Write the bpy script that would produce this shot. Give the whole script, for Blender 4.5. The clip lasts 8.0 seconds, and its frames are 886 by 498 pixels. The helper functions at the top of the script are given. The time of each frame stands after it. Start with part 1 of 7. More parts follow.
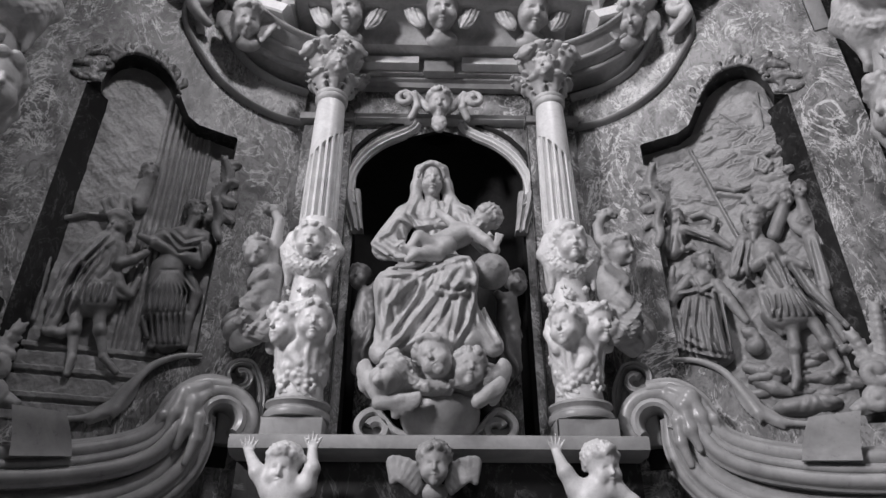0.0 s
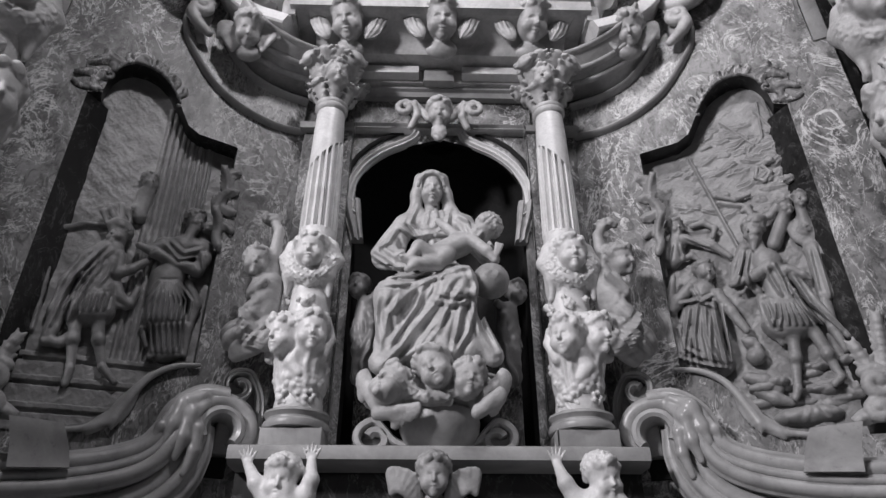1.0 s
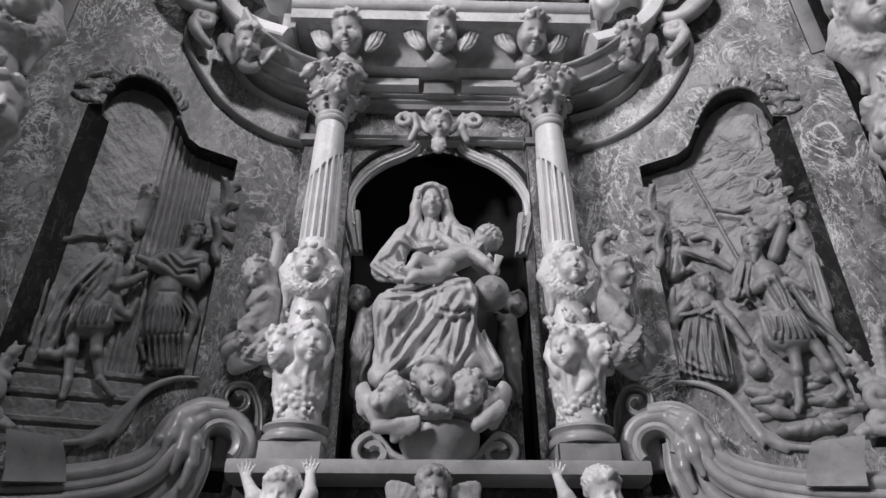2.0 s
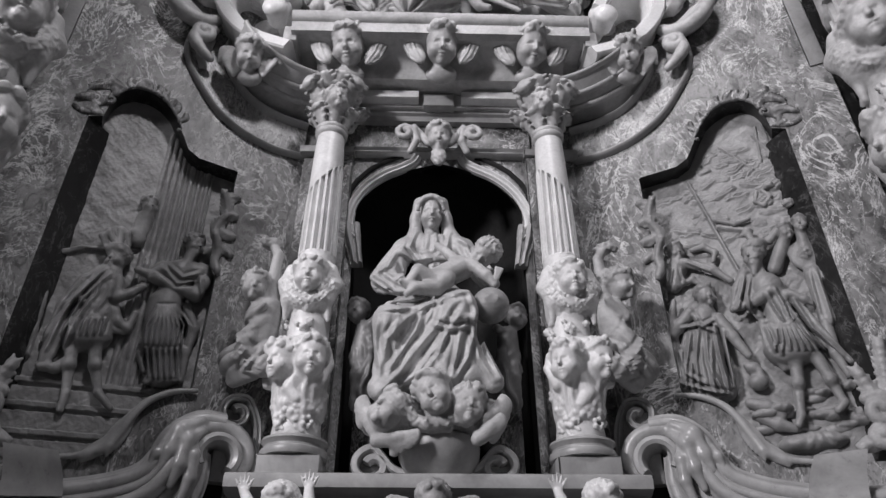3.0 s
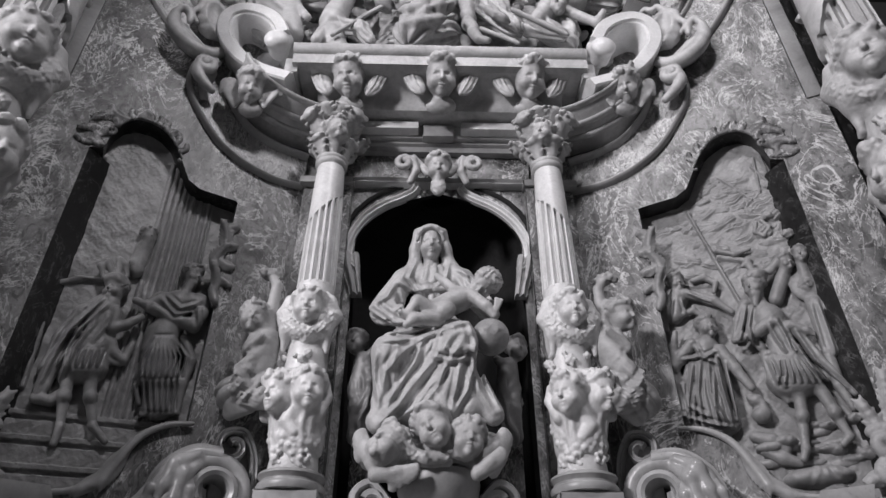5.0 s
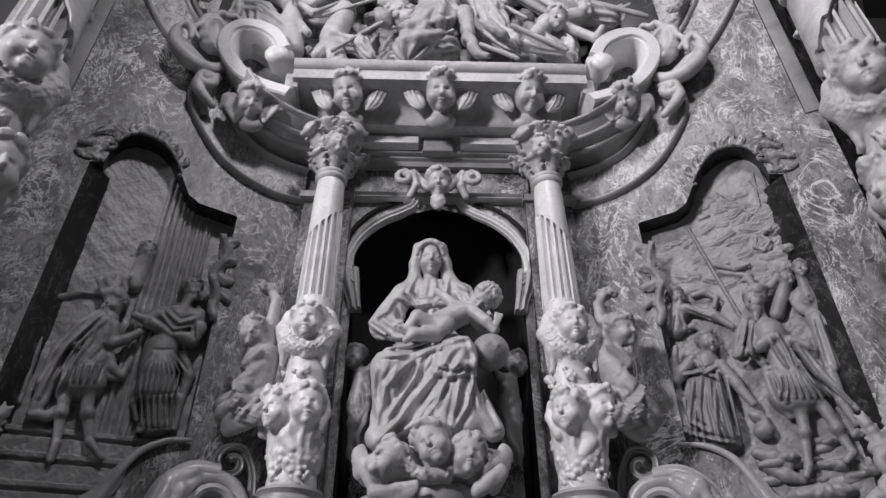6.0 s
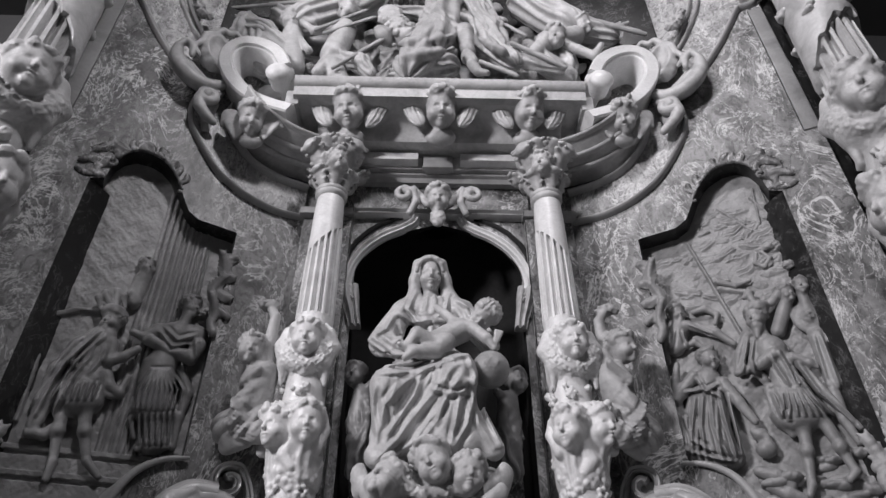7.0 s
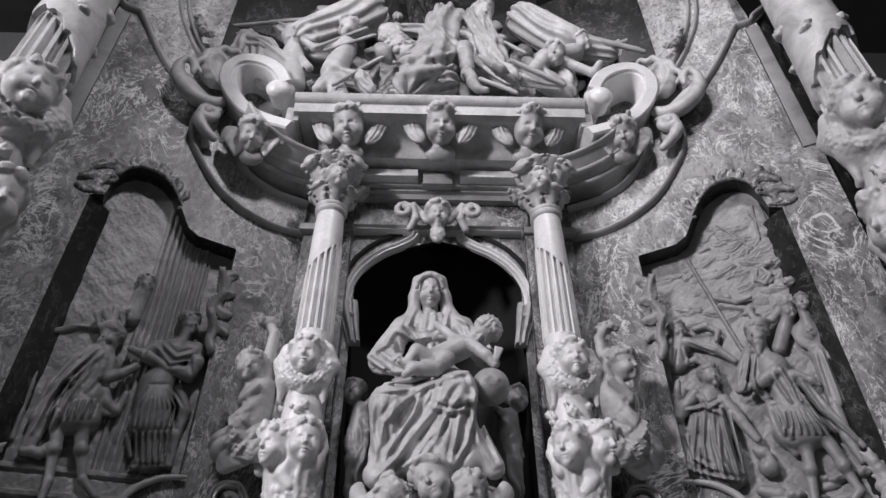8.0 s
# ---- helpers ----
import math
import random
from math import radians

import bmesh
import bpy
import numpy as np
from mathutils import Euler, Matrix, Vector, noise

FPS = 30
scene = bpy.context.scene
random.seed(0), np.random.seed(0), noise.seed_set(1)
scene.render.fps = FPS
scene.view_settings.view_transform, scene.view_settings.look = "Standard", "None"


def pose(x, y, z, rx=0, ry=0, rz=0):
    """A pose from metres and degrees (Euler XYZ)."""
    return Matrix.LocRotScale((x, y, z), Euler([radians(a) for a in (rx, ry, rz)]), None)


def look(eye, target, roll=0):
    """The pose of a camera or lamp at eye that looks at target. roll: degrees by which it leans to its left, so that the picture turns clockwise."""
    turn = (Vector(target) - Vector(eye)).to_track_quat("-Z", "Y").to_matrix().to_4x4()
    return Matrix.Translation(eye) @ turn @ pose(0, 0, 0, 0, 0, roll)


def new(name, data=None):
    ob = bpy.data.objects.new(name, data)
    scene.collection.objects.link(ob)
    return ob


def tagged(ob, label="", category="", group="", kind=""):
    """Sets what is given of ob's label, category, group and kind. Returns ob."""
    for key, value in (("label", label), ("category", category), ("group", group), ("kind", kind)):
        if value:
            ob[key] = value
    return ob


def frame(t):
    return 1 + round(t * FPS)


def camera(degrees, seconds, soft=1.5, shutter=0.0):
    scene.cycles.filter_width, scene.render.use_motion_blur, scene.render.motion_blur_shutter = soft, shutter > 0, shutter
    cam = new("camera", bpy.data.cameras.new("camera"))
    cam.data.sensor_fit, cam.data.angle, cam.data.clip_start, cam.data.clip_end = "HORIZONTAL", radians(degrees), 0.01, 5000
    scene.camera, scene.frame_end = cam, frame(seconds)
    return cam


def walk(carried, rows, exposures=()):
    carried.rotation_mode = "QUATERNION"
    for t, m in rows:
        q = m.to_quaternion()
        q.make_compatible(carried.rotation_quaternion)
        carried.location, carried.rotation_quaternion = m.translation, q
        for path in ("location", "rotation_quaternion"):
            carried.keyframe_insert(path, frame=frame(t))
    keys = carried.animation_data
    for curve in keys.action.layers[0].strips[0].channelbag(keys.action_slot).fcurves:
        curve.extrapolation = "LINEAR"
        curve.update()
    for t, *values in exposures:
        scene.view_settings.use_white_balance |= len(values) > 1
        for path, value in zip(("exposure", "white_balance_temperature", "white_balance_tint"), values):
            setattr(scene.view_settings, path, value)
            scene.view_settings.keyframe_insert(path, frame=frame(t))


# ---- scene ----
cam = camera(67.6, 8.0)
AXIS = 0.02
walk(cam, [
    (0.0, pose(-0.136 + AXIS, 0.0000, 1.6000, 119.702, 0, -1.440)),
    (0.5, pose(-0.136 + AXIS, 0.0009, 1.6079, 120.119, 0, -1.449)),
    (1.0, pose(-0.136 + AXIS, 0.0017, 1.6159, 120.404, 0, -1.458)),
    (1.5, pose(-0.135 + AXIS, 0.0026, 1.6238, 120.907, 0, -1.467)),
    (3.0, pose(-0.135 + AXIS, 0.0052, 1.6476, 122.275, 0, -1.494)),
    (3.5, pose(-0.134 + AXIS, 0.0060, 1.6556, 122.929, 0, -1.503)),
    (4.0, pose(-0.134 + AXIS, 0.0069, 1.6635, 123.393, 0, -1.512)),
    (4.5, pose(-0.134 + AXIS, 0.0077, 1.6715, 124.108, 0, -1.520)),
    (6.0, pose(-0.133 + AXIS, 0.0103, 1.6953, 125.869, 0, -1.547)),
    (6.5, pose(-0.133 + AXIS, 0.0112, 1.7032, 126.677, 0, -1.556)),
    (7.0, pose(-0.133 + AXIS, 0.0120, 1.7112, 127.199, 0, -1.565)),
    (7.5, pose(-0.132 + AXIS, 0.0129, 1.7191, 127.992, 0, -1.574)),
    (8.0, pose(-0.132 + AXIS, 0.0138, 1.7270, 128.532, 0, -1.583)),
], exposures=((0.0, 0.0), (8.0, 0.0)))

# ---- light: unseen high sources behind the viewer, plus an added low fill ----
world = bpy.data.worlds.new("world")
scene.world = world
world.use_nodes = True
world.node_tree.nodes["Background"].inputs[0].default_value = (0.5, 0.5, 0.5, 1)
world.node_tree.nodes["Background"].inputs[1].default_value = 0.015


def area_lamp(name, eye, target, width, height, watts):
    lamp = bpy.data.lights.new(name, "AREA")
    lamp.shape, lamp.size, lamp.size_y, lamp.energy = "RECTANGLE", width, height, watts
    lamp.color = (0.99, 0.958, 1.0)
    ob = new(name, lamp)
    ob.matrix_world = look(eye, target)
    return ob


area_lamp("lantern_light", (0.4, -0.6, 13.0), (0.3, 6, 5.0), 1.0, 0.8, 400)
area_lamp("nave_light", (-13.2, -7.2, 11.5), (0.8, 6, 4.8), 2.4, 2.0, 3100)
# weak low front fill, added to lift the darks; no window stands there
area_lamp("nave_light", (-0.4, -8.85, 4.4), (0.0, 6, 4.5), 0.8, 1.4, 30)


# ---- materials: everything is stone seen without colour ----
def grey(v):
    return (v, v, v, 1)


def stone(name, dark, light, vein=0.0, vein_scale=2.2, rough=0.35, cloud=1.6, grain=26.0, bump=0.12, cover=0.5, spread=0.05):
    """Marble: clouds between two greys, fine grain, an optional net of pale veins, uneven polish."""
    m = bpy.data.materials.new(name)
    m.use_nodes = True
    nt = m.node_tree
    nodes, link = nt.nodes, nt.links.new
    bsdf = nodes["Principled BSDF"]
    co = nodes.new("ShaderNodeTexCoord")
    info = nodes.new("ShaderNodeObjectInfo")
    shift = nodes.new("ShaderNodeVectorMath")
    shift.operation = "MULTIPLY_ADD"
    link(info.outputs["Random"], shift.inputs[0])
    shift.inputs[1].default_value = (7.3, 4.1, 9.7)
    geo = nodes.new("ShaderNodeNewGeometry")
    streak = nodes.new("ShaderNodeVectorMath")
    streak.operation = "MULTIPLY"
    streak.inputs[1].default_value = (1.0, 1.0, 0.62 if vein else 1.0)
    link(geo.outputs["Position"], streak.inputs[0])
    link(streak.outputs[0], shift.inputs[2])

    def noise_node(scale, detail, rough_, distortion):
        n = nodes.new("ShaderNodeTexNoise")
        n.inputs["Scale"].default_value = scale
        n.inputs["Detail"].default_value = detail
        n.inputs["Roughness"].default_value = rough_
        n.inputs["Distortion"].default_value = distortion
        link(shift.outputs[0], n.inputs["Vector"])
        return n

    def ramp(src, stops):
        r = nodes.new("ShaderNodeValToRGB")
        while len(r.color_ramp.elements) < len(stops):
            r.color_ramp.elements.new(0.5)
        for e, (p, v) in zip(r.color_ramp.elements, stops):
            e.position, e.color = p, grey(v)
        link(src, r.inputs[0])
        return r

    def mix(kind, fac, a, b):
        x = nodes.new("ShaderNodeMix")
        x.data_type, x.blend_type = "RGBA", kind
        if isinstance(fac, float):
            x.inputs[0].default_value = fac
        else:
            link(fac, x.inputs[0])
        link(a, x.inputs[6])
        link(b, x.inputs[7])
        return x.outputs[2]

    big = noise_node(cloud, 8, 0.62, 0.9)
    base = ramp(big.outputs[0], [(0.30, dark), (0.5, (dark + light) / 2), (0.72, light)])
    fine = noise_node(grain, 6, 0.7, 0.4)
    tone = ramp(fine.outputs[0], [(0.25, 0.68), (0.7, 1.18)])
    colour = mix("MULTIPLY", 0.8 if vein else 0.4, base.outputs[0], tone.outputs[0])
    if vein:
        drift = noise_node(0.9, 5, 0.6, 1.2)
        colour = mix("MULTIPLY", 0.85, colour, ramp(drift.outputs[0], [(0.34, 0.45), (0.52, 1.0), (0.68, 1.35)]).outputs[0])
        blot = noise_node(cloud * 2.3, 4, 0.75, 2.0)
        colour = mix("MULTIPLY", 0.85, colour, ramp(blot.outputs[0], [(0.40, 0.35), (0.50, 1.0)]).outputs[0])
    if vein:
        rgb = nodes.new("ShaderNodeRGB")
        rgb.outputs[0].default_value = grey(vein)
        for k, (sc, width, amount) in enumerate(((vein_scale, 0.022, 0.75), (vein_scale * 1.7, 0.018, 0.7), (vein_scale * 0.6, 0.008, 0.6))):
            n = noise_node(sc, 6, 0.68, 0.9)
            a = nodes.new("ShaderNodeMath")
            a.operation = "SUBTRACT"
            link(n.outputs[0], a.inputs[0])
            a.inputs[1].default_value = 0.5
            b = nodes.new("ShaderNodeMath")
            b.operation = "ABSOLUTE"
            link(a.outputs[0], b.inputs[0])
            line = ramp(b.outputs[0], [(0.0, amount), (width, 0.0)])
            patch = noise_node(1.7 + 0.9 * k, 5, 0.7, 0.6)
            where = ramp(patch.outputs[0], [(cover + 0.02, 0.0), (cover + 0.14, 1.0)])
            f = nodes.new("ShaderNodeMath")
            f.operation = "MULTIPLY"
            link(line.outputs[0], f.inputs[0])
            link(where.outputs[0], f.inputs[1])
            colour = mix("MIX", f.outputs[0], colour, rgb.outputs[0])
    link(colour, bsdf.inputs["Base Color"])
    polish = ramp(fine.outputs[0], [(0.2, max(rough - 0.1, 0.05)), (0.8, min(rough + 0.15, 1))])
    link(polish.outputs[0], bsdf.inputs["Roughness"])
    bp = nodes.new("ShaderNodeBump")
    bp.inputs["Strength"].default_value = bump
    bp.inputs["Distance"].default_value = 0.01
    link(fine.outputs[0], bp.inputs["Height"])
    link(bp.outputs[0], bsdf.inputs["Normal"])
    return m


VEINED = stone("veined_grey_marble", 0.055, 0.34, 0.78, 2.1, 0.46, 3.2, cover=0.42, grain=38)
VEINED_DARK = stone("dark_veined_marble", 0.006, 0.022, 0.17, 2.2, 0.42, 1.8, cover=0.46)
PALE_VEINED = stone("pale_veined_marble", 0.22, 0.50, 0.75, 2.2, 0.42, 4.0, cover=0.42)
WHITE = stone("white_statuary_marble", 0.58, 0.78, rough=0.32, cloud=2.6, grain=34, bump=0.4)
STATUE = stone("aged_statuary_marble", 0.32, 0.58, rough=0.38, cloud=3.4, grain=30, bump=0.55)
MOULD = stone("grey_moulding_marble", 0.26, 0.44, rough=0.36, cloud=1.8, grain=18, bump=0.15)
EDGE = stone("plain_grey_marble", 0.17, 0.36, rough=0.34, cloud=1.3, grain=22, bump=0.12)
POLISHED = stone("polished_cornice_marble", 0.27, 0.47, rough=0.30, cloud=2.4, grain=14, bump=0.12)
RELIEF = stone("grey_relief_marble", 0.18, 0.34, rough=0.36, cloud=2.6, grain=30, bump=0.6)
DUSKY = stone("dusky_putto_marble", 0.24, 0.46, rough=0.42, cloud=3.0, grain=30, bump=0.55)
# darker copy of the statuary marble, with shade put into its colour
SHADOWED = stone("shade_toned_statuary_marble", 0.08, 0.20, rough=0.4, cloud=3.0, grain=30, bump=0.3)
# near-black colour that stands in for shade in deep openings
UNLIT_BLACK = stone("unlit_depth_black", 0.003, 0.006, rough=0.85, cloud=1.4)
PLASTER = stone("dark_nave_plaster", 0.035, 0.06, rough=0.9, cloud=0.6, grain=9)
PAVING = stone("worn_floor_stone", 0.07, 0.13, rough=0.6, cloud=0.8, grain=9)


# ---- building tools ----
def thing(name, label, category, group="", kind=""):
    return tagged(new(name), label, category, group, kind)


def finish(name, bm, material, parent=None, label="", smooth=True):
    bmesh.ops.recalc_face_normals(bm, faces=bm.faces)
    me = bpy.data.meshes.new(name)
    bm.to_mesh(me)
    bm.free()
    me.materials.append(material)
    if smooth:
        me.polygons.foreach_set("use_smooth", [True] * len(me.polygons))
        me.set_sharp_from_angle(angle=radians(38))
    ob = new(name, me)
    if parent is not None:
        ob.parent = parent
    if label:
        ob["label"] = label
    return ob


def part(name, bm, material, parent, label=""):
    return finish(name, bm, material, parent, label)


def arrays(name, verts, quads, material, parent=None):
    me = bpy.data.meshes.new(name)
    me.vertices.add(len(verts))
    me.vertices.foreach_set("co", np.asarray(verts, np.float32).ravel())
    me.loops.add(quads.size)
    me.loops.foreach_set("vertex_index", quads.astype(np.int32).ravel())
    me.polygons.add(len(quads))
    me.polygons.foreach_set("loop_start", np.arange(0, quads.size, 4, dtype=np.int32))
    me.polygons.foreach_set("use_smooth", np.ones(len(quads), bool))
    me.update(calc_edges=True)
    me.materials.append(material)
    ob = new(name, me)
    if parent is not None:
        ob.parent = parent
    return ob


def front(u, v, w):
    """Centre wall: u across, v up, w towards the viewer."""
    return Vector((u, 6.15 - w, v))


LEAN = radians(25)


def wing(side):
    """Flanking wall: u along it from the centre outwards, v up, w towards the viewer."""
    def place(u, v, w):
        return Vector((side * (1.62 + u * math.cos(LEAN) - w * math.sin(LEAN)), 6.15 - u * math.sin(LEAN) - w * math.cos(LEAN), v))
    return place


def glide(points, n=12):
    """A smooth line through a few points."""
    p = [Vector(q) for q in points]
    p = [2 * p[0] - p[1]] + p + [2 * p[-1] - p[-2]]
    out = []
    for i in range(1, len(p) - 2):
        a, b, c, d = p[i - 1:i + 3]
        for k in range(n):
            t = k / n
            out.append(0.5 * (2 * b + (c - a) * t + (2 * a - 5 * b + 4 * c - d) * t * t + (3 * b - a - 3 * c + d) * t ** 3))
    return out + [p[-2]]


def sweep(bm, place, path, profile, closed=False, caps=True):
    """Drive a profile (across the line in the wall's plane, out of the wall) along a line (u, v[, w]) on a wall."""
    pts = [Vector((*q, 0)) if len(q) == 2 else Vector(q) for q in path]
    rows = []
    for i, p in enumerate(pts):
        a, b = pts[max(i - 1, 0)], pts[min(i + 1, len(pts) - 1)]
        if closed:
            a, b = pts[i - 1], pts[(i + 1) % len(pts)]
        d = Vector(((b - a).x, (b - a).y)).normalized()
        nrm = Vector((-d.y, d.x))
        rows.append([bm.verts.new(place(p.x + nrm.x * k, p.y + nrm.y * k, p.z + w)) for k, w in profile])
    last = len(rows) if closed else len(rows) - 1
    for i in range(last):
        r, q = rows[i], rows[(i + 1) % len(rows)]
        for j in range(len(profile)):
            k = (j + 1) % len(profile)
            bm.faces.new((r[j], r[k], q[k], q[j]))
    if caps and not closed:
        bm.faces.new(rows[0])
        bm.faces.new(rows[-1])
    return bm


def torus_profile(width, depth, n=8, base=-0.02):
    return [(-width / 2, base)] + [(-width / 2 * math.cos(math.pi * k / n), depth * math.sin(math.pi * k / n)) for k in range(n + 1)] + [(width / 2, base)]


def stepped(width, depth, base=-0.02):
    """Cyma-like moulding with fillets."""
    w, d = width, depth
    return [(-w / 2, base), (-w / 2, d * 0.35), (-w * 0.38, d * 0.4), (-w * 0.33, d * 0.62), (-w * 0.2, d * 0.78), (-w * 0.05, d * 0.74),
            (w * 0.05, d * 0.6), (w * 0.15, d * 0.66), (w * 0.28, d * 0.95), (w * 0.4, d), (w / 2, d * 0.85), (w / 2, base)]


def lathe(bm, centre, profile, seg=40, ripple=None):
    """Turn (radius, height) rows round an upright axis."""
    rows = []
    for r, z in profile:
        ring = []
        for k in range(seg):
            a = 2 * math.pi * k / seg
            q = r if ripple is None else ripple(r, z, a)
            ring.append(bm.verts.new((centre[0] + q * math.cos(a), centre[1] + q * math.sin(a), centre[2] + z)))
        rows.append(ring)
    for a, b in zip(rows, rows[1:]):
        for k in range(seg):
            bm.faces.new((a[k], a[(k + 1) % seg], b[(k + 1) % seg], b[k]))
    bm.faces.new(rows[0])
    bm.faces.new(rows[-1])
    return bm


def box(bm, place, u0, u1, v0, v1, w0, w1, bevel=0.008):
    c = [bm.verts.new(place(u, v, w)) for u in (u0, u1) for v in (v0, v1) for w in (w0, w1)]
    fs = [bm.faces.new([c[i] for i in f]) for f in ((0, 1, 3, 2), (4, 5, 7, 6), (0, 1, 5, 4), (2, 3, 7, 6), (0, 2, 6, 4), (1, 3, 7, 5))]
    if bevel:
        es = list({e for f in fs for e in f.edges})
        bmesh.ops.bevel(bm, geom=es, offset=bevel, segments=2, affect="EDGES", profile=0.5)
    return bm


class Carving:
    """A solid of blended balls and limbs, skinned with an even mesh."""

    def __init__(self, cell=0.012):
        self.cell, self.shapes, self.cuts, self.drapes, self.folds = cell, [], [], [], []

    def ball(self, c, r, k=0.03, turn=None, curl=0.0, curls=60.0, cut=False):
        r = (r, r, r) if isinstance(r, (int, float)) else r
        t = np.array(Euler([radians(a) for a in turn]).to_matrix()) if turn else np.eye(3)
        (self.cuts if cut else self.shapes).append(("ball", np.array(c, float), np.array(r, float), k, t, curl, curls))
        return self

    def limb(self, a, b, ra, rb, k=0.03, folds=0.0, count=9, phase=0.0, flat=1.0, facing=(0, -1, 0)):
        self.shapes.append(("limb", np.array(a, float), np.array(b, float), (ra, rb), k, folds, count, phase, flat, np.array(facing, float)))
        return self

    def line(self, points, radii, k=0.02, folds=0.0, count=9):
        for i in range(len(points) - 1):
            self.limb(points[i], points[i + 1], radii[min(i, len(radii) - 1)], radii[min(i + 1, len(radii) - 1)], k, folds, count, i * 0.7)
        return self

    def drape(self, lo, hi, amp, phase):
        """Cut cloth folds into the surface between two corners; phase gives their run."""
        self.drapes.append((np.array(lo, float), np.array(hi, float), amp, phase))
        return self

    def crease(self, points, height=0.03, width=0.02, near=0.25):
        """A crisp fold of cloth along a line on the side facing the nave: a sharp crest with a hollow beside it."""
        self.folds.append((np.array(points, float), height, width, near))
        return self

    def bounds(self, s):
        if s[0] == "ball":
            m = s[2].max() + s[5]
            return s[1] - m, s[1] + m
        m = max(s[3]) * max(1, s[8]) + s[5]
        return np.minimum(s[1], s[2]) - m, np.maximum(s[1], s[2]) + m

    def distance(self, s, p):
        if s[0] == "ball":
            _, c, r, k, t, curl, curls = s
            q = (p - c) @ t
            n = np.linalg.norm(q / r, axis=-1)
            g = np.linalg.norm(q / (r * r), axis=-1) + 1e-9
            d = n * (n - 1) / g
            d = np.where(n < 1e-6, -r.min(), d)
            if curl:
                w = p * curls
                d = d + curl * np.sin(w[..., 0] + np.sin(w[..., 2] * 0.9)) * np.sin(w[..., 1] * 1.1 + 1.3) * np.cos(w[..., 2] * 0.9 + np.sin(w[..., 0] * 0.7))
            return d
        _, a, b, (ra, rb), k, folds, count, phase, flat, facing = s
        ab = b - a
        ll = ab @ ab + 1e-12
        h = np.clip(((p - a) @ ab) / ll, 0, 1)
        q = p - a - h[..., None] * ab
        if flat != 1.0 or folds:
            z = ab / math.sqrt(ll)
            y = facing - (facing @ z) * z
            y = y / (np.linalg.norm(y) + 1e-9)
            x = np.cross(y, z)
            qx, qy = q @ x, q @ y
            qz = q @ z
            n = np.sqrt((qx / flat) ** 2 + qy ** 2 + qz ** 2) if flat > 1 else np.sqrt(qx ** 2 + (qy / flat) ** 2 + qz ** 2)
            d = n - (ra + (rb - ra) * h)
            if folds:
                ang = np.arctan2(qx, qy)
                wav = np.sin(ang * count + phase + 1.6 * np.sin(h * 3.1 + phase) + 0.8 * np.sin(ang * 2.3 + h * 4))
                d = d - folds * (np.abs(wav) ** 0.7 * np.sign(wav))
            return d * (0.75 if flat != 1 else 0.9)
        return np.linalg.norm(q, axis=-1) - (ra + (rb - ra) * h)

    def skin(self, name, material=None, parent=None, place=None, flip=False):
        lo = np.min([self.bounds(s)[0] for s in self.shapes], axis=0) - 3 * self.cell
        hi = np.max([self.bounds(s)[1] for s in self.shapes], axis=0) + 3 * self.cell
        n = np.ceil((hi - lo) / self.cell).astype(int) + 1
        field = np.full(n, 0.2, np.float32)
        ax = [lo[i] + self.cell * np.arange(n[i]) for i in range(3)]
        for cut, group in ((False, self.shapes), (True, self.cuts)):
            for s in group:
                k = s[3] if s[0] == "ball" else s[4]
                a, b = self.bounds(s)
                i0 = np.clip(np.floor((a - lo - k - 0.03) / self.cell).astype(int), 0, n - 1)
                i1 = np.clip(np.ceil((b - lo + k + 0.03) / self.cell).astype(int) + 1, 1, n)
                sl = tuple(slice(i0[i], i1[i]) for i in range(3))
                g = np.stack(np.meshgrid(*[ax[i][sl[i]] for i in range(3)], indexing="ij"), -1)
                d = self.distance(s, g)
                f = field[sl]
                if cut:
                    e = np.maximum(k - np.abs(f + d), 0) / k
                    field[sl] = np.maximum(f, -d) + e * e * k * 0.25
                else:
                    e = np.maximum(k - np.abs(f - d), 0) / k
                    field[sl] = np.minimum(f, d) - e * e * k * 0.25
        for a, b, amp, phase in self.drapes:
            i0 = np.clip(np.floor((a - lo) / self.cell).astype(int), 0, n - 1)
            i1 = np.clip(np.ceil((b - lo) / self.cell).astype(int) + 1, 1, n)
            sl = tuple(slice(i0[i], i1[i]) for i in range(3))
            gx, gy, gz = np.meshgrid(*[ax[i][sl[i]] for i in range(3)], indexing="ij")
            fade = 1.0
            for g, q0, q1 in ((gx, a[0], b[0]), (gz, a[2], b[2])):
                fade = fade * np.clip((g - q0) / 0.10, 0, 1) * np.clip((q1 - g) / 0.10, 0, 1)
            w = phase(gx, gy, gz)
            ridge = np.abs(np.sin(w)) ** 0.8
            field[sl] -= amp * fade * (ridge - 0.55) * (0.75 + 0.4 * np.sin(w * 0.37 + gz * 4))
        for pts, height, width, near in self.folds:
            a, b = pts.min(0) - (5 * width, near, 5 * width + 0.1), pts.max(0) + (5 * width, near, 5 * width + 0.1)
            i0 = np.clip(np.floor((a - lo) / self.cell).astype(int), 0, n - 1)
            i1 = np.clip(np.ceil((b - lo) / self.cell).astype(int) + 1, 1, n)
            sl = tuple(slice(i0[i], i1[i]) for i in range(3))
            gx, gy, gz = np.meshgrid(*[ax[i][sl[i]] for i in range(3)], indexing="ij")
            gv = 0.87 * gz - 0.5 * gy
            q = np.stack([pts[:, 0], 0.87 * pts[:, 2] - 0.5 * pts[:, 1]], 1)
            best, along, total = np.full(gx.shape, 9.0), np.zeros(gx.shape), len(q) - 1
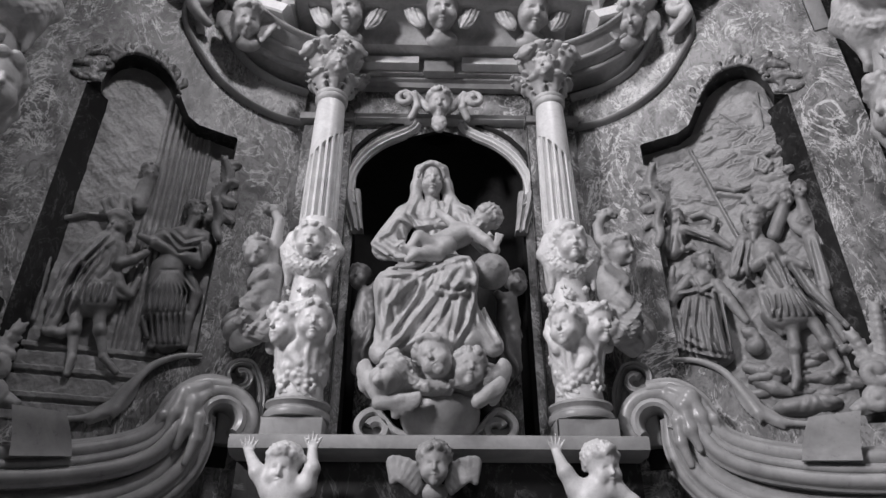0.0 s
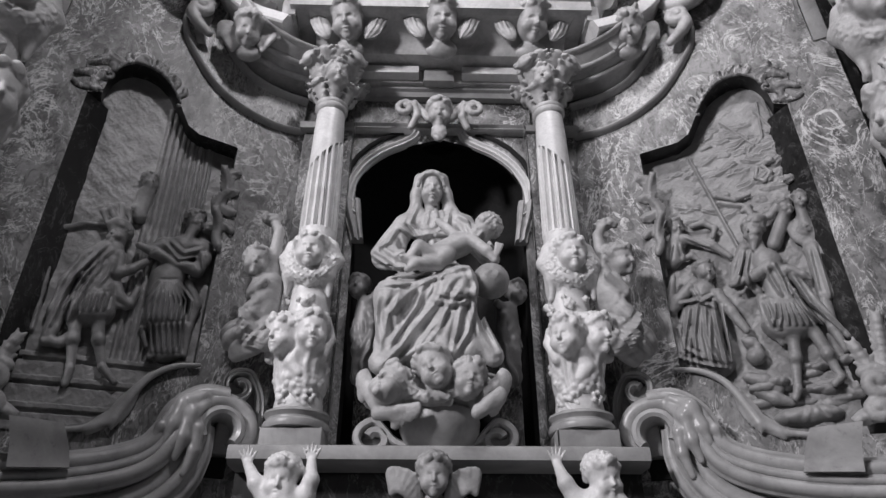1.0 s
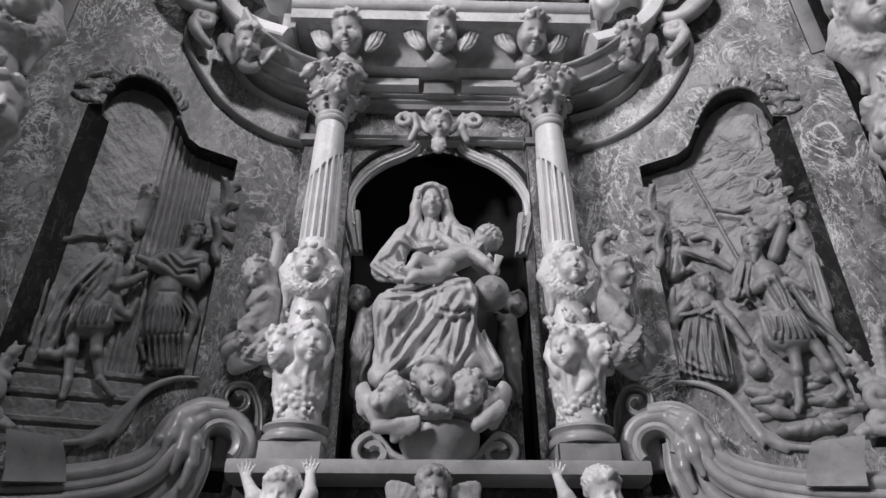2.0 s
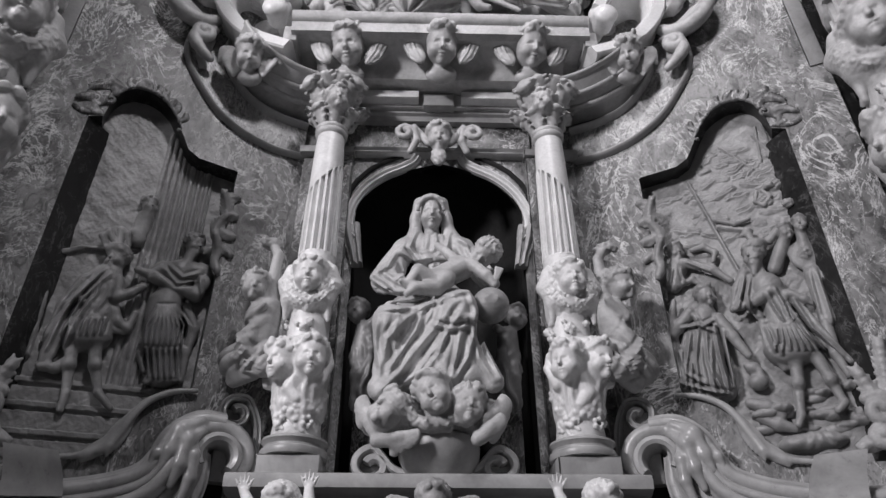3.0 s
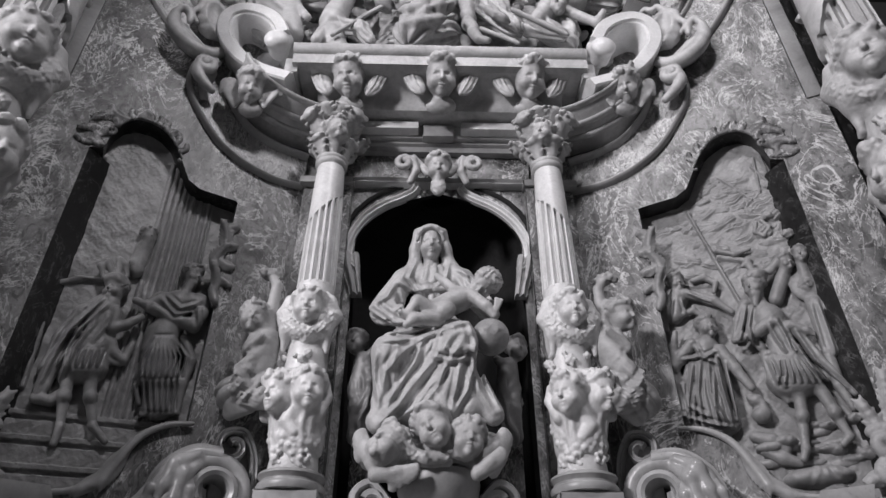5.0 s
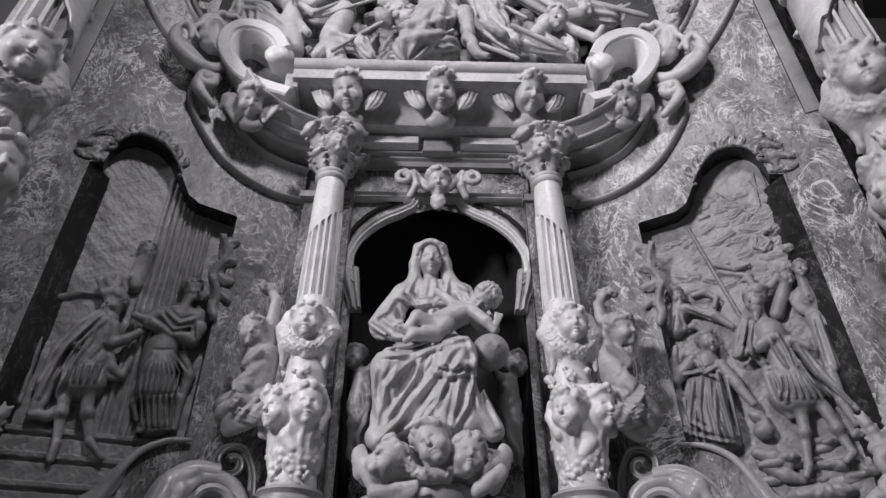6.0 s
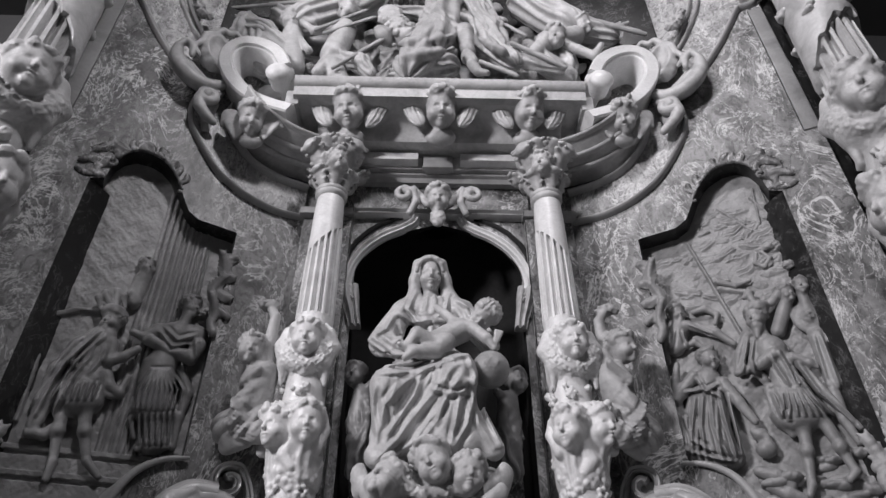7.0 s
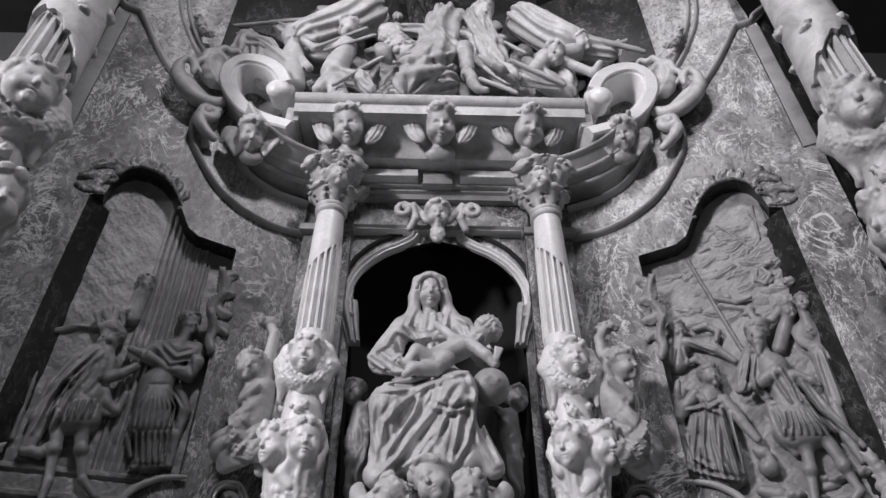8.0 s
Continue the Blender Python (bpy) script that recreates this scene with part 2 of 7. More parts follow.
            for i in range(total):
                d = q[i + 1] - q[i]
                h = np.clip(((gx - q[i, 0]) * d[0] + (gv - q[i, 1]) * d[1]) / (d @ d + 1e-9), 0, 1)
                r = np.hypot(gx - q[i, 0] - h * d[0], gv - q[i, 1] - h * d[1])
                along = np.where(r < best, (i + h) / total, along)
                best = np.minimum(best, r)
            taper = np.clip(np.sin(np.pi * np.clip(along * 0.84 + 0.08, 0, 1)) * 1.5, 0, 1)
            field[sl] -= height * taper * (np.exp(-(best / width) ** 1.3) - 0.55 * np.exp(-((best - 2.3 * width) / width) ** 2))
        inside = field < 0
        corners = [(i, j, k) for i in (0, 1) for j in (0, 1) for k in (0, 1)]
        m = n - 1
        cut_of = lambda arr, c: arr[c[0]:c[0] + m[0], c[1]:c[1] + m[1], c[2]:c[2] + m[2]]
        count = sum(cut_of(inside, c).astype(np.int8) for c in corners)
        live = (count > 0) & (count < 8)
        idx = np.full(m, -1, np.int64)
        cells = np.argwhere(live)
        idx[live] = np.arange(len(cells))
        vals = np.stack([cut_of(field, c)[live] for c in corners], 1)
        acc, cnt = np.zeros((len(cells), 3)), np.zeros(len(cells))
        ca = np.array(corners, float)
        for p in range(8):
            for q in range(p + 1, 8):
                if np.abs(ca[p] - ca[q]).sum() != 1:
                    continue
                va, vb = vals[:, p], vals[:, q]
                x = (va < 0) != (vb < 0)
                t = np.where(x, va / np.where(x, va - vb, 1), 0)
                pos = ca[p] + t[:, None] * (ca[q] - ca[p])
                acc += np.where(x[:, None], pos, 0)
                cnt += x
        verts = lo + self.cell * (cells + acc / cnt[:, None])
        quads = []
        for axis in range(3):
            o = [0, 1, 2]
            o.remove(axis)
            lowf = [slice(1, m[i]) for i in range(3)]
            lowf[axis] = slice(0, m[axis])
            upf = list(lowf)
            upf[axis] = slice(1, m[axis] + 1)
            a, b = inside[tuple(lowf)], inside[tuple(upf)]
            for flipped, mask in ((False, a & ~b), (True, b & ~a)):
                c = np.argwhere(mask)
                c = c + np.array([0 if i == axis else 1 for i in range(3)])
                e1, e2 = np.zeros(3, int), np.zeros(3, int)
                e1[o[0]], e2[o[1]] = 1, 1
                ring = [c - e1 - e2, c - e2, c, c - e1]
                q = np.stack([idx[r[:, 0], r[:, 1], r[:, 2]] for r in ring], 1)
                if flipped != (axis == 1):
                    q = q[:, ::-1]
                quads.append(q)
        quads = np.concatenate(quads)
        quads = quads[(quads >= 0).all(1)]
        if place is not None:
            verts = np.array([place(*v) for v in verts])
        if flip:
            quads = quads[:, ::-1]
        if name is None:
            return verts, quads
        return arrays(name, verts, quads, material, parent)


# ---- setting: floor, nave shell ----
def plain(u, v, w):
    return Vector((u, w, v))


def shell(name, u0, u1, v0, v1, w0, w1, material, label):
    ob = finish(name, box(bmesh.new(), plain, u0, u1, v0, v1, w0, w1, 0), material, smooth=False)
    return tagged(ob, label, "floor" if name == "floor" else ("ceiling" if name == "ceiling" else "wall"), kind="structure")


shell("floor", -15, 12, -0.2, 0, -9.3, 8.3, PAVING, "worn grey stone church floor")
shell("wall_south", -15, 12, 0, 13.5, -9.3, -9, PLASTER, "dim plaster nave wall behind the viewer")
shell("wall_west", -15.3, -15, 0, 13.5, -9.3, 8.3, PLASTER, "dim plaster side wall of the chapel")
shell("wall_east", 12, 12.3, 0, 13.5, -9.3, 8.3, PLASTER, "dim plaster side wall of the chapel")
shell("wall_north", -15, 12, 0, 13.5, 8, 8.3, PLASTER, "dark plaster wall behind the altarpiece")
# added out of view to block lamp light from the left wall
shell("wall_pier", -9.5, -6.3, 0, 13.5, 1.3, 2.2, PLASTER, "added pier out of view that shades the left wall")
shell("ceiling", -15.3, 12.3, 13.5, 13.7, -9.3, 8.3, PLASTER, "dark plaster vault over the chapel")


# ---- centre wall with the niche ----
def niche_half(z):
    pts = ((2.9, 0.94), (5.30, 0.94), (5.68, 0.89), (5.79, 0.93), (5.95, 0.95), (6.06, 0.94), (6.16, 0.90), (6.28, 0.83), (6.39, 0.745), (6.47, 0.65), (6.55, 0.52), (6.60, 0.41), (6.65, 0.29), (6.74, 0.0))
    return float(np.interp(z, [p[0] for p in pts], [p[1] for p in pts]))


def centre_wall():
    bm = bmesh.new()
    zs = [2.9, 4, 5.25] + list(np.linspace(5.4, 6.74, 40))
    for sgn in (-1, 1):
        rows = []
        for z in zs:
            h = niche_half(z)
            d = -0.3 if z < 5.3 else -0.06
            rows.append([bm.verts.new(front(sgn * 1.66, z, -0.3)), bm.verts.new(front(sgn * 1.66, z, 0)), bm.verts.new(front(sgn * h, z, 0)), bm.verts.new(front(sgn * h, z, d))])
        for a, b in zip(rows, rows[1:]):
            for k in range(4):
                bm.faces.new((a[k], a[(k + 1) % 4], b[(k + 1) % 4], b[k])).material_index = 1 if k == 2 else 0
    box(bm, front, -1.66, 1.66, 6.74, 8.6, -0.06, 0, 0)
    box(bm, front, -1.66, 1.66, 0.0, 2.9, -0.3, 0, 0)
    ob = finish("wall_centre", bm, VEINED, smooth=False)
    ob.data.materials.append(UNLIT_BLACK)  # niche edge coloured black for the unlit opening
    return tagged(ob, "grey veined marble wall with a round-headed statue niche", "wall", kind="structure")


centre_wall()


def niche_shell():
    bm = bmesh.new()
    n, rows = 20, []
    for z in (2.8, 4.2, 5.6, 6.1, 6.3, 6.45, 6.6, 6.7, 6.8, 6.88):
        r = 1.06 if z < 6.1 else 1.06 * math.sqrt(max(0.02, 1 - ((z - 6.1) / 0.8) ** 2))
        ring = [(r, 6.115)] + [(r * math.cos(math.pi * k / n), 6.44 + 0.72 * r * math.sin(math.pi * k / n)) for k in range(n + 1)] + [(-r, 6.115)]
        rows.append([bm.verts.new((x, y, z)) for x, y in ring])
    for a, b in zip(rows, rows[1:]):
        for k in range(n + 2):
            bm.faces.new((a[k], a[k + 1], b[k + 1], b[k]))
    ob = finish("wall_niche", bm, UNLIT_BLACK)
    m = ob.modifiers.new("thick", "SOLIDIFY")
    m.thickness, m.offset = 0.05, 0
    return tagged(ob, "statue niche lining coloured black for its unlit depth", "wall", kind="structure")


niche_shell()

# veined jamb strips inside the lower niche
for sgn in (-1, 1):
    b = box(bmesh.new(), front, sgn * 0.62, sgn * 0.84, 2.97, 4.25, -0.34, -0.28, 0.006)
    tagged(finish("trim", b, VEINED), "veined marble strip lining the lower niche", "trim", kind="structure")


def arch_frame():
    t = thing("niche_frame", "pale marble moulded frame with scrolled ears round the niche", "frame")
    for sgn in (-1, 1):
        path = glide([(sgn * 0.895, 5.655), (sgn * 0.975, 5.74), (sgn * 1.012, 5.90), (sgn * 0.965, 6.125), (sgn * 0.83, 6.35), (sgn * 0.64, 6.52),
                      (sgn * 0.43, 6.635), (sgn * 0.29, 6.74), (sgn * 0.245, 6.88)], 9)
        pr = stepped(0.09, 0.085)
        if sgn > 0:
            pr = [(-a, b) for a, b in pr]
        part("moulding", sweep(bmesh.new(), front, path, pr), WHITE, t)
        # tapered console that carries the end of the arch
        bm, rows = bmesh.new(), []
        for p, wide in ((0.985, 5.80), 0.21), ((0.965, 5.66), 0.20), ((0.935, 5.52), 0.165), ((0.905, 5.40), 0.14), ((0.885, 5.29), 0.13):
            rows.append([bm.verts.new(front(sgn * (p[0] + a * wide), p[1], b)) for a, b in
                         ((-0.5, -0.02), (-0.5, 0.09), (-0.40, 0.115), (-0.26, 0.115), (-0.20, 0.06), (-0.06, 0.06), (0.0, 0.10), (0.16, 0.125), (0.28, 0.10), (0.32, 0.05), (0.5, 0.05), (0.5, -0.02))])
        for a, c in zip(rows, rows[1:]):
            for k in range(12):
                bm.faces.new((a[k], a[(k + 1) % 12], c[(k + 1) % 12], c[k]))
        bm.faces.new(rows[0])
        bm.faces.new(rows[-1])
        part("console", bm, STATUE, t, "grooved tapering console")
    return t


arch_frame()


# ---- flanking walls with shaped recesses ----
def recess_top(u):
    x = (0.68, 0.72, 1.12, 1.25, 1.40, 1.52, 1.65, 1.78, 1.92, 2.04, 2.11, 2.14, 2.28, 2.30)
    y = (6.30, 6.33, 6.36, 6.44, 6.72, 6.92, 7.02, 7.07, 7.06, 6.97, 6.82, 6.56, 6.50, 6.44)
    return float(np.interp(u, x, y))


def recess_foot(u):
    x = (0.68, 0.85, 1.02, 1.12, 1.20, 1.28, 1.40, 1.60, 2.30)
    y = (3.76, 3.72, 3.63, 3.50, 3.33, 3.20, 3.12, 3.06, 3.02)
    return float(np.interp(u, x, y))


U0, U1, DEEP = 0.70, 2.27, 0.26


def wing_wall(side, name):
    place = wing(side)
    bm = bmesh.new()
    us = list(np.linspace(U0, U1, 64))
    for top in (False, True):
        rows = []
        for u in us:
            edge = recess_top(u) if top else recess_foot(u)
            far = 9.62 if top else 0.0
            rows.append([bm.verts.new(place(u, edge, -DEEP)), bm.verts.new(place(u, edge, 0)), bm.verts.new(place(u, far, 0)), bm.verts.new(place(u, far, -DEEP))])
        for a, b in zip(rows, rows[1:]):
            for k in range(4):
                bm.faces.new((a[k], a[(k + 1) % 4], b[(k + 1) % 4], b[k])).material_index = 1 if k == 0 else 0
    bmesh.ops.remove_doubles(bm, verts=bm.verts, dist=1e-5)
    box(bm, place, -0.02, U0, 0, 9.62, -DEEP, 0, 0)
    box(bm, place, U1, 2.87, 0, 9.62, -DEEP, 0, 0)
    ob = finish(name, bm, VEINED)
    ob.data.materials.append(VEINED_DARK)  # recess edge coloured dark to stand for its unlit underside
    return tagged(ob, "polished grey veined marble wall with a shaped recess", "wall", kind="structure")


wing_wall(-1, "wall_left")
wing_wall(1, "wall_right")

for sgn in (-1, 1):
    place = wing(sgn)
    bm = bmesh.new()
    rows = [[bm.verts.new(place(u, v, w)) for u, w in ((2.275, -0.012), (2.05 + 0.03 * (v < 4), -DEEP + 0.03), (2.275, -DEEP + 0.03))] for v in np.linspace(3.0, 6.52, 12)]
    for a, c in zip(rows, rows[1:]):
        for k in range(3):
            bm.faces.new((a[k], a[(k + 1) % 3], c[(k + 1) % 3], c[k]))
    bm.faces.new(rows[0])
    bm.faces.new(rows[-1])
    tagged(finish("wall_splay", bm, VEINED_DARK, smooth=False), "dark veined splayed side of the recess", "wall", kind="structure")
    # paler grey here paints in the light a bevel catches
    b = box(bmesh.new(), place, 2.70, 2.874, 7.25, 9.55, 0.003, 0.02, 0.012)
    tagged(finish("trim", b, EDGE), "plain bevelled marble strip edging the wall, paler for caught light", "trim", kind="structure")


for sgn in (-1, 1):
    b = box(bmesh.new(), wing(sgn), 2.876, 3.02, 0.0, 9.9, -0.5, -0.10, 0.01)
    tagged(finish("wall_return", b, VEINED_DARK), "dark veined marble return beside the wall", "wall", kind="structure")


# ---- curved mouldings over the recesses ----
CURVE = [(0.02, 6.78), (0.35, 6.77), (0.65, 6.84), (0.88, 6.95), (1.10, 7.12), (1.32, 7.40), (1.48, 7.66), (1.56, 7.95), (1.53, 8.20), (1.38, 8.36)]
CREST = [(1.72, 8.42), (2.09, 8.86), (2.32, 9.18), (2.58, 9.60), (2.66, 9.64), (2.80, 9.64), (2.86, 9.74), (3.02, 9.84)]
for sgn in (-1, 1):
    t = thing("curved_cornice", "grey marble cornice moulding sweeping in a curve", "cornice", "curved cornices over the side walls")
    pr = torus_profile(0.075, 0.085)
    part("moulding", sweep(bmesh.new(), wing(sgn), glide(CURVE, 6), pr), MOULD, t)
    part("upper_moulding", sweep(bmesh.new(), wing(sgn), glide(CREST, 5), pr), MOULD, t)
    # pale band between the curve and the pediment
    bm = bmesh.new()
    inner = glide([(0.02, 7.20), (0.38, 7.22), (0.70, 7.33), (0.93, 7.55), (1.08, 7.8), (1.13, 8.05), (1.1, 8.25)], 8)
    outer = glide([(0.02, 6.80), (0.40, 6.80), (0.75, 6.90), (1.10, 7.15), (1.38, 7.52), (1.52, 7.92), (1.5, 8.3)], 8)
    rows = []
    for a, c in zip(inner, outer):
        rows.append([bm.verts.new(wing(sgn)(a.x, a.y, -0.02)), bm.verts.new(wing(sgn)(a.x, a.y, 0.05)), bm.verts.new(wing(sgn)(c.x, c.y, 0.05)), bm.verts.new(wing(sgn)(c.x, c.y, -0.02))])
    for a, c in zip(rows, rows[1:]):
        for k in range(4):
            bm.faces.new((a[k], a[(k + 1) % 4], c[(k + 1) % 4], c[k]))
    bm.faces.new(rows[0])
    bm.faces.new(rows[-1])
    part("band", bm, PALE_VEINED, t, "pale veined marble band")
    part("inner_moulding", sweep(bmesh.new(), wing(sgn), [(p.x, p.y) for p in inner], torus_profile(0.07, 0.16)), MOULD, t)


# ---- entablature over the niche ----
def across(y0, rows, half, x_shift=0.0):
    """A straight moulding along x from (out, up) rows."""
    bm = bmesh.new()
    ends = []
    for sgn in (-1, 1):
        ends.append([bm.verts.new(front(x_shift + sgn * half(w, v) if callable(half) else x_shift + sgn * half, v, w)) for w, v in rows])
    for k in range(len(rows)):
        j = (k + 1) % len(rows)
        bm.faces.new((ends[0][k], ends[0][j], ends[1][j], ends[1][k]))
    bm.faces.new(ends[0])
    bm.faces.new(ends[1])
    return bm


ent = thing("entablature", "grey marble entablature with a hollow frieze and projecting cornice", "entablature")
part("lower_moulding", across(0, [(-0.02, 6.80), (0.06, 6.80), (0.10, 6.83), (0.08, 6.86), (0.11, 6.89), (-0.02, 6.89)], 1.10), MOULD, ent)
part("panel", across(0, [(-0.02, 6.90), (0.03, 6.90), (0.03, 7.30), (-0.02, 7.30)], 1.10), VEINED, ent, "grey veined marble panel")
part("architrave", across(0, [(-0.02, 7.30), (0.12, 7.30), (0.14, 7.36), (0.18, 7.38), (0.18, 7.42), (-0.02, 7.42)], 1.10), MOULD, ent)
for sgn in (-1, 1):
    part("band", across(0, [(-0.02, 7.46), (0.34, 7.46), (0.36, 7.47), (0.36, 7.575), (0.34, 7.585), (-0.02, 7.585)], 0.36, sgn * 0.62), WHITE, ent, "pale marble band")
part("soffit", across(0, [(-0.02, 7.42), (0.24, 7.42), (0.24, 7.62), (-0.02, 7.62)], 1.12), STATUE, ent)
frieze = [(-0.02, 7.62), (0.50, 7.62), (0.52, 7.66), (0.53, 7.72)]
frieze += [(0.53 + 0.30 * (1 - math.cos(a)), 7.72 + 0.22 * math.sin(a)) for a in np.linspace(0.15, math.pi / 2, 8)]
frieze += [(-0.02, 7.94)]
part("frieze", across(0, frieze, lambda w, v: 1.48 + 0.25 * max(0, w - 0.5)), STATUE, ent)
part("cornice", across(0, [(-0.02, 7.94), (0.86, 7.94), (0.88, 7.95), (0.92, 7.955), (0.93, 8.10), (0.955, 8.11), (0.985, 8.16), (0.995, 8.22), (0.97, 8.235), (-0.02, 8.24)], 1.76), STATUE, ent)
b = bmesh.new()
box(b, front, -0.21, 0.17, 7.40, 7.60, 0.0, 0.30, 0.015)
part("bracket", b, MOULD, ent)


# ---- ledge and dark dado under the niche ----
dado = tagged(finish("wall_dado", box(bmesh.new(), front, -1.7, 1.7, 0.0, 2.80, 0.0, 0.42, 0.0), VEINED_DARK, smooth=False), "dark veined marble dado under the ledge", "wall", kind="structure")
ledge = finish("ledge", across(0, [(-0.02, 2.80), (0.66, 2.80), (0.70, 2.82), (0.74, 2.84), (0.75, 2.90), (0.74, 2.945), (0.72, 2.955), (-0.02, 2.955)], 1.70), MOULD)
tagged(ledge, "long grey marble ledge carrying the columns and statue", "ledge")


# ---- columns ----
def piers(sgn):
    t = thing("pier", "veined marble pier strip behind the column", "pier", "piers behind the columns")
    part("strip", box(bmesh.new(), front, sgn * 1.02, sgn * 1.30, 2.96, 6.75, -0.02, 0.12, 0.01), VEINED, t)
    part("outer_strip", box(bmesh.new(), front, sgn * 1.30, sgn * 1.60, 2.96, 6.75, -0.02, 0.06, 0.01), VEINED, t)
    part("cap", box(bmesh.new(), front, sgn * 1.0, sgn * 1.64, 6.76, 6.86, -0.02, 0.16, 0.012), MOULD, t)
    part("foot", box(bmesh.new(), front, sgn * 0.94, sgn * 1.56, 2.957, 3.10, -0.02, 0.2, 0.012), MOULD, t)


def column_parts(t, size, sgn, at, tall=0.0, slant=0.20, level=3.13, marble=WHITE, top=2.15, swing=0.0):
    """Fluted column: plinth, ringed base, carved drum, flutes cut off on a slant, plain neck, collar."""
    x, y, z = at
    s = size
    c = (x, y, z)

    def rel(u, v, w):
        return Vector((x + u * s, y - w * s, z + v * s))
    part("plinth", box(bmesh.new(), rel, -0.26, 0.26, 0.0, 0.16, -0.24, 0.24, 0.012), MOULD, t)
    base = [(0.26, 0.165), (0.28, 0.17), (0.29, 0.20), (0.28, 0.23), (0.262, 0.24), (0.258, 0.26), (0.27, 0.28), (0.285, 0.295), (0.28, 0.315), (0.25, 0.33), (0.2, 0.332)]
    part("base", lathe(bmesh.new(), c, [(r * s, h * s) for r, h in base]), MOULD, t, "dark ringed marble base")
    drum = [(0.205, 0.33), (0.215, 0.36), (0.205, 0.45), (0.20, 0.9), (0.195, 1.4), (0.187, top + 0.02)]
    part("drum", lathe(bmesh.new(), c, [(r * s, h * s) for r, h in drum]), marble, t)

    def cut(a):
        return level - slant * sgn * math.cos(a + swing) + 0.03 * math.sin(a)

    def flute(r, h, a):
        g = max(0.0, math.cos(a * 16) + 0.25) ** 0.45
        edge = 1 if h / s < cut(a) else 0
        return r + 0.004 * s * edge - 0.050 * s * g * edge
    rows = [(0.187 - 0.020 * (h - top) / 1.2, h) for h in [top] + list(np.linspace(level - slant - 0.1, level + slant + 0.1, 60))]
    part("fluted_shaft", lathe(bmesh.new(), c, [(r * s, h * s) for r, h in rows], 200, flute), marble, t, "fluted white marble shaft")
    neck = [(0.187 - 0.020 * (level + slant - top) / 1.2, level + slant + 0.08), (0.160, 3.6), (0.152, 3.76 + tall)]
    part("neck", lathe(bmesh.new(), c, [(r * s, h * s) for r, h in neck]), marble, t)
    collar = [(0.155, 3.74), (0.172, 3.76), (0.182, 3.79), (0.175, 3.815), (0.185, 3.83), (0.185, 3.86), (0.16, 3.87)]
    part("collar", lathe(bmesh.new(), c, [(r * s, (h + tall) * s) for r, h in collar]), STATUE, t)


columns = []
for sgn in (-1, 1):
    piers(sgn)
    t = thing("column", "white marble column with cherub heads and slanting flutes", "column", "columns beside the niche")
    column_parts(t, 1.0, sgn, (sgn * 1.235 - 0.0, 5.72, 2.957))
    columns.append((t, sgn, (sgn * 1.235, 5.72, 2.957), 1.0))
OUTER = 1.45
for sgn in (-1, 1):
    t = thing("column", "aged pale marble column on the projecting front pier", "column", "columns on the front piers")
    k = OUTER
    at = (3.95, 4.0, 3.74) if sgn > 0 else (-3.84, 4.0, 3.74)
    turn = 1.1 * sgn
    column_parts(t, k, -sgn, at, tall=1.0, slant=0.27, level=2.42, marble=STATUE, top=1.78, swing=turn)
    columns.append((t, sgn, at, k))
    # plain sheath of the upper shaft, its ragged lip overhanging the flutes
    bm, rows = bmesh.new(), []
    for f, r in ((0.0, 0.165), (0.0, 0.212), (0.02, 0.220), (0.06, 0.214), (0.3, 0.202), (1.0, 0.178)):
        ring = []
        for i in range(72):
            a = 2 * math.pi * i / 72
            low = 2.42 + sgn * 0.27 * math.cos(a + turn) + 0.02 * math.sin(a * 9) + 0.012 * math.sin(a * 17 + 1)
            h = low + (4.75 - low) * f
            ring.append(bm.verts.new((at[0] + r * k * math.cos(a), at[1] + r * k * math.sin(a), at[2] + h * k)))
        rows.append(ring)
    for a, b in zip(rows, rows[1:]):
        for i in range(72):
            bm.faces.new((a[i], a[(i + 1) % 72], b[(i + 1) % 72], b[i]))
    part("sheath", bm, STATUE, t, "plain upper shaft with a ragged slanting lip")
    b = bmesh.new()
    box(b, plain, at[0] - 0.55, at[0] + 0.55, 0.0, at[2] - 0.002, 3.5, 4.6, 0.02)
    tagged(finish("pier", b, VEINED_DARK), "dark marble front pier under the outer column", "pier")


# ---- carved figures ----
def spin(turn):
    return Euler([radians(a) for a in turn]).to_matrix()


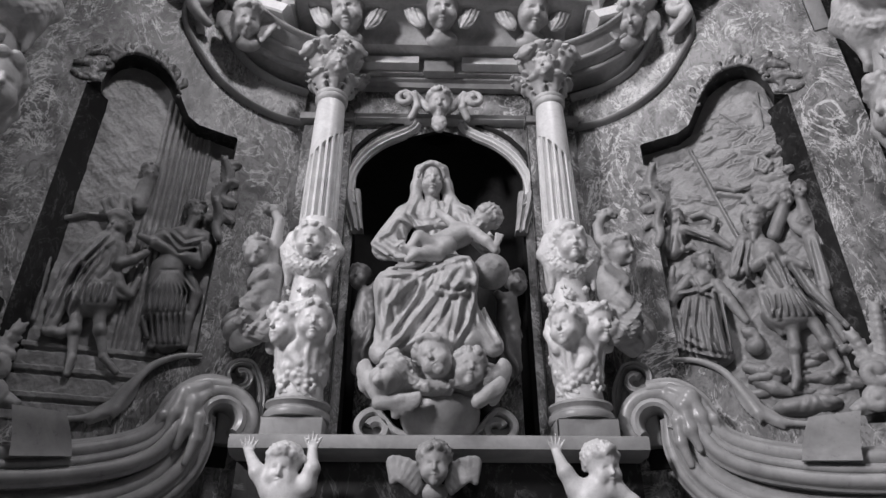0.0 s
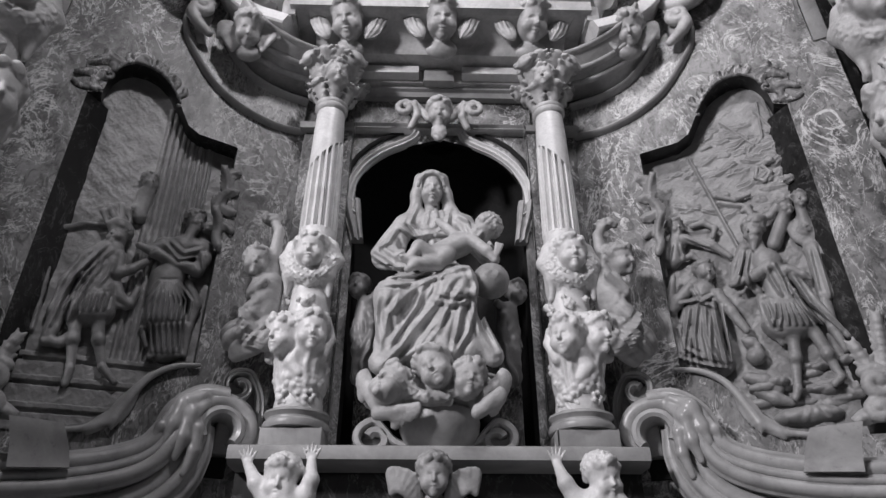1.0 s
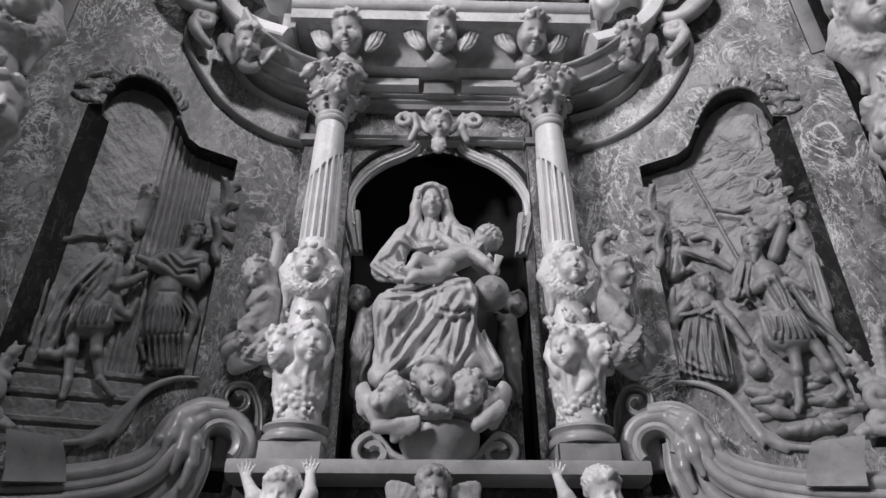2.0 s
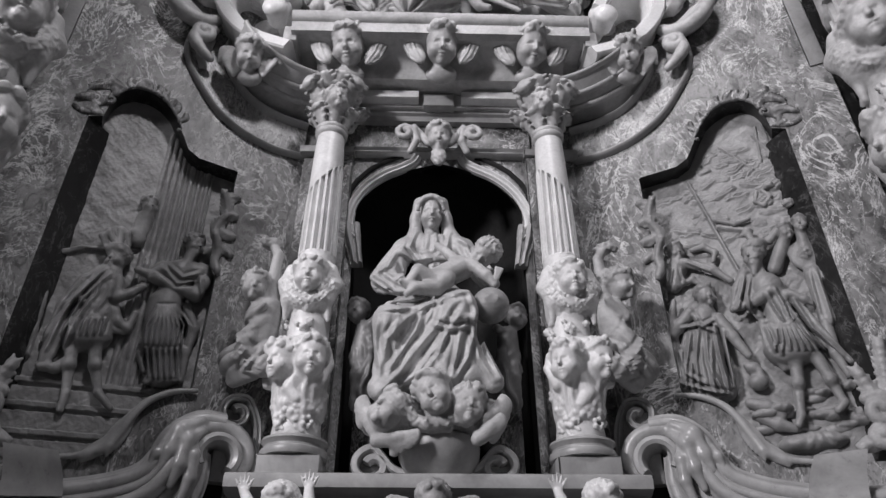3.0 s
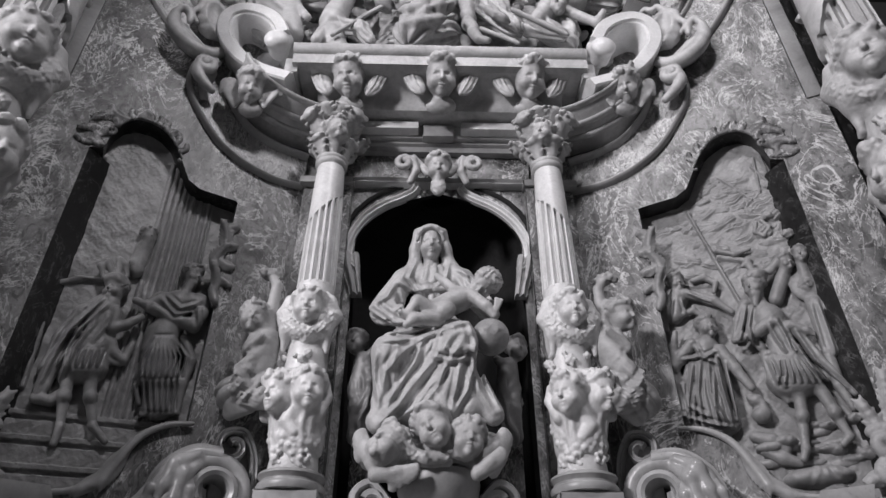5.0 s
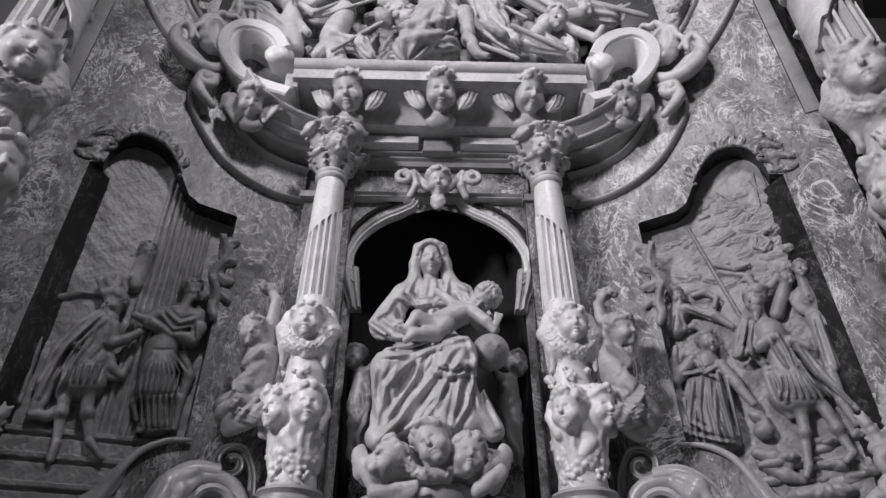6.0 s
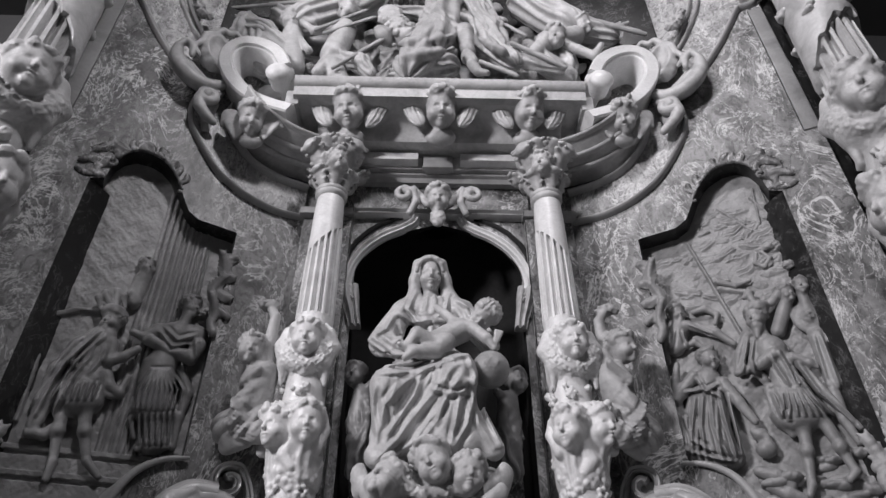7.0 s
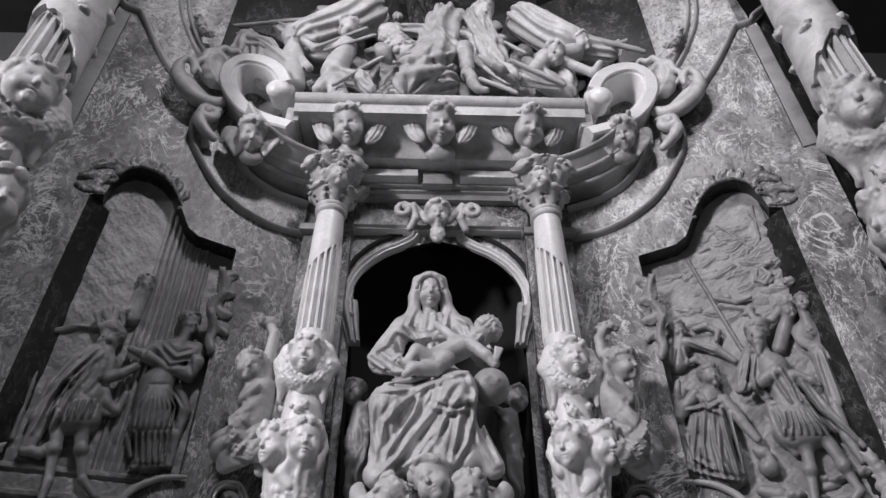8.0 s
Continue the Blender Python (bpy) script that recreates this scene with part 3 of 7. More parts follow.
def carve_head(c, at, size, turn=(0, 0, 0), hair="curls", seed=1, k=0.015):
    """A carved child's or woman's head, size from chin to crown, facing the viewer before it is turned."""
    r = spin(turn)
    rnd = random.Random(seed)
    at = Vector(at)

    def p(x, y, z):
        return tuple(at + r @ Vector((x, y, z)) * size)
    s, kk = size, k * size / 0.3
    slim = 0.86 if hair == "none" else 1.0
    c.ball(p(0, 0.05, 0.13), (0.37 * s * slim, 0.43 * s, 0.38 * s), kk, turn)
    c.ball(p(0, -0.09, -0.12), (0.31 * s * slim, 0.32 * s, 0.37 * s), kk * 2, turn)
    for g in (-1, 1):
        c.ball(p(g * 0.17 * slim, -0.26, -0.18), 0.14 * s * slim, kk * 2.2)
        c.ball(p(g * 0.145, -0.42, 0.015), (0.10 * s, 0.075 * s, 0.05 * s), 0.03 * s, turn, cut=True)
        c.ball(p(g * 0.145, -0.335, 0.01), (0.075 * s, 0.055 * s, 0.045 * s), 0.006, turn)
    c.limb(p(0, -0.40, 0.04), p(0, -0.465, -0.10), 0.024 * s, 0.05 * s, kk * 1.2)
    c.ball(p(0, -0.405, -0.225), (0.075 * s, 0.05 * s, 0.024 * s), kk * 0.5, turn)
    c.ball(p(0, -0.395, -0.285), (0.065 * s, 0.05 * s, 0.026 * s), kk * 0.5, turn)
    c.ball(p(0, -0.455, -0.253), (0.075 * s, 0.03 * s, 0.008 * s), 0.005, turn, cut=True)
    c.ball(p(0, -0.33, -0.39), 0.10 * s * slim, kk * 1.5)
    if hair == "curls":
        c.ball(p(0, 0.12, 0.21), (0.43 * s, 0.43 * s, 0.38 * s), 0.02 * s, turn, curl=0.045 * s, curls=27 / s)
        for i in range(32):
            a = rnd.uniform(-2.2, 2.2)
            h = 0.40 - 0.40 * (abs(a) / 2.2) ** 1.2 + rnd.uniform(-0.05, 0.07)
            q = 0.06 + 0.035 * rnd.random()
            c.ball(p(0.35 * math.sin(a), 0.05 - 0.36 * math.cos(a), h), q * s, 0.04 * s, curl=0.012 * s, curls=40 / s)
    return p


def carve_wing(c, root, tip, width, n=7, thick=0.022, droop=0.25, k=0.012):
    """A spread wing: overlapping feathers fanning from the root."""
    a, b = Vector(root), Vector(tip)
    d = b - a
    side = Vector((-d.z, 0, d.x)).normalized() * (1 if d.x < 0 else -1)
    for i in range(n):
        t = i / (n - 1)
        s0 = a + d * (0.10 + 0.35 * t) + side * width * 0.08 * t
        e0 = a + d * (1.0 - 0.62 * t * t) + side * width * (t ** 0.8) + Vector((0, 0.01 * i, 0))
        c.limb(s0, e0, thick, thick * 0.75, k, flat=1.9)
    c.limb(a, a + d * 0.55, thick * 1.9, thick * 1.2, 0.03)
    return c


def fold(c, a, b, bulge=(0, 0, 0), r=0.025, k=0.08):
    a, b = Vector(a), Vector(b)
    r, k = r * 0.85, max(k, 0.07)
    m = (a + b) / 2 + Vector(bulge)
    c.line([tuple(a), tuple((a + m) / 2 + Vector(bulge) * 0.3), tuple(m), tuple((b + m) / 2 + Vector(bulge) * 0.2), tuple(b)], [r * 0.6, r, r * 1.15, r, r * 0.6], k)


def seated_statue():
    c = Carving(0.0075)
    # head and veil
    f = Carving(0.009)
    head = (-0.091, 5.92, 5.822)
    carve_head(f, head, 0.41, (16, 0, 4), hair="none", k=0.012)
    c.ball((head[0], head[1] + 0.07, head[2] + 0.09), (0.165, 0.18, 0.185), 0.02)
    c.ball((head[0], head[1] - 0.02, head[2] + 0.115), (0.15, 0.15, 0.12), 0.02)
    c.line([(-0.236, 5.9, 5.973), (-0.251, 5.93, 5.766), (-0.258, 5.96, 5.537), (-0.379, 5.93, 5.344)], [0.045, 0.06, 0.08, 0.10], 0.06)
    c.line([(0.044, 5.9, 5.978), (0.07, 5.94, 5.779), (0.113, 5.98, 5.571), (0.261, 5.95, 5.403)], [0.045, 0.06, 0.08, 0.10], 0.06)
    c.line([(-0.232, 5.8, 5.808), (-0.215, 5.77, 5.877), (-0.167, 5.75, 5.923), (-0.094, 5.74, 5.94), (-0.021, 5.75, 5.926), (0.028, 5.77, 5.881), (0.047, 5.8, 5.814)], [0.022], 0.02)
    f.limb((-0.083, 5.98, 5.692), (-0.081, 5.96, 5.437), 0.08, 0.10, 0.03)
    # trunk
    c.limb((-0.062, 6, 5.392), (-0.058, 5.98, 4.817), 0.19, 0.22, 0.06, folds=0.014, count=11)
    c.limb((-0.34, 5.98, 5.396), (0.222, 5.98, 5.405), 0.13, 0.13, 0.06)
    c.ball((-0.157, 5.8, 5.195), (0.10, 0.08, 0.09), 0.05)
    c.ball((0.065, 5.82, 5.211), (0.10, 0.08, 0.09), 0.05)
    # viewer's left arm with a full sleeve, hand under the child
    c.limb((-0.375, 5.95, 5.355), (-0.551, 5.78, 4.929), 0.125, 0.135, 0.05, folds=0.008, count=5)
    c.limb((-0.549, 5.76, 4.904), (-0.279, 5.52, 4.658), 0.13, 0.075, 0.04, folds=0.014, count=6)
    f.limb((-0.3, 5.52, 4.652), (-0.17, 5.44, 4.61), 0.05, 0.035, 0.03)
    c.limb((0.262, 5.96, 5.372), (0.501, 5.82, 4.935), 0.12, 0.10, 0.05, folds=0.014, count=7)
    # hand on the breast
    f.limb((0.063, 5.76, 5.16), (-0.041, 5.72, 5.134), 0.045, 0.028, 0.015)
    # lap and legs under heavy cloth
    c.limb((-0.173, 5.92, 4.732), (-0.393, 5.48, 4.273), 0.19, 0.165, 0.06)
    c.limb((0.067, 5.92, 4.754), (0.176, 5.42, 4.343), 0.19, 0.155, 0.06)
    c.limb((-0.393, 5.48, 4.273), (-0.322, 5.56, 3.894), 0.155, 0.13, 0.06)
    c.limb((-0.146, 5.56, 4.409), (-0.289, 5.54, 3.805), 0.16, 0.15, 0.10)
    c.limb((0.043, 5.5, 4.382), (0.029, 5.55, 3.813), 0.16, 0.17, 0.10)
    c.limb((0.176, 5.42, 4.343), (0.265, 5.52, 3.83), 0.145, 0.15, 0.08)
    c.limb((-0.277, 5.5, 3.952), (-0.466, 5.43, 3.609), 0.10, 0.06, 0.06)
    c.limb((0.338, 5.54, 4.032), (0.462, 5.5, 3.728), 0.09, 0.06, 0.06)
    # knees pressing through the cloth
    c.ball((-0.454, 5.42, 4.306), (0.15, 0.15, 0.15), 0.10)
    c.limb((-0.46, 5.42, 4.192), (-0.488, 5.46, 3.852), 0.135, 0.10, 0.10)
    c.ball((0.179, 5.36, 4.428), (0.14, 0.14, 0.14), 0.10)
    c.limb((0.163, 5.36, 4.37), (0.126, 5.42, 4.004), 0.13, 0.12, 0.10)
    # skirt flaring to a wide hem
    c.limb((-0.446, 5.45, 3.795), (-0.512, 5.42, 3.652), 0.10, 0.11, 0.08)
    c.limb((-0.299, 5.46, 3.854), (0.05, 5.44, 3.732), 0.11, 0.10, 0.08)
    c.limb((0.355, 5.48, 3.923), (0.478, 5.46, 3.744), 0.09, 0.08, 0.08)
    # square flap of the mantle over the knee
    c.limb((0.066, 5.25, 4.228), (0.267, 5.24, 4.253), 0.04, 0.04, 0.05)
    # crisp folds: crest height, width, line
    for height, width, line in (
        (0.045, 0.026, ((0.128, 5.36, 4.498), (-0.077, 5.38, 4.177), (-0.308, 5.4, 3.871), (-0.525, 5.42, 3.626))),
        (0.04, 0.022, ((0.193, 5.34, 4.389), (-0.011, 5.367, 4.044), (-0.207, 5.393, 3.774), (-0.38, 5.42, 3.658))),
        (0.035, 0.024, ((-0.052, 5.5, 4.547), (-0.303, 5.483, 4.369), (-0.461, 5.467, 4.157), (-0.5, 5.45, 3.901))),
        (0.03, 0.022, ((-0.354, 5.42, 4.394), (-0.41, 5.43, 4.197), (-0.377, 5.44, 3.98), (-0.446, 5.45, 3.795))),
        (0.035, 0.02, ((-0.147, 5.5, 4.486), (-0.216, 5.473, 4.237), (-0.343, 5.447, 4.01), (-0.446, 5.42, 3.836))),
        (0.045, 0.022, ((0.303, 5.3, 4.352), (0.302, 5.34, 4.191), (0.239, 5.38, 3.933), (0.114, 5.42, 3.736))),
        (0.04, 0.016, ((-0.064, 5.27, 4.186), (0.096, 5.27, 4.149), (0.267, 5.27, 4.19))),
        (0.03, 0.016, ((0.008, 5.35, 4.479), (-0.044, 5.27, 4.186))),
        (0.035, 0.018, ((0.047, 5.3, 4.124), (-0.011, 5.35, 3.944), (-0.114, 5.4, 3.82))),
        (0.035, 0.017, ((0.173, 5.3, 4.136), (0.137, 5.35, 3.919), (0.099, 5.4, 3.759))),
        (0.04, 0.02, ((0.279, 5.3, 4.171), (0.337, 5.36, 3.925), (0.465, 5.42, 3.755))),
        (0.035, 0.02, ((0.371, 5.4, 4.306), (0.406, 5.425, 4.053), (0.519, 5.45, 3.783))),
        (0.03, 0.02, ((0.256, 5.45, 4.627), (0.335, 5.4, 4.335))),
        (0.035, 0.018, ((-0.492, 5.55, 4.568), (-0.159, 5.5, 4.576), (0.277, 5.45, 4.64))),
        (0.03, 0.016, ((-0.542, 5.55, 4.495), (-0.211, 5.5, 4.479), (0.117, 5.45, 4.577))),
        (0.028, 0.014, ((-0.431, 5.55, 4.667), (-0.096, 5.5, 4.669))),
        (0.028, 0.014, ((-0.436, 5.6, 4.77), (-0.189, 5.55, 4.77), (0.055, 5.5, 4.745))),
        (0.035, 0.02, ((-0.418, 5.85, 5.312), (-0.254, 5.785, 5.157), (-0.064, 5.72, 5.154))),
        (0.03, 0.018, ((-0.246, 5.88, 5.584), (-0.311, 5.815, 5.326), (-0.178, 5.75, 5.069))),
        (0.03, 0.018, ((0.11, 5.88, 5.554), (0.077, 5.815, 5.333), (-0.052, 5.75, 5.172))),
        (0.03, 0.018, ((0.158, 5.88, 5.504), (0.316, 5.84, 5.381), (0.417, 5.8, 5.259))),
        (0.035, 0.018, ((-0.446, 5.85, 5.277), (-0.513, 5.8, 5.094), (-0.631, 5.75, 4.976))),
        (0.03, 0.018, ((-0.388, 5.8, 5.164), (-0.347, 5.75, 4.98), (-0.454, 5.7, 4.839))),
        (0.03, 0.016, ((-0.649, 5.7, 4.947), (-0.506, 5.65, 4.81), (-0.39, 5.6, 4.695))),
        (0.028, 0.016, ((-0.298, 5.8, 5.289), (-0.132, 5.74, 5.064))),
        (0.03, 0.016, ((-0.629, 5.78, 4.895), (-0.494, 5.69, 4.75), (-0.367, 5.6, 4.658))),
        (0.03, 0.018, ((-0.56, 5.45, 4.32), (-0.572, 5.465, 4.127), (-0.51, 5.48, 3.86))),
        (0.03, 0.018, ((-0.228, 5.4, 4.073), (-0.322, 5.41, 3.833), (-0.441, 5.42, 3.704))),
        (0.03, 0.016, ((-0.075, 5.4, 3.911), (-0.157, 5.42, 3.759), (-0.284, 5.44, 3.677))),
    ):
        c.crease(line, 0.62 * height, width)
    # the child
    f.limb((-0.065, 5.5, 4.756), (0.211, 5.54, 4.929), 0.115, 0.12, 0.05)
    f.ball((0.052, 5.42, 4.73), (0.10, 0.08, 0.09), 0.04)
    carve_head(f, (0.433, 5.56, 5.095), 0.33, (55, 38, 18), seed=5, k=0.012)
    f.limb((-0.043, 5.46, 4.721), (-0.206, 5.4, 4.807), 0.085, 0.07, 0.03)
    f.limb((-0.206, 5.4, 4.807), (-0.308, 5.38, 4.653), 0.062, 0.045, 0.02)
    f.limb((-0.308, 5.38, 4.653), (-0.365, 5.34, 4.665), 0.04, 0.025, 0.02)
    f.limb((-0.027, 5.44, 4.648), (-0.239, 5.38, 4.611), 0.08, 0.06, 0.03)
    f.limb((-0.223, 5.38, 4.612), (-0.305, 5.36, 4.54), 0.05, 0.035, 0.02)
    f.limb((0.176, 5.5, 4.969), (0.046, 5.55, 5.129), 0.055, 0.045, 0.03)
    f.limb((0.046, 5.55, 5.129), (-0.021, 5.62, 5.233), 0.043, 0.035, 0.02)
    f.limb((0.301, 5.48, 4.94), (0.439, 5.42, 4.78), 0.06, 0.055, 0.03)
    f.limb((0.439, 5.42, 4.78), (0.509, 5.4, 4.67), 0.05, 0.035, 0.02)
    for g in range(4):
        f.limb((0.509, 5.4, 4.67), (0.525 + 0.02 * g, 5.37, 4.84 - 0.006 * g), 0.018, 0.013, 0.01)
    (v0, q0), (v1, q1) = c.skin(None), f.skin(None)
    ob = arrays("seated_statue", np.concatenate([v0, v1]), np.concatenate([q0, q1 + len(v0)]), STATUE)
    return tagged(ob, "carved marble seated draped statue holding an infant figure", "statue")


seated_statue()


def orb():
    c = Carving(0.012)
    o = (0.47, 5.46, 4.479)
    c.ball(o, 0.172, 0.01)
    for g in (-1, 1):
        c.line([(o[0] + g * 0.01, o[1] - 0.16, o[2] + 0.04), (o[0] + g * 0.05, o[1] - 0.158, o[2]), (o[0] + g * 0.02, o[1] - 0.155, o[2] - 0.05)], [0.014, 0.018, 0.012], 0.01)
    ob = c.skin("orb", RELIEF)
    return tagged(ob, "grey stone orb with a carved device under the infant's hand", "orb")


orb()


def cloud_base():
    c = Carving(0.0105)
    rnd = random.Random(4)
    carve_head(c, (-0.412, 5.36, 3.414), 0.40, (-25, 12, -30), seed=2)
    carve_head(c, (-0.049, 5.33, 3.581), 0.40, (10, -28, -24), seed=3)
    carve_head(c, (0.232, 5.32, 3.471), 0.37, (0, 10, 8), seed=7)
    c.limb((-0.441, 5.66, 3.464), (0.407, 5.66, 3.472), 0.18, 0.18, 0.1)
    c.limb((-0.043, 5.7, 3.654), (-0.043, 5.66, 3.457), 0.26, 0.22, 0.1)
    c.limb((-0.007, 5.45, 3.489), (-0.016, 5.48, 3.349), 0.12, 0.10, 0.05)
    c.limb((-0.574, 5.5, 3.35), (-0.378, 5.45, 3.297), 0.08, 0.07, 0.05)
    # wings
    carve_wing(c, (-0.522, 5.36, 3.258), (-0.647, 5.36, 3.551), 0.10, 6, 0.03)
    carve_wing(c, (-0.517, 5.34, 3.181), (-0.176, 5.28, 3.236), 0.12, 6, 0.026)
    carve_wing(c, (0.327, 5.34, 3.259), (0.547, 5.38, 3.57), 0.12, 7, 0.032)
    carve_wing(c, (0.298, 5.28, 3.184), (0.502, 5.26, 3.369), 0.09, 6, 0.028)
    carve_wing(c, (-0.164, 5.4, 3.322), (0.096, 5.4, 3.334), 0.08, 6, 0.022)
    for i in range(26):
        t = i / 25
        x, z = -0.52 + 1.02 * t, 3.36 + 0.03 * math.sin(t * 9)
        c.ball((x, 5.42 - 0.10 * math.sin(math.pi * t) + rnd.uniform(-0.02, 0.02), z + rnd.uniform(-0.03, 0.03)), rnd.uniform(0.03, 0.055), 0.03, curl=0.01, curls=70)
    ob = c.skin("cherub_statue", STATUE)
    return tagged(ob, "carved marble cluster of winged cherub heads beneath the statue", "statue")


cloud_base()


def statue_pedestal():
    t = thing("pedestal", "polished grey marble bowl pedestal between two scrolls on the ledge", "pedestal")
    bowl = [(0.22, 0.0), (0.24, 0.03), (0.30, 0.09), (0.345, 0.18), (0.355, 0.26), (0.34, 0.33), (0.28, 0.37)]
    part("bowl", lathe(bmesh.new(), (0.0, 5.74, 2.957), bowl), MOULD, t)
    for sgn in (-1, 1):
        bm = bmesh.new()
        pts = []
        for i in range(40):
            a = i / 39 * 2.35 * math.pi
            r = 0.15 * (1 - 0.66 * i / 39)
            pts.append((-0.03 + sgn * (0.56 + r * math.sin(a) * 1.15 - 0.02), 3.10 + r * math.cos(a)))
        pre = [(-0.03 + sgn * u, v) for u, v in ((0.22, 3.03), (0.30, 3.045), (0.38, 3.09), (0.45, 3.17))]
        path = [tuple(q) for q in glide([(*q, 0) for q in pre + pts[::3]], 4)]
        sweep(bm, front, [(p[0], p[1], 0.38) for p in path], [(a, b) for a, b in ((-0.035, -0.3), (-0.035, 0.0), (-0.02, 0.03), (0.02, 0.03), (0.035, 0.0), (0.035, -0.3))])
        part("scroll", bm, STATUE, t)
        part("scroll_block", box(bmesh.new(), front, -0.03 + sgn * 0.40, -0.03 + sgn * 0.66, 2.957, 3.15, -0.1, 0.28, 0.03), MOULD, t)
    return t


statue_pedestal()


def small_angel(sgn):
    """Little figure half hidden in the niche beside the seated statue, darkened for the shade there."""
    c = Carving(0.0125)
    if sgn < 0:
        head, chest, hip, knee, foot = (-0.797, 5.85, 4.597), (-0.707, 5.85, 4.394), (-0.738, 5.88, 4.138), (-0.665, 5.8, 3.905), (-0.718, 5.85, 3.675)
        hand = (-0.563, 5.72, 4.527)
    else:
        head, chest, hip, knee, foot = (0.76, 5.85, 4.549), (0.66, 5.85, 4.351), (0.664, 5.88, 4.125), (0.592, 5.8, 3.918), (0.666, 5.85, 3.688)
        hand = (0.552, 5.74, 4.388)
    carve_head(c, head, 0.27, (0, 0, 12 * sgn), seed=11 + sgn)
    c.limb(chest, hip, 0.10, 0.11, 0.05)
    c.limb(hip, knee, 0.10, 0.08, 0.04, folds=0.016, count=7)
    c.limb(knee, foot, 0.10, 0.09, 0.04, folds=0.018, count=7)
    c.limb(chest, hand, 0.055, 0.04, 0.03)
    carve_wing(c, chest, (chest[0] + 0.10 * sgn, chest[1] + 0.05, chest[2] - 0.35), 0.12, 6, 0.03)
    fold(c, hip, foot, (0.05 * sgn, -0.09, 0), 0.025)
    fold(c, chest, knee, (-0.05 * sgn, -0.10, 0), 0.022)
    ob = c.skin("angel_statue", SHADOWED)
    return tagged(ob, "carved marble little angel half hidden in the niche, toned dark for its shade", "statue", "angels inside the niche")


small_angel(-1)
small_angel(1)


def seated_putto(sgn):
    """Child figure with a raised arm, perched beside a column on the scroll."""
    c = Carving(0.010)
    if sgn < 0:
        head, sh, hip, rump, hand = (-1.752, 5.55, 4.696), (-1.615, 5.62, 4.48), (-1.676, 5.62, 4.043), (-1.813, 5.6, 3.96), (-1.594, 5.6, 5.087)
        other, elbow, wrist = (-1.692, 5.55, 4.532), (-1.73, 5.5, 4.358), (-1.618, 5.45, 4.451)
        knee, foot = (-1.548, 5.48, 3.874), (-1.818, 5.62, 3.794)
        turn = (8, 6, 14)
        grip = (-1.672, 5.62, 5.232)
    else:
        head, sh, hip, rump, hand = (1.737, 5.55, 4.768), (1.591, 5.62, 4.524), (1.708, 5.62, 4.054), (1.817, 5.6, 3.935), (1.576, 5.6, 5.086)
        other, elbow, wrist = (1.675, 5.55, 4.55), (1.724, 5.5, 4.404), (1.571, 5.45, 4.556)
        knee, foot = (1.546, 5.48, 3.882), (1.748, 5.62, 3.777)
        turn = (8, -6, 38)
        grip = (1.653, 5.62, 5.221)
    carve_head(c, head, 0.33, turn, seed=21 + sgn)
    c.limb(sh, hip, 0.135, 0.165, 0.06)
    c.limb(hip, rump, 0.17, 0.16, 0.06)
    c.limb(sh, hand, 0.075, 0.05, 0.03)
    c.limb(hand, grip, 0.045, 0.05, 0.02)
    c.ball(grip, (0.085, 0.06, 0.055), 0.03, curl=0.02, curls=60)
    c.limb(other, elbow, 0.06, 0.055, 0.03)
    c.limb(elbow, wrist, 0.055, 0.035, 0.03)
    c.limb(rump, knee, 0.13, 0.10, 0.05)
    c.limb(knee, foot, 0.095, 0.07, 0.04)
    for i in range(7):
        a0 = (sh[0] + sgn * (0.14 - 0.03 * i), hip[1] - 0.16, sh[2] - 0.16 - 0.05 * i)
        m0 = (hip[0] + sgn * (0.14 - 0.02 * i), hip[1] - 0.20, hip[2] + 0.12 - 0.06 * i)
        e0 = (rump[0] - sgn * (0.16 + 0.03 * i), rump[1] - 0.16, rump[2] + 0.05 - 0.045 * i)
        c.crease([a0, m0, e0], 0.026, 0.018)
    for i in range(5):
        fold(c, (sh[0] + 0.02 * i * sgn, sh[1] - 0.10, sh[2] - 0.12 - 0.09 * i), (rump[0] - 0.05 * sgn, rump[1] - 0.12, rump[2] + 0.10 - 0.035 * i), (0.03 * sgn, -0.05, -0.03), 0.022)
    c.ball((hip[0] + 0.02 * sgn, hip[1] - 0.15, hip[2] + 0.12), 0.05, 0.03, curl=0.012, curls=70)
    c.drape((min(hip[0], rump[0]) - 0.3, 5.2, rump[2] - 0.22), (max(hip[0], rump[0]) + 0.3, 5.8, hip[2] + 0.25), 0.022, lambda x, y, z: (z * 0.9 + sgn * x * 0.7) * 24 + 1.1 * np.sin(x * 9 + z * 4))
    # garland held overhead
    for i in range(12):
        a = 0.5 * i
        c.ball((grip[0] + sgn * (0.01 * i - 0.03) + 0.03 * math.cos(a), grip[1] + 0.05 * math.sin(a), grip[2] + 0.02 * math.sin(2 * a)), 0.038, 0.02, curl=0.012, curls=70)
    ob = c.skin("putto_statue", DUSKY)
    return tagged(ob, "grey carved marble putto with a raised arm beside a column", "statue", "putti beside the columns")


seated_putto(-1)
seated_putto(1)


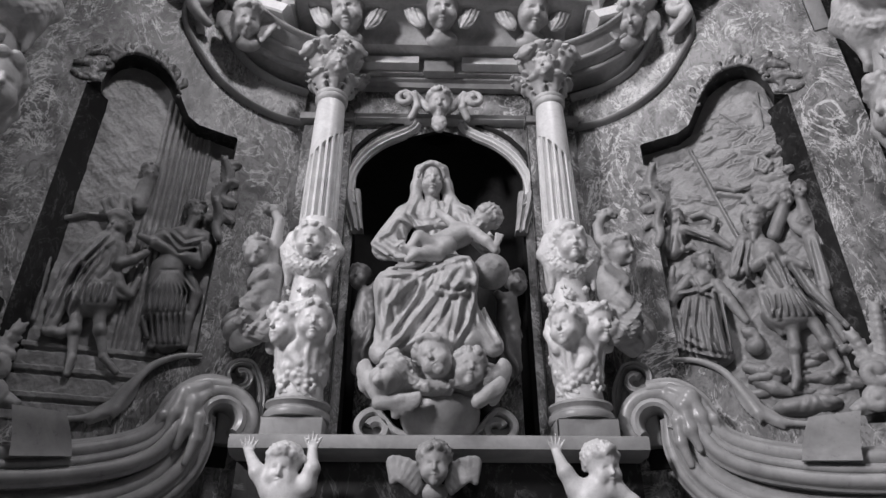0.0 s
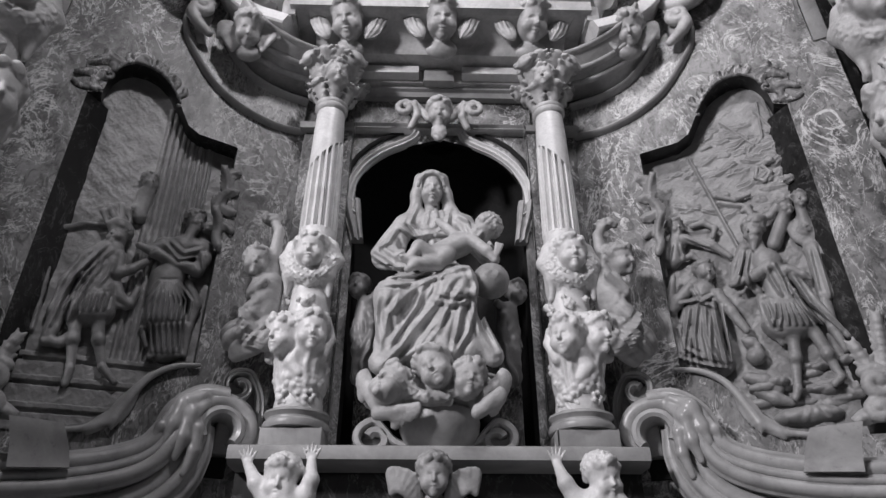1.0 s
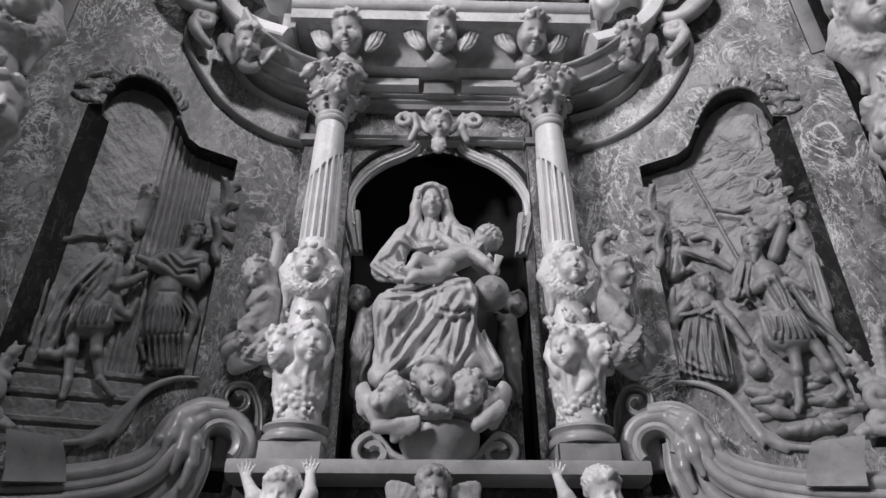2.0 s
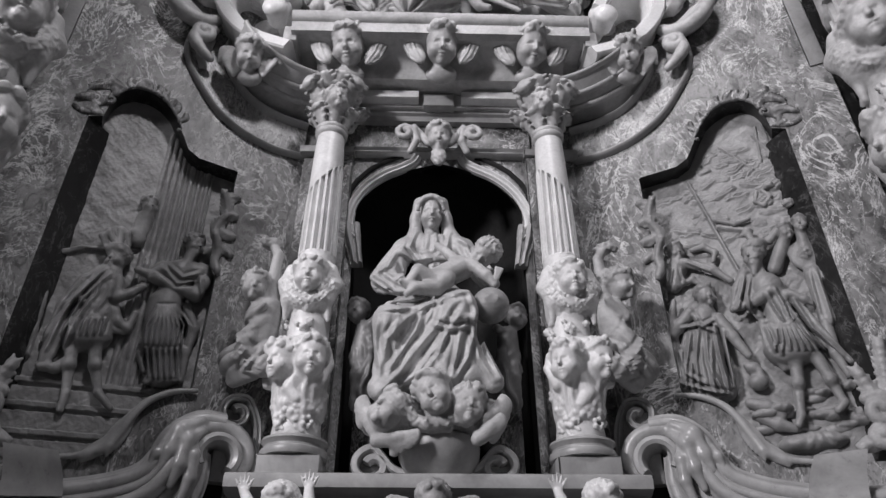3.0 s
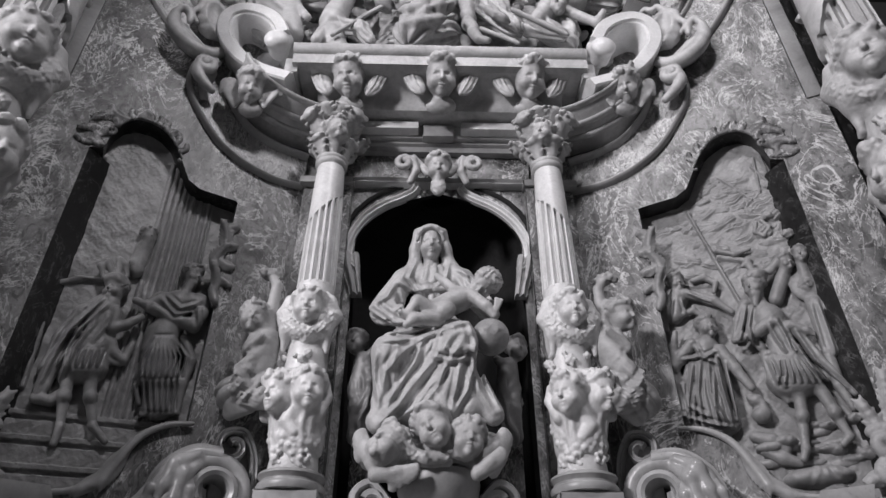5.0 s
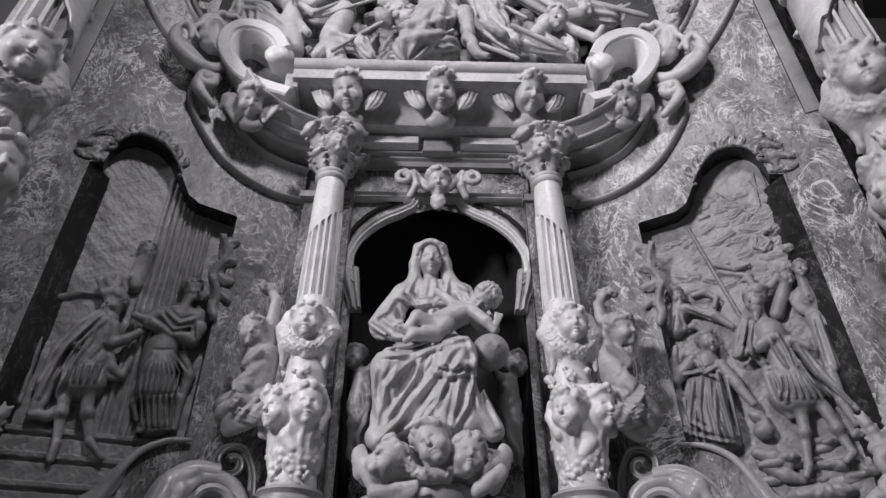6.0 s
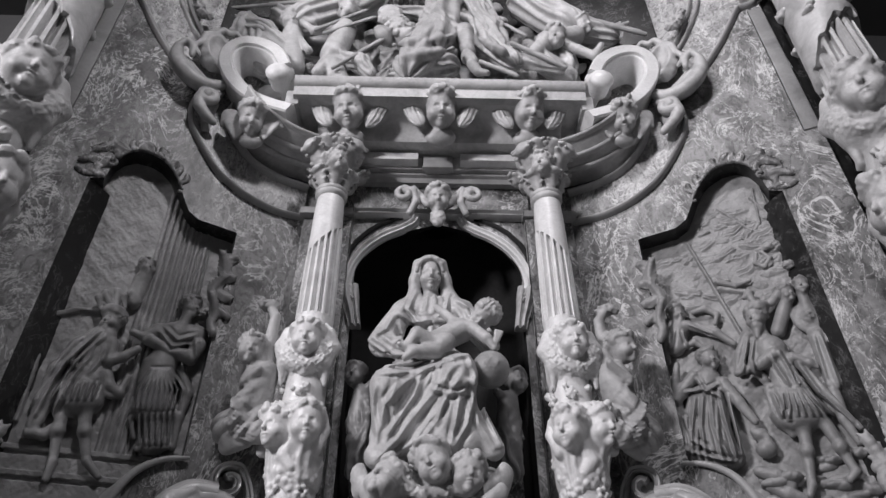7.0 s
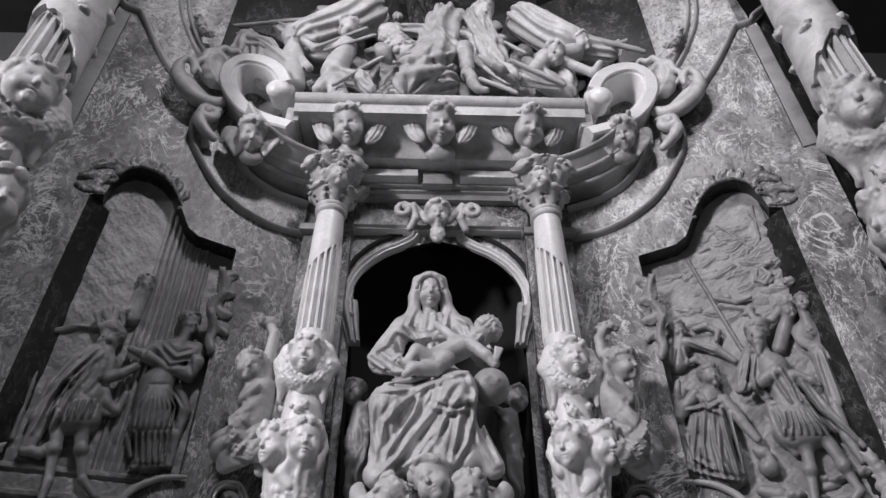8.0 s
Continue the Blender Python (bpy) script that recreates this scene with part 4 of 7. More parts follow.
def lower_putto(sgn):
    c = Carving(0.012)
    if sgn < 0:
        head, chest, belly = (-1.203, 5.22, 2.647), (-1.163, 5.25, 2.441), (-1.124, 5.3, 2.135)
        arms = (((-1.276, 5.22, 2.483), (-1.386, 5.2, 2.613), (-1.497, 5.3, 2.781)), ((-1.018, 5.22, 2.509), (-0.977, 5.2, 2.636), (-1.004, 5.3, 2.806)))
        turn = (14, 4, 2)
    else:
        head, chest, belly = (1.243, 5.22, 2.67), (1.132, 5.25, 2.431), (1.111, 5.3, 2.142)
        arms = (((1.025, 5.22, 2.503), (0.947, 5.2, 2.626), (0.91, 5.3, 2.796)), ((1.325, 5.22, 2.488), (1.436, 5.2, 2.405), (1.486, 5.3, 2.26)))
        turn = (16, -6, 14)
    carve_head(c, head, 0.34, turn, seed=31 + sgn)
    c.limb(chest, belly, 0.16, 0.17, 0.06)
    c.limb(belly, (belly[0], 5.76, belly[2]), 0.14, 0.14, 0.05)
    for a, b, d in arms:
        c.limb(chest, a, 0.10, 0.08, 0.04)
        c.limb(a, b, 0.075, 0.06, 0.03)
        c.limb(b, d, 0.055, 0.035, 0.03)
        for g in range(5):
            c.limb((d[0] + (g - 2) * 0.010, d[1], d[2]), (d[0] + (g - 2) * 0.034, d[1] - 0.03, d[2] + 0.13 - 0.022 * abs(g - 2)), 0.015, 0.010, 0.006)
    ob = c.skin("putto_statue", WHITE)
    return tagged(ob, "white carved marble putto lifting an arm under the ledge", "statue", "putti under the ledge")


lower_putto(-1)
lower_putto(1)


def winged_head(name, at, size, turn, spread, material, label, group, seed, drop=0.1, lift=0.25, feathers=6):
    c = Carving(0.011)
    carve_head(c, at, size, turn, seed=seed)
    x, y, z = at
    s = size
    c.ball((x, y + 0.34 * s, z - 0.58 * s), (0.34 * s, 0.2 * s, 0.24 * s), 0.04)
    c.limb((x, y + 0.1, z), (x, y + 0.32, z + 0.1), 0.3 * s, 0.3 * s, 0.03)
    for g in (-1, 1):
        if lift > 0.4:
            c.ball((x + g * 0.62 * s, y + 0.04 * s, z - 0.10 * s), (0.20 * s, 0.12 * s, 0.50 * s), 0.04, (0, g * 24, 0))
            c.ball((x + g * 0.86 * s, y + 0.06 * s, z + 0.28 * s), (0.22 * s, 0.11 * s, 0.15 * s), 0.04, (0, g * 40, 0))
            for o in (0.0, 0.16):
                c.crease([(x + g * (a + o * f) * s, y - 0.06 * s, z + (h - o * f) * s) for a, h, f in ((0.40, -0.60, 0.5), (0.56, -0.30, 0.9), (0.66, 0.05, 1.0), (0.84, 0.34, 0.8), (1.04, 0.36, 0.6))], 0.012, 0.010)
        for i in range(feathers if lift <= 0.4 else 0):
            t = i / (feathers - 1)
            a0 = Vector((x + g * (0.30 + 0.10 * t) * s, y + 0.20 * s, z - (0.42 + 0.20 * t) * s))
            m = Vector((x + g * (0.47 + 0.24 * t) * s, y + 0.08 * s, z + (lift - 0.10 - 0.36 * t) * s))
            e = Vector((x + g * (0.60 * s + spread * (0.62 - 0.14 * t)), y + 0.10 * s, z + (lift + 0.04 - 0.42 * t) * s))
            tip = e + Vector((g * 0.10 * s, 0.03 * s, -0.12 * s))
            q = glide([a0, m, e, tip], 3)
            for k in range(len(q) - 1):
                w = s * (0.040 + 0.025 * math.sin(math.pi * (k + 0.7) / len(q)))
                c.limb(tuple(q[k]), tuple(q[k + 1]), w, w, 0.008, flat=1.4)
    ob = c.skin(name, material)
    return tagged(ob, label, "statue", group)


winged_head("winged_cherub", (-0.052, 5.3, 2.696), 0.33, (10, 0, 0), 0.20, DUSKY, "carved winged cherub head on the dark dado", "cherub heads on the dado", 41, lift=0.1)
G = "cherub heads along the frieze"
for k, at in enumerate(((-1.095, 5.42, 7.938), (0.008, 5.4, 7.952), (1.079, 5.42, 7.969))):
    winged_head("winged_cherub", at, 0.54, (40, 0, (-10, 3, 14)[k]), 0.16, STATUE, "grey marble winged cherub head on the hollow frieze", G, 50 + k, lift=0.48)
for k, at in enumerate(((-2.218, 5.35, 7.66), (2.21, 5.35, 7.803))):
    winged_head("winged_cherub", at, 0.42, (44, 0, (24, -24)[k]), 0.12, STATUE, "grey marble cherub head under the curled cornice", G, 60 + k, lift=0.3)


def key_cherub():
    c = Carving(0.011)
    at = (-0.01, 5.9, 6.929)
    carve_head(c, at, 0.37, (28, 0, 0), seed=71)
    for g in (-1, 1):
        # leafy scrolls either side
        pts = []
        for i in range(22):
            a = i / 21 * 2.0 * math.pi
            r = 0.105 * (1 - 0.70 * i / 21)
            pts.append((at[0] + g * (0.40 + r * math.sin(a)), at[1] + 0.0 - 0.03 * i / 21, at[2] + 0.06 + r * math.cos(a)))
        c.line(pts[::2], [0.036], 0.012)
        c.line([(at[0] + g * 0.40, at[1], at[2] + 0.165), (at[0] + g * 0.29, at[1], at[2] + 0.12), (at[0] + g * 0.265, at[1] + 0.02, at[2] - 0.04), (at[0] + g * 0.33, at[1] + 0.06, at[2] - 0.17)], [0.034, 0.04, 0.042, 0.04], 0.02)
        carve_wing(c, (at[0] + g * 0.13, at[1] + 0.05, at[2] - 0.05), (at[0] + g * 0.30, at[1] + 0.06, at[2] + 0.24), 0.12, 6, 0.022)
    c.ball((at[0], at[1] + 0.02, at[2] - 0.27), (0.09, 0.07, 0.14), 0.03, curl=0.01, curls=50)
    ob = c.skin("keystone_cherub", STATUE)
    return tagged(ob, "carved marble cherub keystone between scrolls over the niche", "statue")


key_cherub()


# ---- carved relief panels in the recesses ----
class Relief:
    def __init__(self, side, cell=0.006):
        self.side, self.cell = side, cell
        self.u = np.arange(U0 - 0.03, U1 + 0.04, cell)
        self.v = np.arange(2.98, 7.14, cell)
        self.U, self.V = np.meshgrid(self.u, self.v, indexing="ij")
        self.h = np.zeros_like(self.U)
        self.layers = [self.h]
        self.rng = np.random.default_rng(5 + side)
        self.warp = sum(np.sin(self.U * f + q[0] + 1.3 * np.sin(self.V * f * 0.6 + q[1])) * np.sin(self.V * f * 0.8 + q[2] + 1.1 * np.sin(self.U * f * 0.5 + q[3]))
                        for f, q in ((6, (1, 2, 0, 4)), (11, (3, 0, 1, 2)), (19, (0, 5, 2, 1))))

    def figure(self):
        """Start a figure of its own over what was laid before."""
        self.h = np.zeros_like(self.U)
        self.layers.append(self.h)
        return self

    def window(self, lo, hi, pad):
        i0, i1 = np.searchsorted(self.u, (lo[0] - pad, hi[0] + pad))
        j0, j1 = np.searchsorted(self.v, (lo[1] - pad, hi[1] + pad))
        return slice(i0, i1), slice(j0, j1)

    def lay(self, sl, h, sink=0.012):
        """Raise, with a thin sunk outline where a shape stands over what lies behind it."""
        self.h[sl] = np.maximum(self.h[sl], h)

    def limb(self, a, b, ra, rb, h, folds=0.0, count=3.0, wob=0.0):
        a, b = np.array(a, float), np.array(b, float)
        if not folds and 0.033 < min(ra, rb) and max(ra, rb) < 0.08:
            ra, rb = 0.80 * ra, 0.80 * rb
        sl = self.window(np.minimum(a, b), np.maximum(a, b), max(ra, rb) * 1.3 + 0.02)
        U, V = self.U[sl], self.V[sl]
        d = b - a
        n = math.hypot(*d) + 1e-9
        t = np.clip(((U - a[0]) * d[0] + (V - a[1]) * d[1]) / (n * n), 0, 1)
        x, y = U - a[0] - t * d[0], V - a[1] - t * d[1]
        r = ra + (rb - ra) * t
        q = np.hypot(x, y) / r
        across = (x * -d[1] + y * d[0]) / n / r
        prof = np.sqrt(np.clip(1 - q * q, 0, 1))
        depth = np.minimum(h, 1.15 * r)
        out = h - depth * (1 - prof)
        if folds:
            ph = across * count * 1.55 + 0.8 * np.sin(t * 4 + wob) + wob + 0.85 * self.warp[sl]
            groove = (1 - np.abs(np.sin(ph))) ** 2.2
            out = out + 1.6 * folds * (0.6 * np.cos(2.0 * ph + 1) - 2.4 * groove) * np.clip(prof * 1.6, 0, 1) * (0.75 + 0.35 * self.warp[sl])
        self.lay(sl, np.where(q < 1, out, 0))
        return self

    def ball(self, c, r, h, rz=None, bumps=0.0):
        rz = rz or r
        sl = self.window(np.array(c), np.array(c), max(r, rz) + 0.02)
        x, y = (self.U[sl] - c[0]) / r, (self.V[sl] - c[1]) / rz
        q = np.hypot(x, y)
        out = np.where(q < 1, h - min(h, 1.2 * min(r, rz)) * (1 - np.sqrt(np.clip(1 - q * q, 0, 1))), 0)
        if bumps:
            out = out + bumps * np.sin(self.U[sl] * 130) * np.sin(self.V[sl] * 120 + self.U[sl] * 40) * (q < 0.95)
        self.lay(sl, out)
        return self

    def line(self, pts, r, h, folds=0.0, count=2.0):
        for i in range(len(pts) - 1):
            self.limb(pts[i], pts[i + 1], r, r, h, folds, count, i)
        return self

    def skin(self, h, keep, name, parent):
        n, m = h.shape
        w = -DEEP + 0.035 + h
        s = self.side
        cl, sl = math.cos(LEAN), math.sin(LEAN)
        verts = np.stack([s * (1.62 + self.U * cl - w * sl), 6.15 - self.U * sl - w * cl, self.V], -1).reshape(-1, 3)
        idx = np.arange(n * m).reshape(n, m)
        q = np.stack([idx[:-1, :-1], idx[1:, :-1], idx[1:, 1:], idx[:-1, 1:]], -1).reshape(-1, 4)[keep.reshape(-1)]
        if s < 0:
            q = q[:, ::-1]
        used = np.unique(q)
        remap = np.full(n * m, -1)
        remap[used] = np.arange(len(used))
        return arrays(name, verts[used], remap[q], RELIEF, parent)

    def build(self, name, label):
        n, m = self.U.shape
        g = np.zeros_like(self.U)
        for f, amp in ((5, 0.006), (13, 0.005), (31, 0.003), (70, 0.0015)):
            p = self.rng.uniform(0, 6, 4)
            g = g + amp * np.sin(self.U * f + p[0] + np.sin(self.V * f * 0.7 + p[1])) * np.sin(self.V * f * 1.1 + p[2] + np.sin(self.U * f * 0.8 + p[3]))
        crease = 0.007 * self.warp * np.sin(self.U * 33 + self.V * 21 + 2.5 * self.warp) + 0.003 * np.sin(self.U * 55 + 3 * np.sin(self.V * 9)) * np.sin(self.V * 23 + 2 * np.sin(self.U * 17))
        top = np.array([recess_top(min(max(a, 0.68), 2.3)) for a in self.u]) + 0.03
        foot = np.array([recess_foot(min(max(a, 0.68), 2.3)) for a in self.u]) - 0.03
        uu, vv = np.meshgrid(np.arange(n - 1), np.arange(m - 1), indexing="ij")
        inside = (self.v[vv] < top[uu]) & (self.v[vv] > foot[uu])
        t = thing(name, label, "relief", "relief panels in the recesses")
        for k, h in enumerate(self.layers):
            on = h > 0.004
            if k == 0:
                h, keep = h + g, inside
            else:
                h = 1.3 * h + 1.3 * crease * on
                live = on[:-1, :-1] | on[1:, :-1] | on[1:, 1:] | on[:-1, 1:]
                keep = inside & live
            p = np.pad(h, 1, mode="edge")
            h = 0.84 * h + 0.04 * (p[2:, 1:-1] + p[:-2, 1:-1] + p[1:-1, 2:] + p[1:-1, :-2])
            if k:
                h = np.where(on, h, -0.006)
            if keep.any():
                self.skin(h, keep, "figure" if k else "backing", t)
        return t


def cut_figure(c, side, parent):
    """Set a carved figure on the panel of a recess: across, out is negative y, up."""
    place = wing(side)
    return c.skin("figure", RELIEF, parent, place=lambda x, y, z: tuple(place(x, z, -DEEP + 0.035 - y)), flip=side < 0)


def soldier_relief():
    r = Relief(-1)
    # architecture behind: clustered shafts, tent edge, steps
    for x0, x1 in ((292, 238), (302, 250), (312, 262), (322, 274), (338, 286), (352, 302), (366, 318)):
        a, b = np.array((1.441, 6.523)), np.array((1.392, 5.034))
        k = (x0 - 292) * 0.0062
        r.limb((a[0] - k, 6.75), (b[0] - k, 3.75), 0.026, 0.026, 0.03)
        r.limb((a[0] - k - 0.045, 6.75), (b[0] - k - 0.045, 3.75), 0.010, 0.010, 0.022)
    r.line([(1.94, 5.078), (2.134, 4.971), (2.098, 4.42), (2.079, 3.947)], 0.022, 0.045)
    r.line([(2.137, 4.983), (1.943, 5.09), (1.739, 5.122)], 0.022, 0.05)
    for y, w in ((3.78, 0.03), (3.56, 0.06), (3.32, 0.09)):
        edge = y - 0.05 * (r.U - 1.6)
        r.h[:] = np.maximum(r.h, np.where(r.V < edge, w, 0))
        r.h[:] -= np.where((r.V < edge - 0.05) & (r.V > edge - 0.085), 0.05, 0)
    t = r.build("relief_panel", "dark grey marble relief of two standing robed figures on steps")
    # armoured man in a cloak, robed man with crossed arms, onlooker behind
    c = Carving(0.0085)
    carve_head(c, (1.61, -0.100, 4.999), 0.25, (5, 0, 40), seed=61, k=0.01)
    c.limb((1.602, -0.080, 4.935), (1.637, -0.060, 4.836), 0.06, 0.06, 0.03)
    c.ball((1.634, -0.100, 5.096), (0.11, 0.11, 0.075), 0.03)
    c.line([(1.663, -0.100, 5.153), (1.761, -0.100, 5.277), (1.798, -0.100, 5.22), (1.747, -0.100, 5.103)], [0.03, 0.04, 0.035, 0.02], 0.02)
    c.line([(1.629, -0.100, 5.163), (1.655, -0.100, 5.329), (1.594, -0.100, 5.293), (1.549, -0.100, 5.173)], [0.03, 0.035, 0.03, 0.02], 0.02)
    c.limb((1.654, -0.050, 4.787), (1.683, -0.050, 4.466), 0.135, 0.115, 0.03)
    c.ball((1.629, -0.080, 4.84), 0.095, 0.03)
    c.line([(1.687, -0.050, 4.916), (1.821, -0.050, 4.714), (1.896, -0.050, 4.429), (1.92, -0.050, 4.142), (1.931, -0.050, 3.978)], [0.05, 0.075, 0.09, 0.085, 0.07], 0.04)
    c.line([(1.928, -0.070, 3.971), (1.938, -0.070, 3.854), (1.834, -0.070, 3.842), (1.798, -0.070, 3.917)], [0.06, 0.05, 0.045, 0.03], 0.02)
    c.limb((1.672, -0.060, 4.44), (1.686, -0.060, 4.209), 0.135, 0.175, 0.03, flat=1.3)
    c.line([(1.552, -0.130, 4.759), (1.537, -0.130, 4.581), (1.426, -0.130, 4.65), (1.329, -0.130, 4.753)], [0.06, 0.055, 0.05, 0.04], 0.02)
    c.line([(1.812, -0.150, 4.489), (1.704, -0.150, 4.438), (1.595, -0.150, 4.348)], [0.05, 0.04, 0.035], 0.02)
    c.line([(1.697, -0.170, 4.373), (1.624, -0.170, 4.31)], [0.022], 0.02)
    c.line([(1.673, -0.170, 4.425), (1.584, -0.170, 4.376)], [0.022], 0.02)
    c.line([(1.544, -0.080, 4.543), (1.466, -0.080, 4.366), (1.37, -0.080, 4.312), (1.332, -0.080, 4.484)], [0.05, 0.055, 0.045, 0.03], 0.02)
    c.line([(1.579, -0.080, 4.487), (1.494, -0.080, 4.286), (1.393, -0.080, 4.267)], [0.03, 0.03, 0.02], 0.02)
    c.limb((1.766, -0.090, 4.158), (1.738, -0.090, 3.894), 0.062, 0.05, 0.03)
    c.limb((1.739, -0.080, 3.897), (1.694, -0.080, 3.628), 0.05, 0.034, 0.03)
    c.limb((1.693, -0.100, 3.622), (1.697, -0.100, 3.483), 0.036, 0.03, 0.03)
    c.ball((1.736, -0.110, 3.887), 0.052, 0.03)
    c.limb((1.608, -0.090, 4.19), (1.537, -0.090, 3.92), 0.062, 0.05, 0.03)
    c.limb((1.537, -0.080, 3.924), (1.45, -0.080, 3.677), 0.05, 0.034, 0.03)
    c.limb((1.449, -0.100, 3.671), (1.325, -0.100, 3.559), 0.036, 0.03, 0.03)
    c.ball((1.536, -0.110, 3.913), 0.052, 0.03)
    c.crease([(1.644, -0.140, 4.805), (1.795, -0.140, 4.515), (1.863, -0.140, 4.144)], 0.028, 0.016)
    c.crease([(1.691, -0.140, 4.855), (1.884, -0.140, 4.448), (1.932, -0.140, 3.985)], 0.028, 0.016)
    c.crease([(1.679, -0.140, 4.674), (1.786, -0.140, 4.31), (1.825, -0.140, 3.964)], 0.028, 0.016)
    c.crease([(1.813, -0.140, 4.67), (1.926, -0.140, 4.241), (1.956, -0.140, 3.887)], 0.028, 0.016)
    c.crease([(1.823, -0.160, 4.293), (1.817, -0.160, 4.14)], 0.018, 0.01)
    c.crease([(1.771, -0.160, 4.305), (1.766, -0.160, 4.151)], 0.018, 0.01)
    c.crease([(1.719, -0.160, 4.316), (1.714, -0.160, 4.161)], 0.018, 0.01)
    c.crease([(1.666, -0.160, 4.328), (1.662, -0.160, 4.172)], 0.018, 0.01)
    c.crease([(1.612, -0.160, 4.34), (1.609, -0.160, 4.183)], 0.018, 0.01)
    c.crease([(1.559, -0.160, 4.351), (1.556, -0.160, 4.194)], 0.018, 0.01)
    c.crease([(1.603, -0.140, 4.723), (1.611, -0.140, 4.541), (1.654, -0.140, 4.431)], 0.016, 0.014)
    c.crease([(1.7, -0.140, 4.699), (1.688, -0.140, 4.523)], 0.014, 0.012)
    cut_figure(c, -1, t)
    c = Carving(0.0085)
    carve_head(c, (0.963, -0.100, 5.346), 0.25, (8, 0, -35), seed=62, k=0.01)
    c.limb((0.969, -0.080, 5.252), (0.995, -0.060, 5.067), 0.06, 0.06, 0.03)
    c.line([(0.963, -0.140, 5.234), (0.993, -0.140, 5.105), (1.021, -0.140, 5.031)], [0.05, 0.04, 0.02], 0.02)
    c.limb((1.184, -0.050, 4.99), (0.845, -0.050, 5.044), 0.115, 0.13, 0.03)
    c.limb((1.027, -0.060, 5.006), (1.092, -0.060, 4.657), 0.145, 0.125, 0.03)
    c.line([(0.803, -0.140, 4.924), (0.843, -0.140, 4.766), (1.095, -0.140, 4.819), (1.27, -0.140, 4.851)], [0.075, 0.065, 0.055, 0.04], 0.02)
    c.line([(1.209, -0.120, 4.992), (1.31, -0.120, 4.901), (1.414, -0.120, 4.925)], [0.06, 0.045, 0.035], 0.02)
    c.line([(1.239, -0.160, 4.867), (1.039, -0.160, 4.791), (0.882, -0.160, 4.81)], [0.05, 0.05, 0.04], 0.02)
    c.limb((1.102, -0.060, 4.655), (1.041, -0.060, 4.237), 0.13, 0.165, 0.03, flat=1.2)
    c.limb((1.034, -0.050, 4.254), (0.972, -0.050, 3.927), 0.125, 0.115, 0.03, flat=1.2)
    c.limb((1.08, -0.090, 3.905), (1.093, -0.090, 3.838), 0.035, 0.03, 0.03)
    c.limb((0.902, -0.090, 3.947), (0.852, -0.090, 3.901), 0.035, 0.03, 0.03)
    c.limb((1.002, -0.090, 3.908), (0.998, -0.090, 3.843), 0.035, 0.03, 0.03)
    c.crease([(1.157, -0.150, 4.576), (1.208, -0.150, 4.351), (1.195, -0.150, 4.171)], 0.018, 0.011)
    c.crease([(1.138, -0.150, 4.58), (1.162, -0.150, 4.361), (1.151, -0.150, 4.179)], 0.018, 0.011)
    c.crease([(1.118, -0.150, 4.585), (1.117, -0.150, 4.371), (1.106, -0.150, 4.188)], 0.018, 0.011)
    c.crease([(1.099, -0.150, 4.589), (1.071, -0.150, 4.38), (1.061, -0.150, 4.197)], 0.018, 0.011)
    c.crease([(1.079, -0.150, 4.594), (1.025, -0.150, 4.39), (1.015, -0.150, 4.206)], 0.018, 0.011)
    c.crease([(1.059, -0.150, 4.599), (0.978, -0.150, 4.4), (0.97, -0.150, 4.216)], 0.018, 0.011)
    c.crease([(1.04, -0.150, 4.603), (0.931, -0.150, 4.41), (0.923, -0.150, 4.225)], 0.018, 0.011)
    c.crease([(1.02, -0.150, 4.608), (0.884, -0.150, 4.42), (0.877, -0.150, 4.234)], 0.018, 0.011)
    c.crease([(1.0, -0.150, 4.612), (0.837, -0.150, 4.43), (0.83, -0.150, 4.243)], 0.018, 0.011)
    c.crease([(1.16, -0.130, 4.152), (1.087, -0.130, 3.879)], 0.018, 0.011)
    c.crease([(1.108, -0.130, 4.162), (1.041, -0.130, 3.887)], 0.018, 0.011)
    c.crease([(1.055, -0.130, 4.172), (0.994, -0.130, 3.895)], 0.018, 0.011)
    c.crease([(1.003, -0.130, 4.183), (0.947, -0.130, 3.903)], 0.018, 0.011)
    c.crease([(0.95, -0.130, 4.193), (0.899, -0.130, 3.912)], 0.018, 0.011)
    c.crease([(0.896, -0.130, 4.204), (0.852, -0.130, 3.92)], 0.018, 0.011)
    c.crease([(1.184, -0.140, 4.988), (1.041, -0.140, 4.864), (0.875, -0.140, 4.925)], 0.022, 0.014)
    c.crease([(1.141, -0.140, 5.032), (1.002, -0.140, 4.938), (0.855, -0.140, 5.022)], 0.02, 0.014)
    c.crease([(0.847, -0.140, 4.978), (0.795, -0.140, 4.797)], 0.02, 0.014)
    c.line([(1.208, -0.050, 4.117), (1.135, -0.050, 3.953)], [0.03, 0.03], 0.02)
    c.line([(0.889, -0.050, 4.659), (0.791, -0.050, 4.435), (0.82, -0.050, 4.192), (0.799, -0.050, 3.913)], [0.05, 0.06, 0.05, 0.03], 0.03)
    cut_figure(c, -1, t)
    c = Carving(0.0085)
    carve_head(c, (1.484, -0.060, 5.717), 0.2, (10, 0, -30), seed=63, k=0.01)
    c.limb((1.473, -0.080, 5.635), (1.48, -0.060, 5.531), 0.045, 0.045, 0.03)
    c.limb((1.485, -0.030, 5.563), (1.49, -0.030, 5.283), 0.085, 0.07, 0.03)
    c.line([(1.524, -0.060, 5.532), (1.539, -0.060, 5.367), (1.447, -0.060, 5.292)], [0.04, 0.04, 0.03], 0.02)
    c.line([(1.456, -0.050, 5.574), (1.427, -0.050, 5.691), (1.471, -0.050, 5.786)], [0.04, 0.035, 0.025], 0.02)
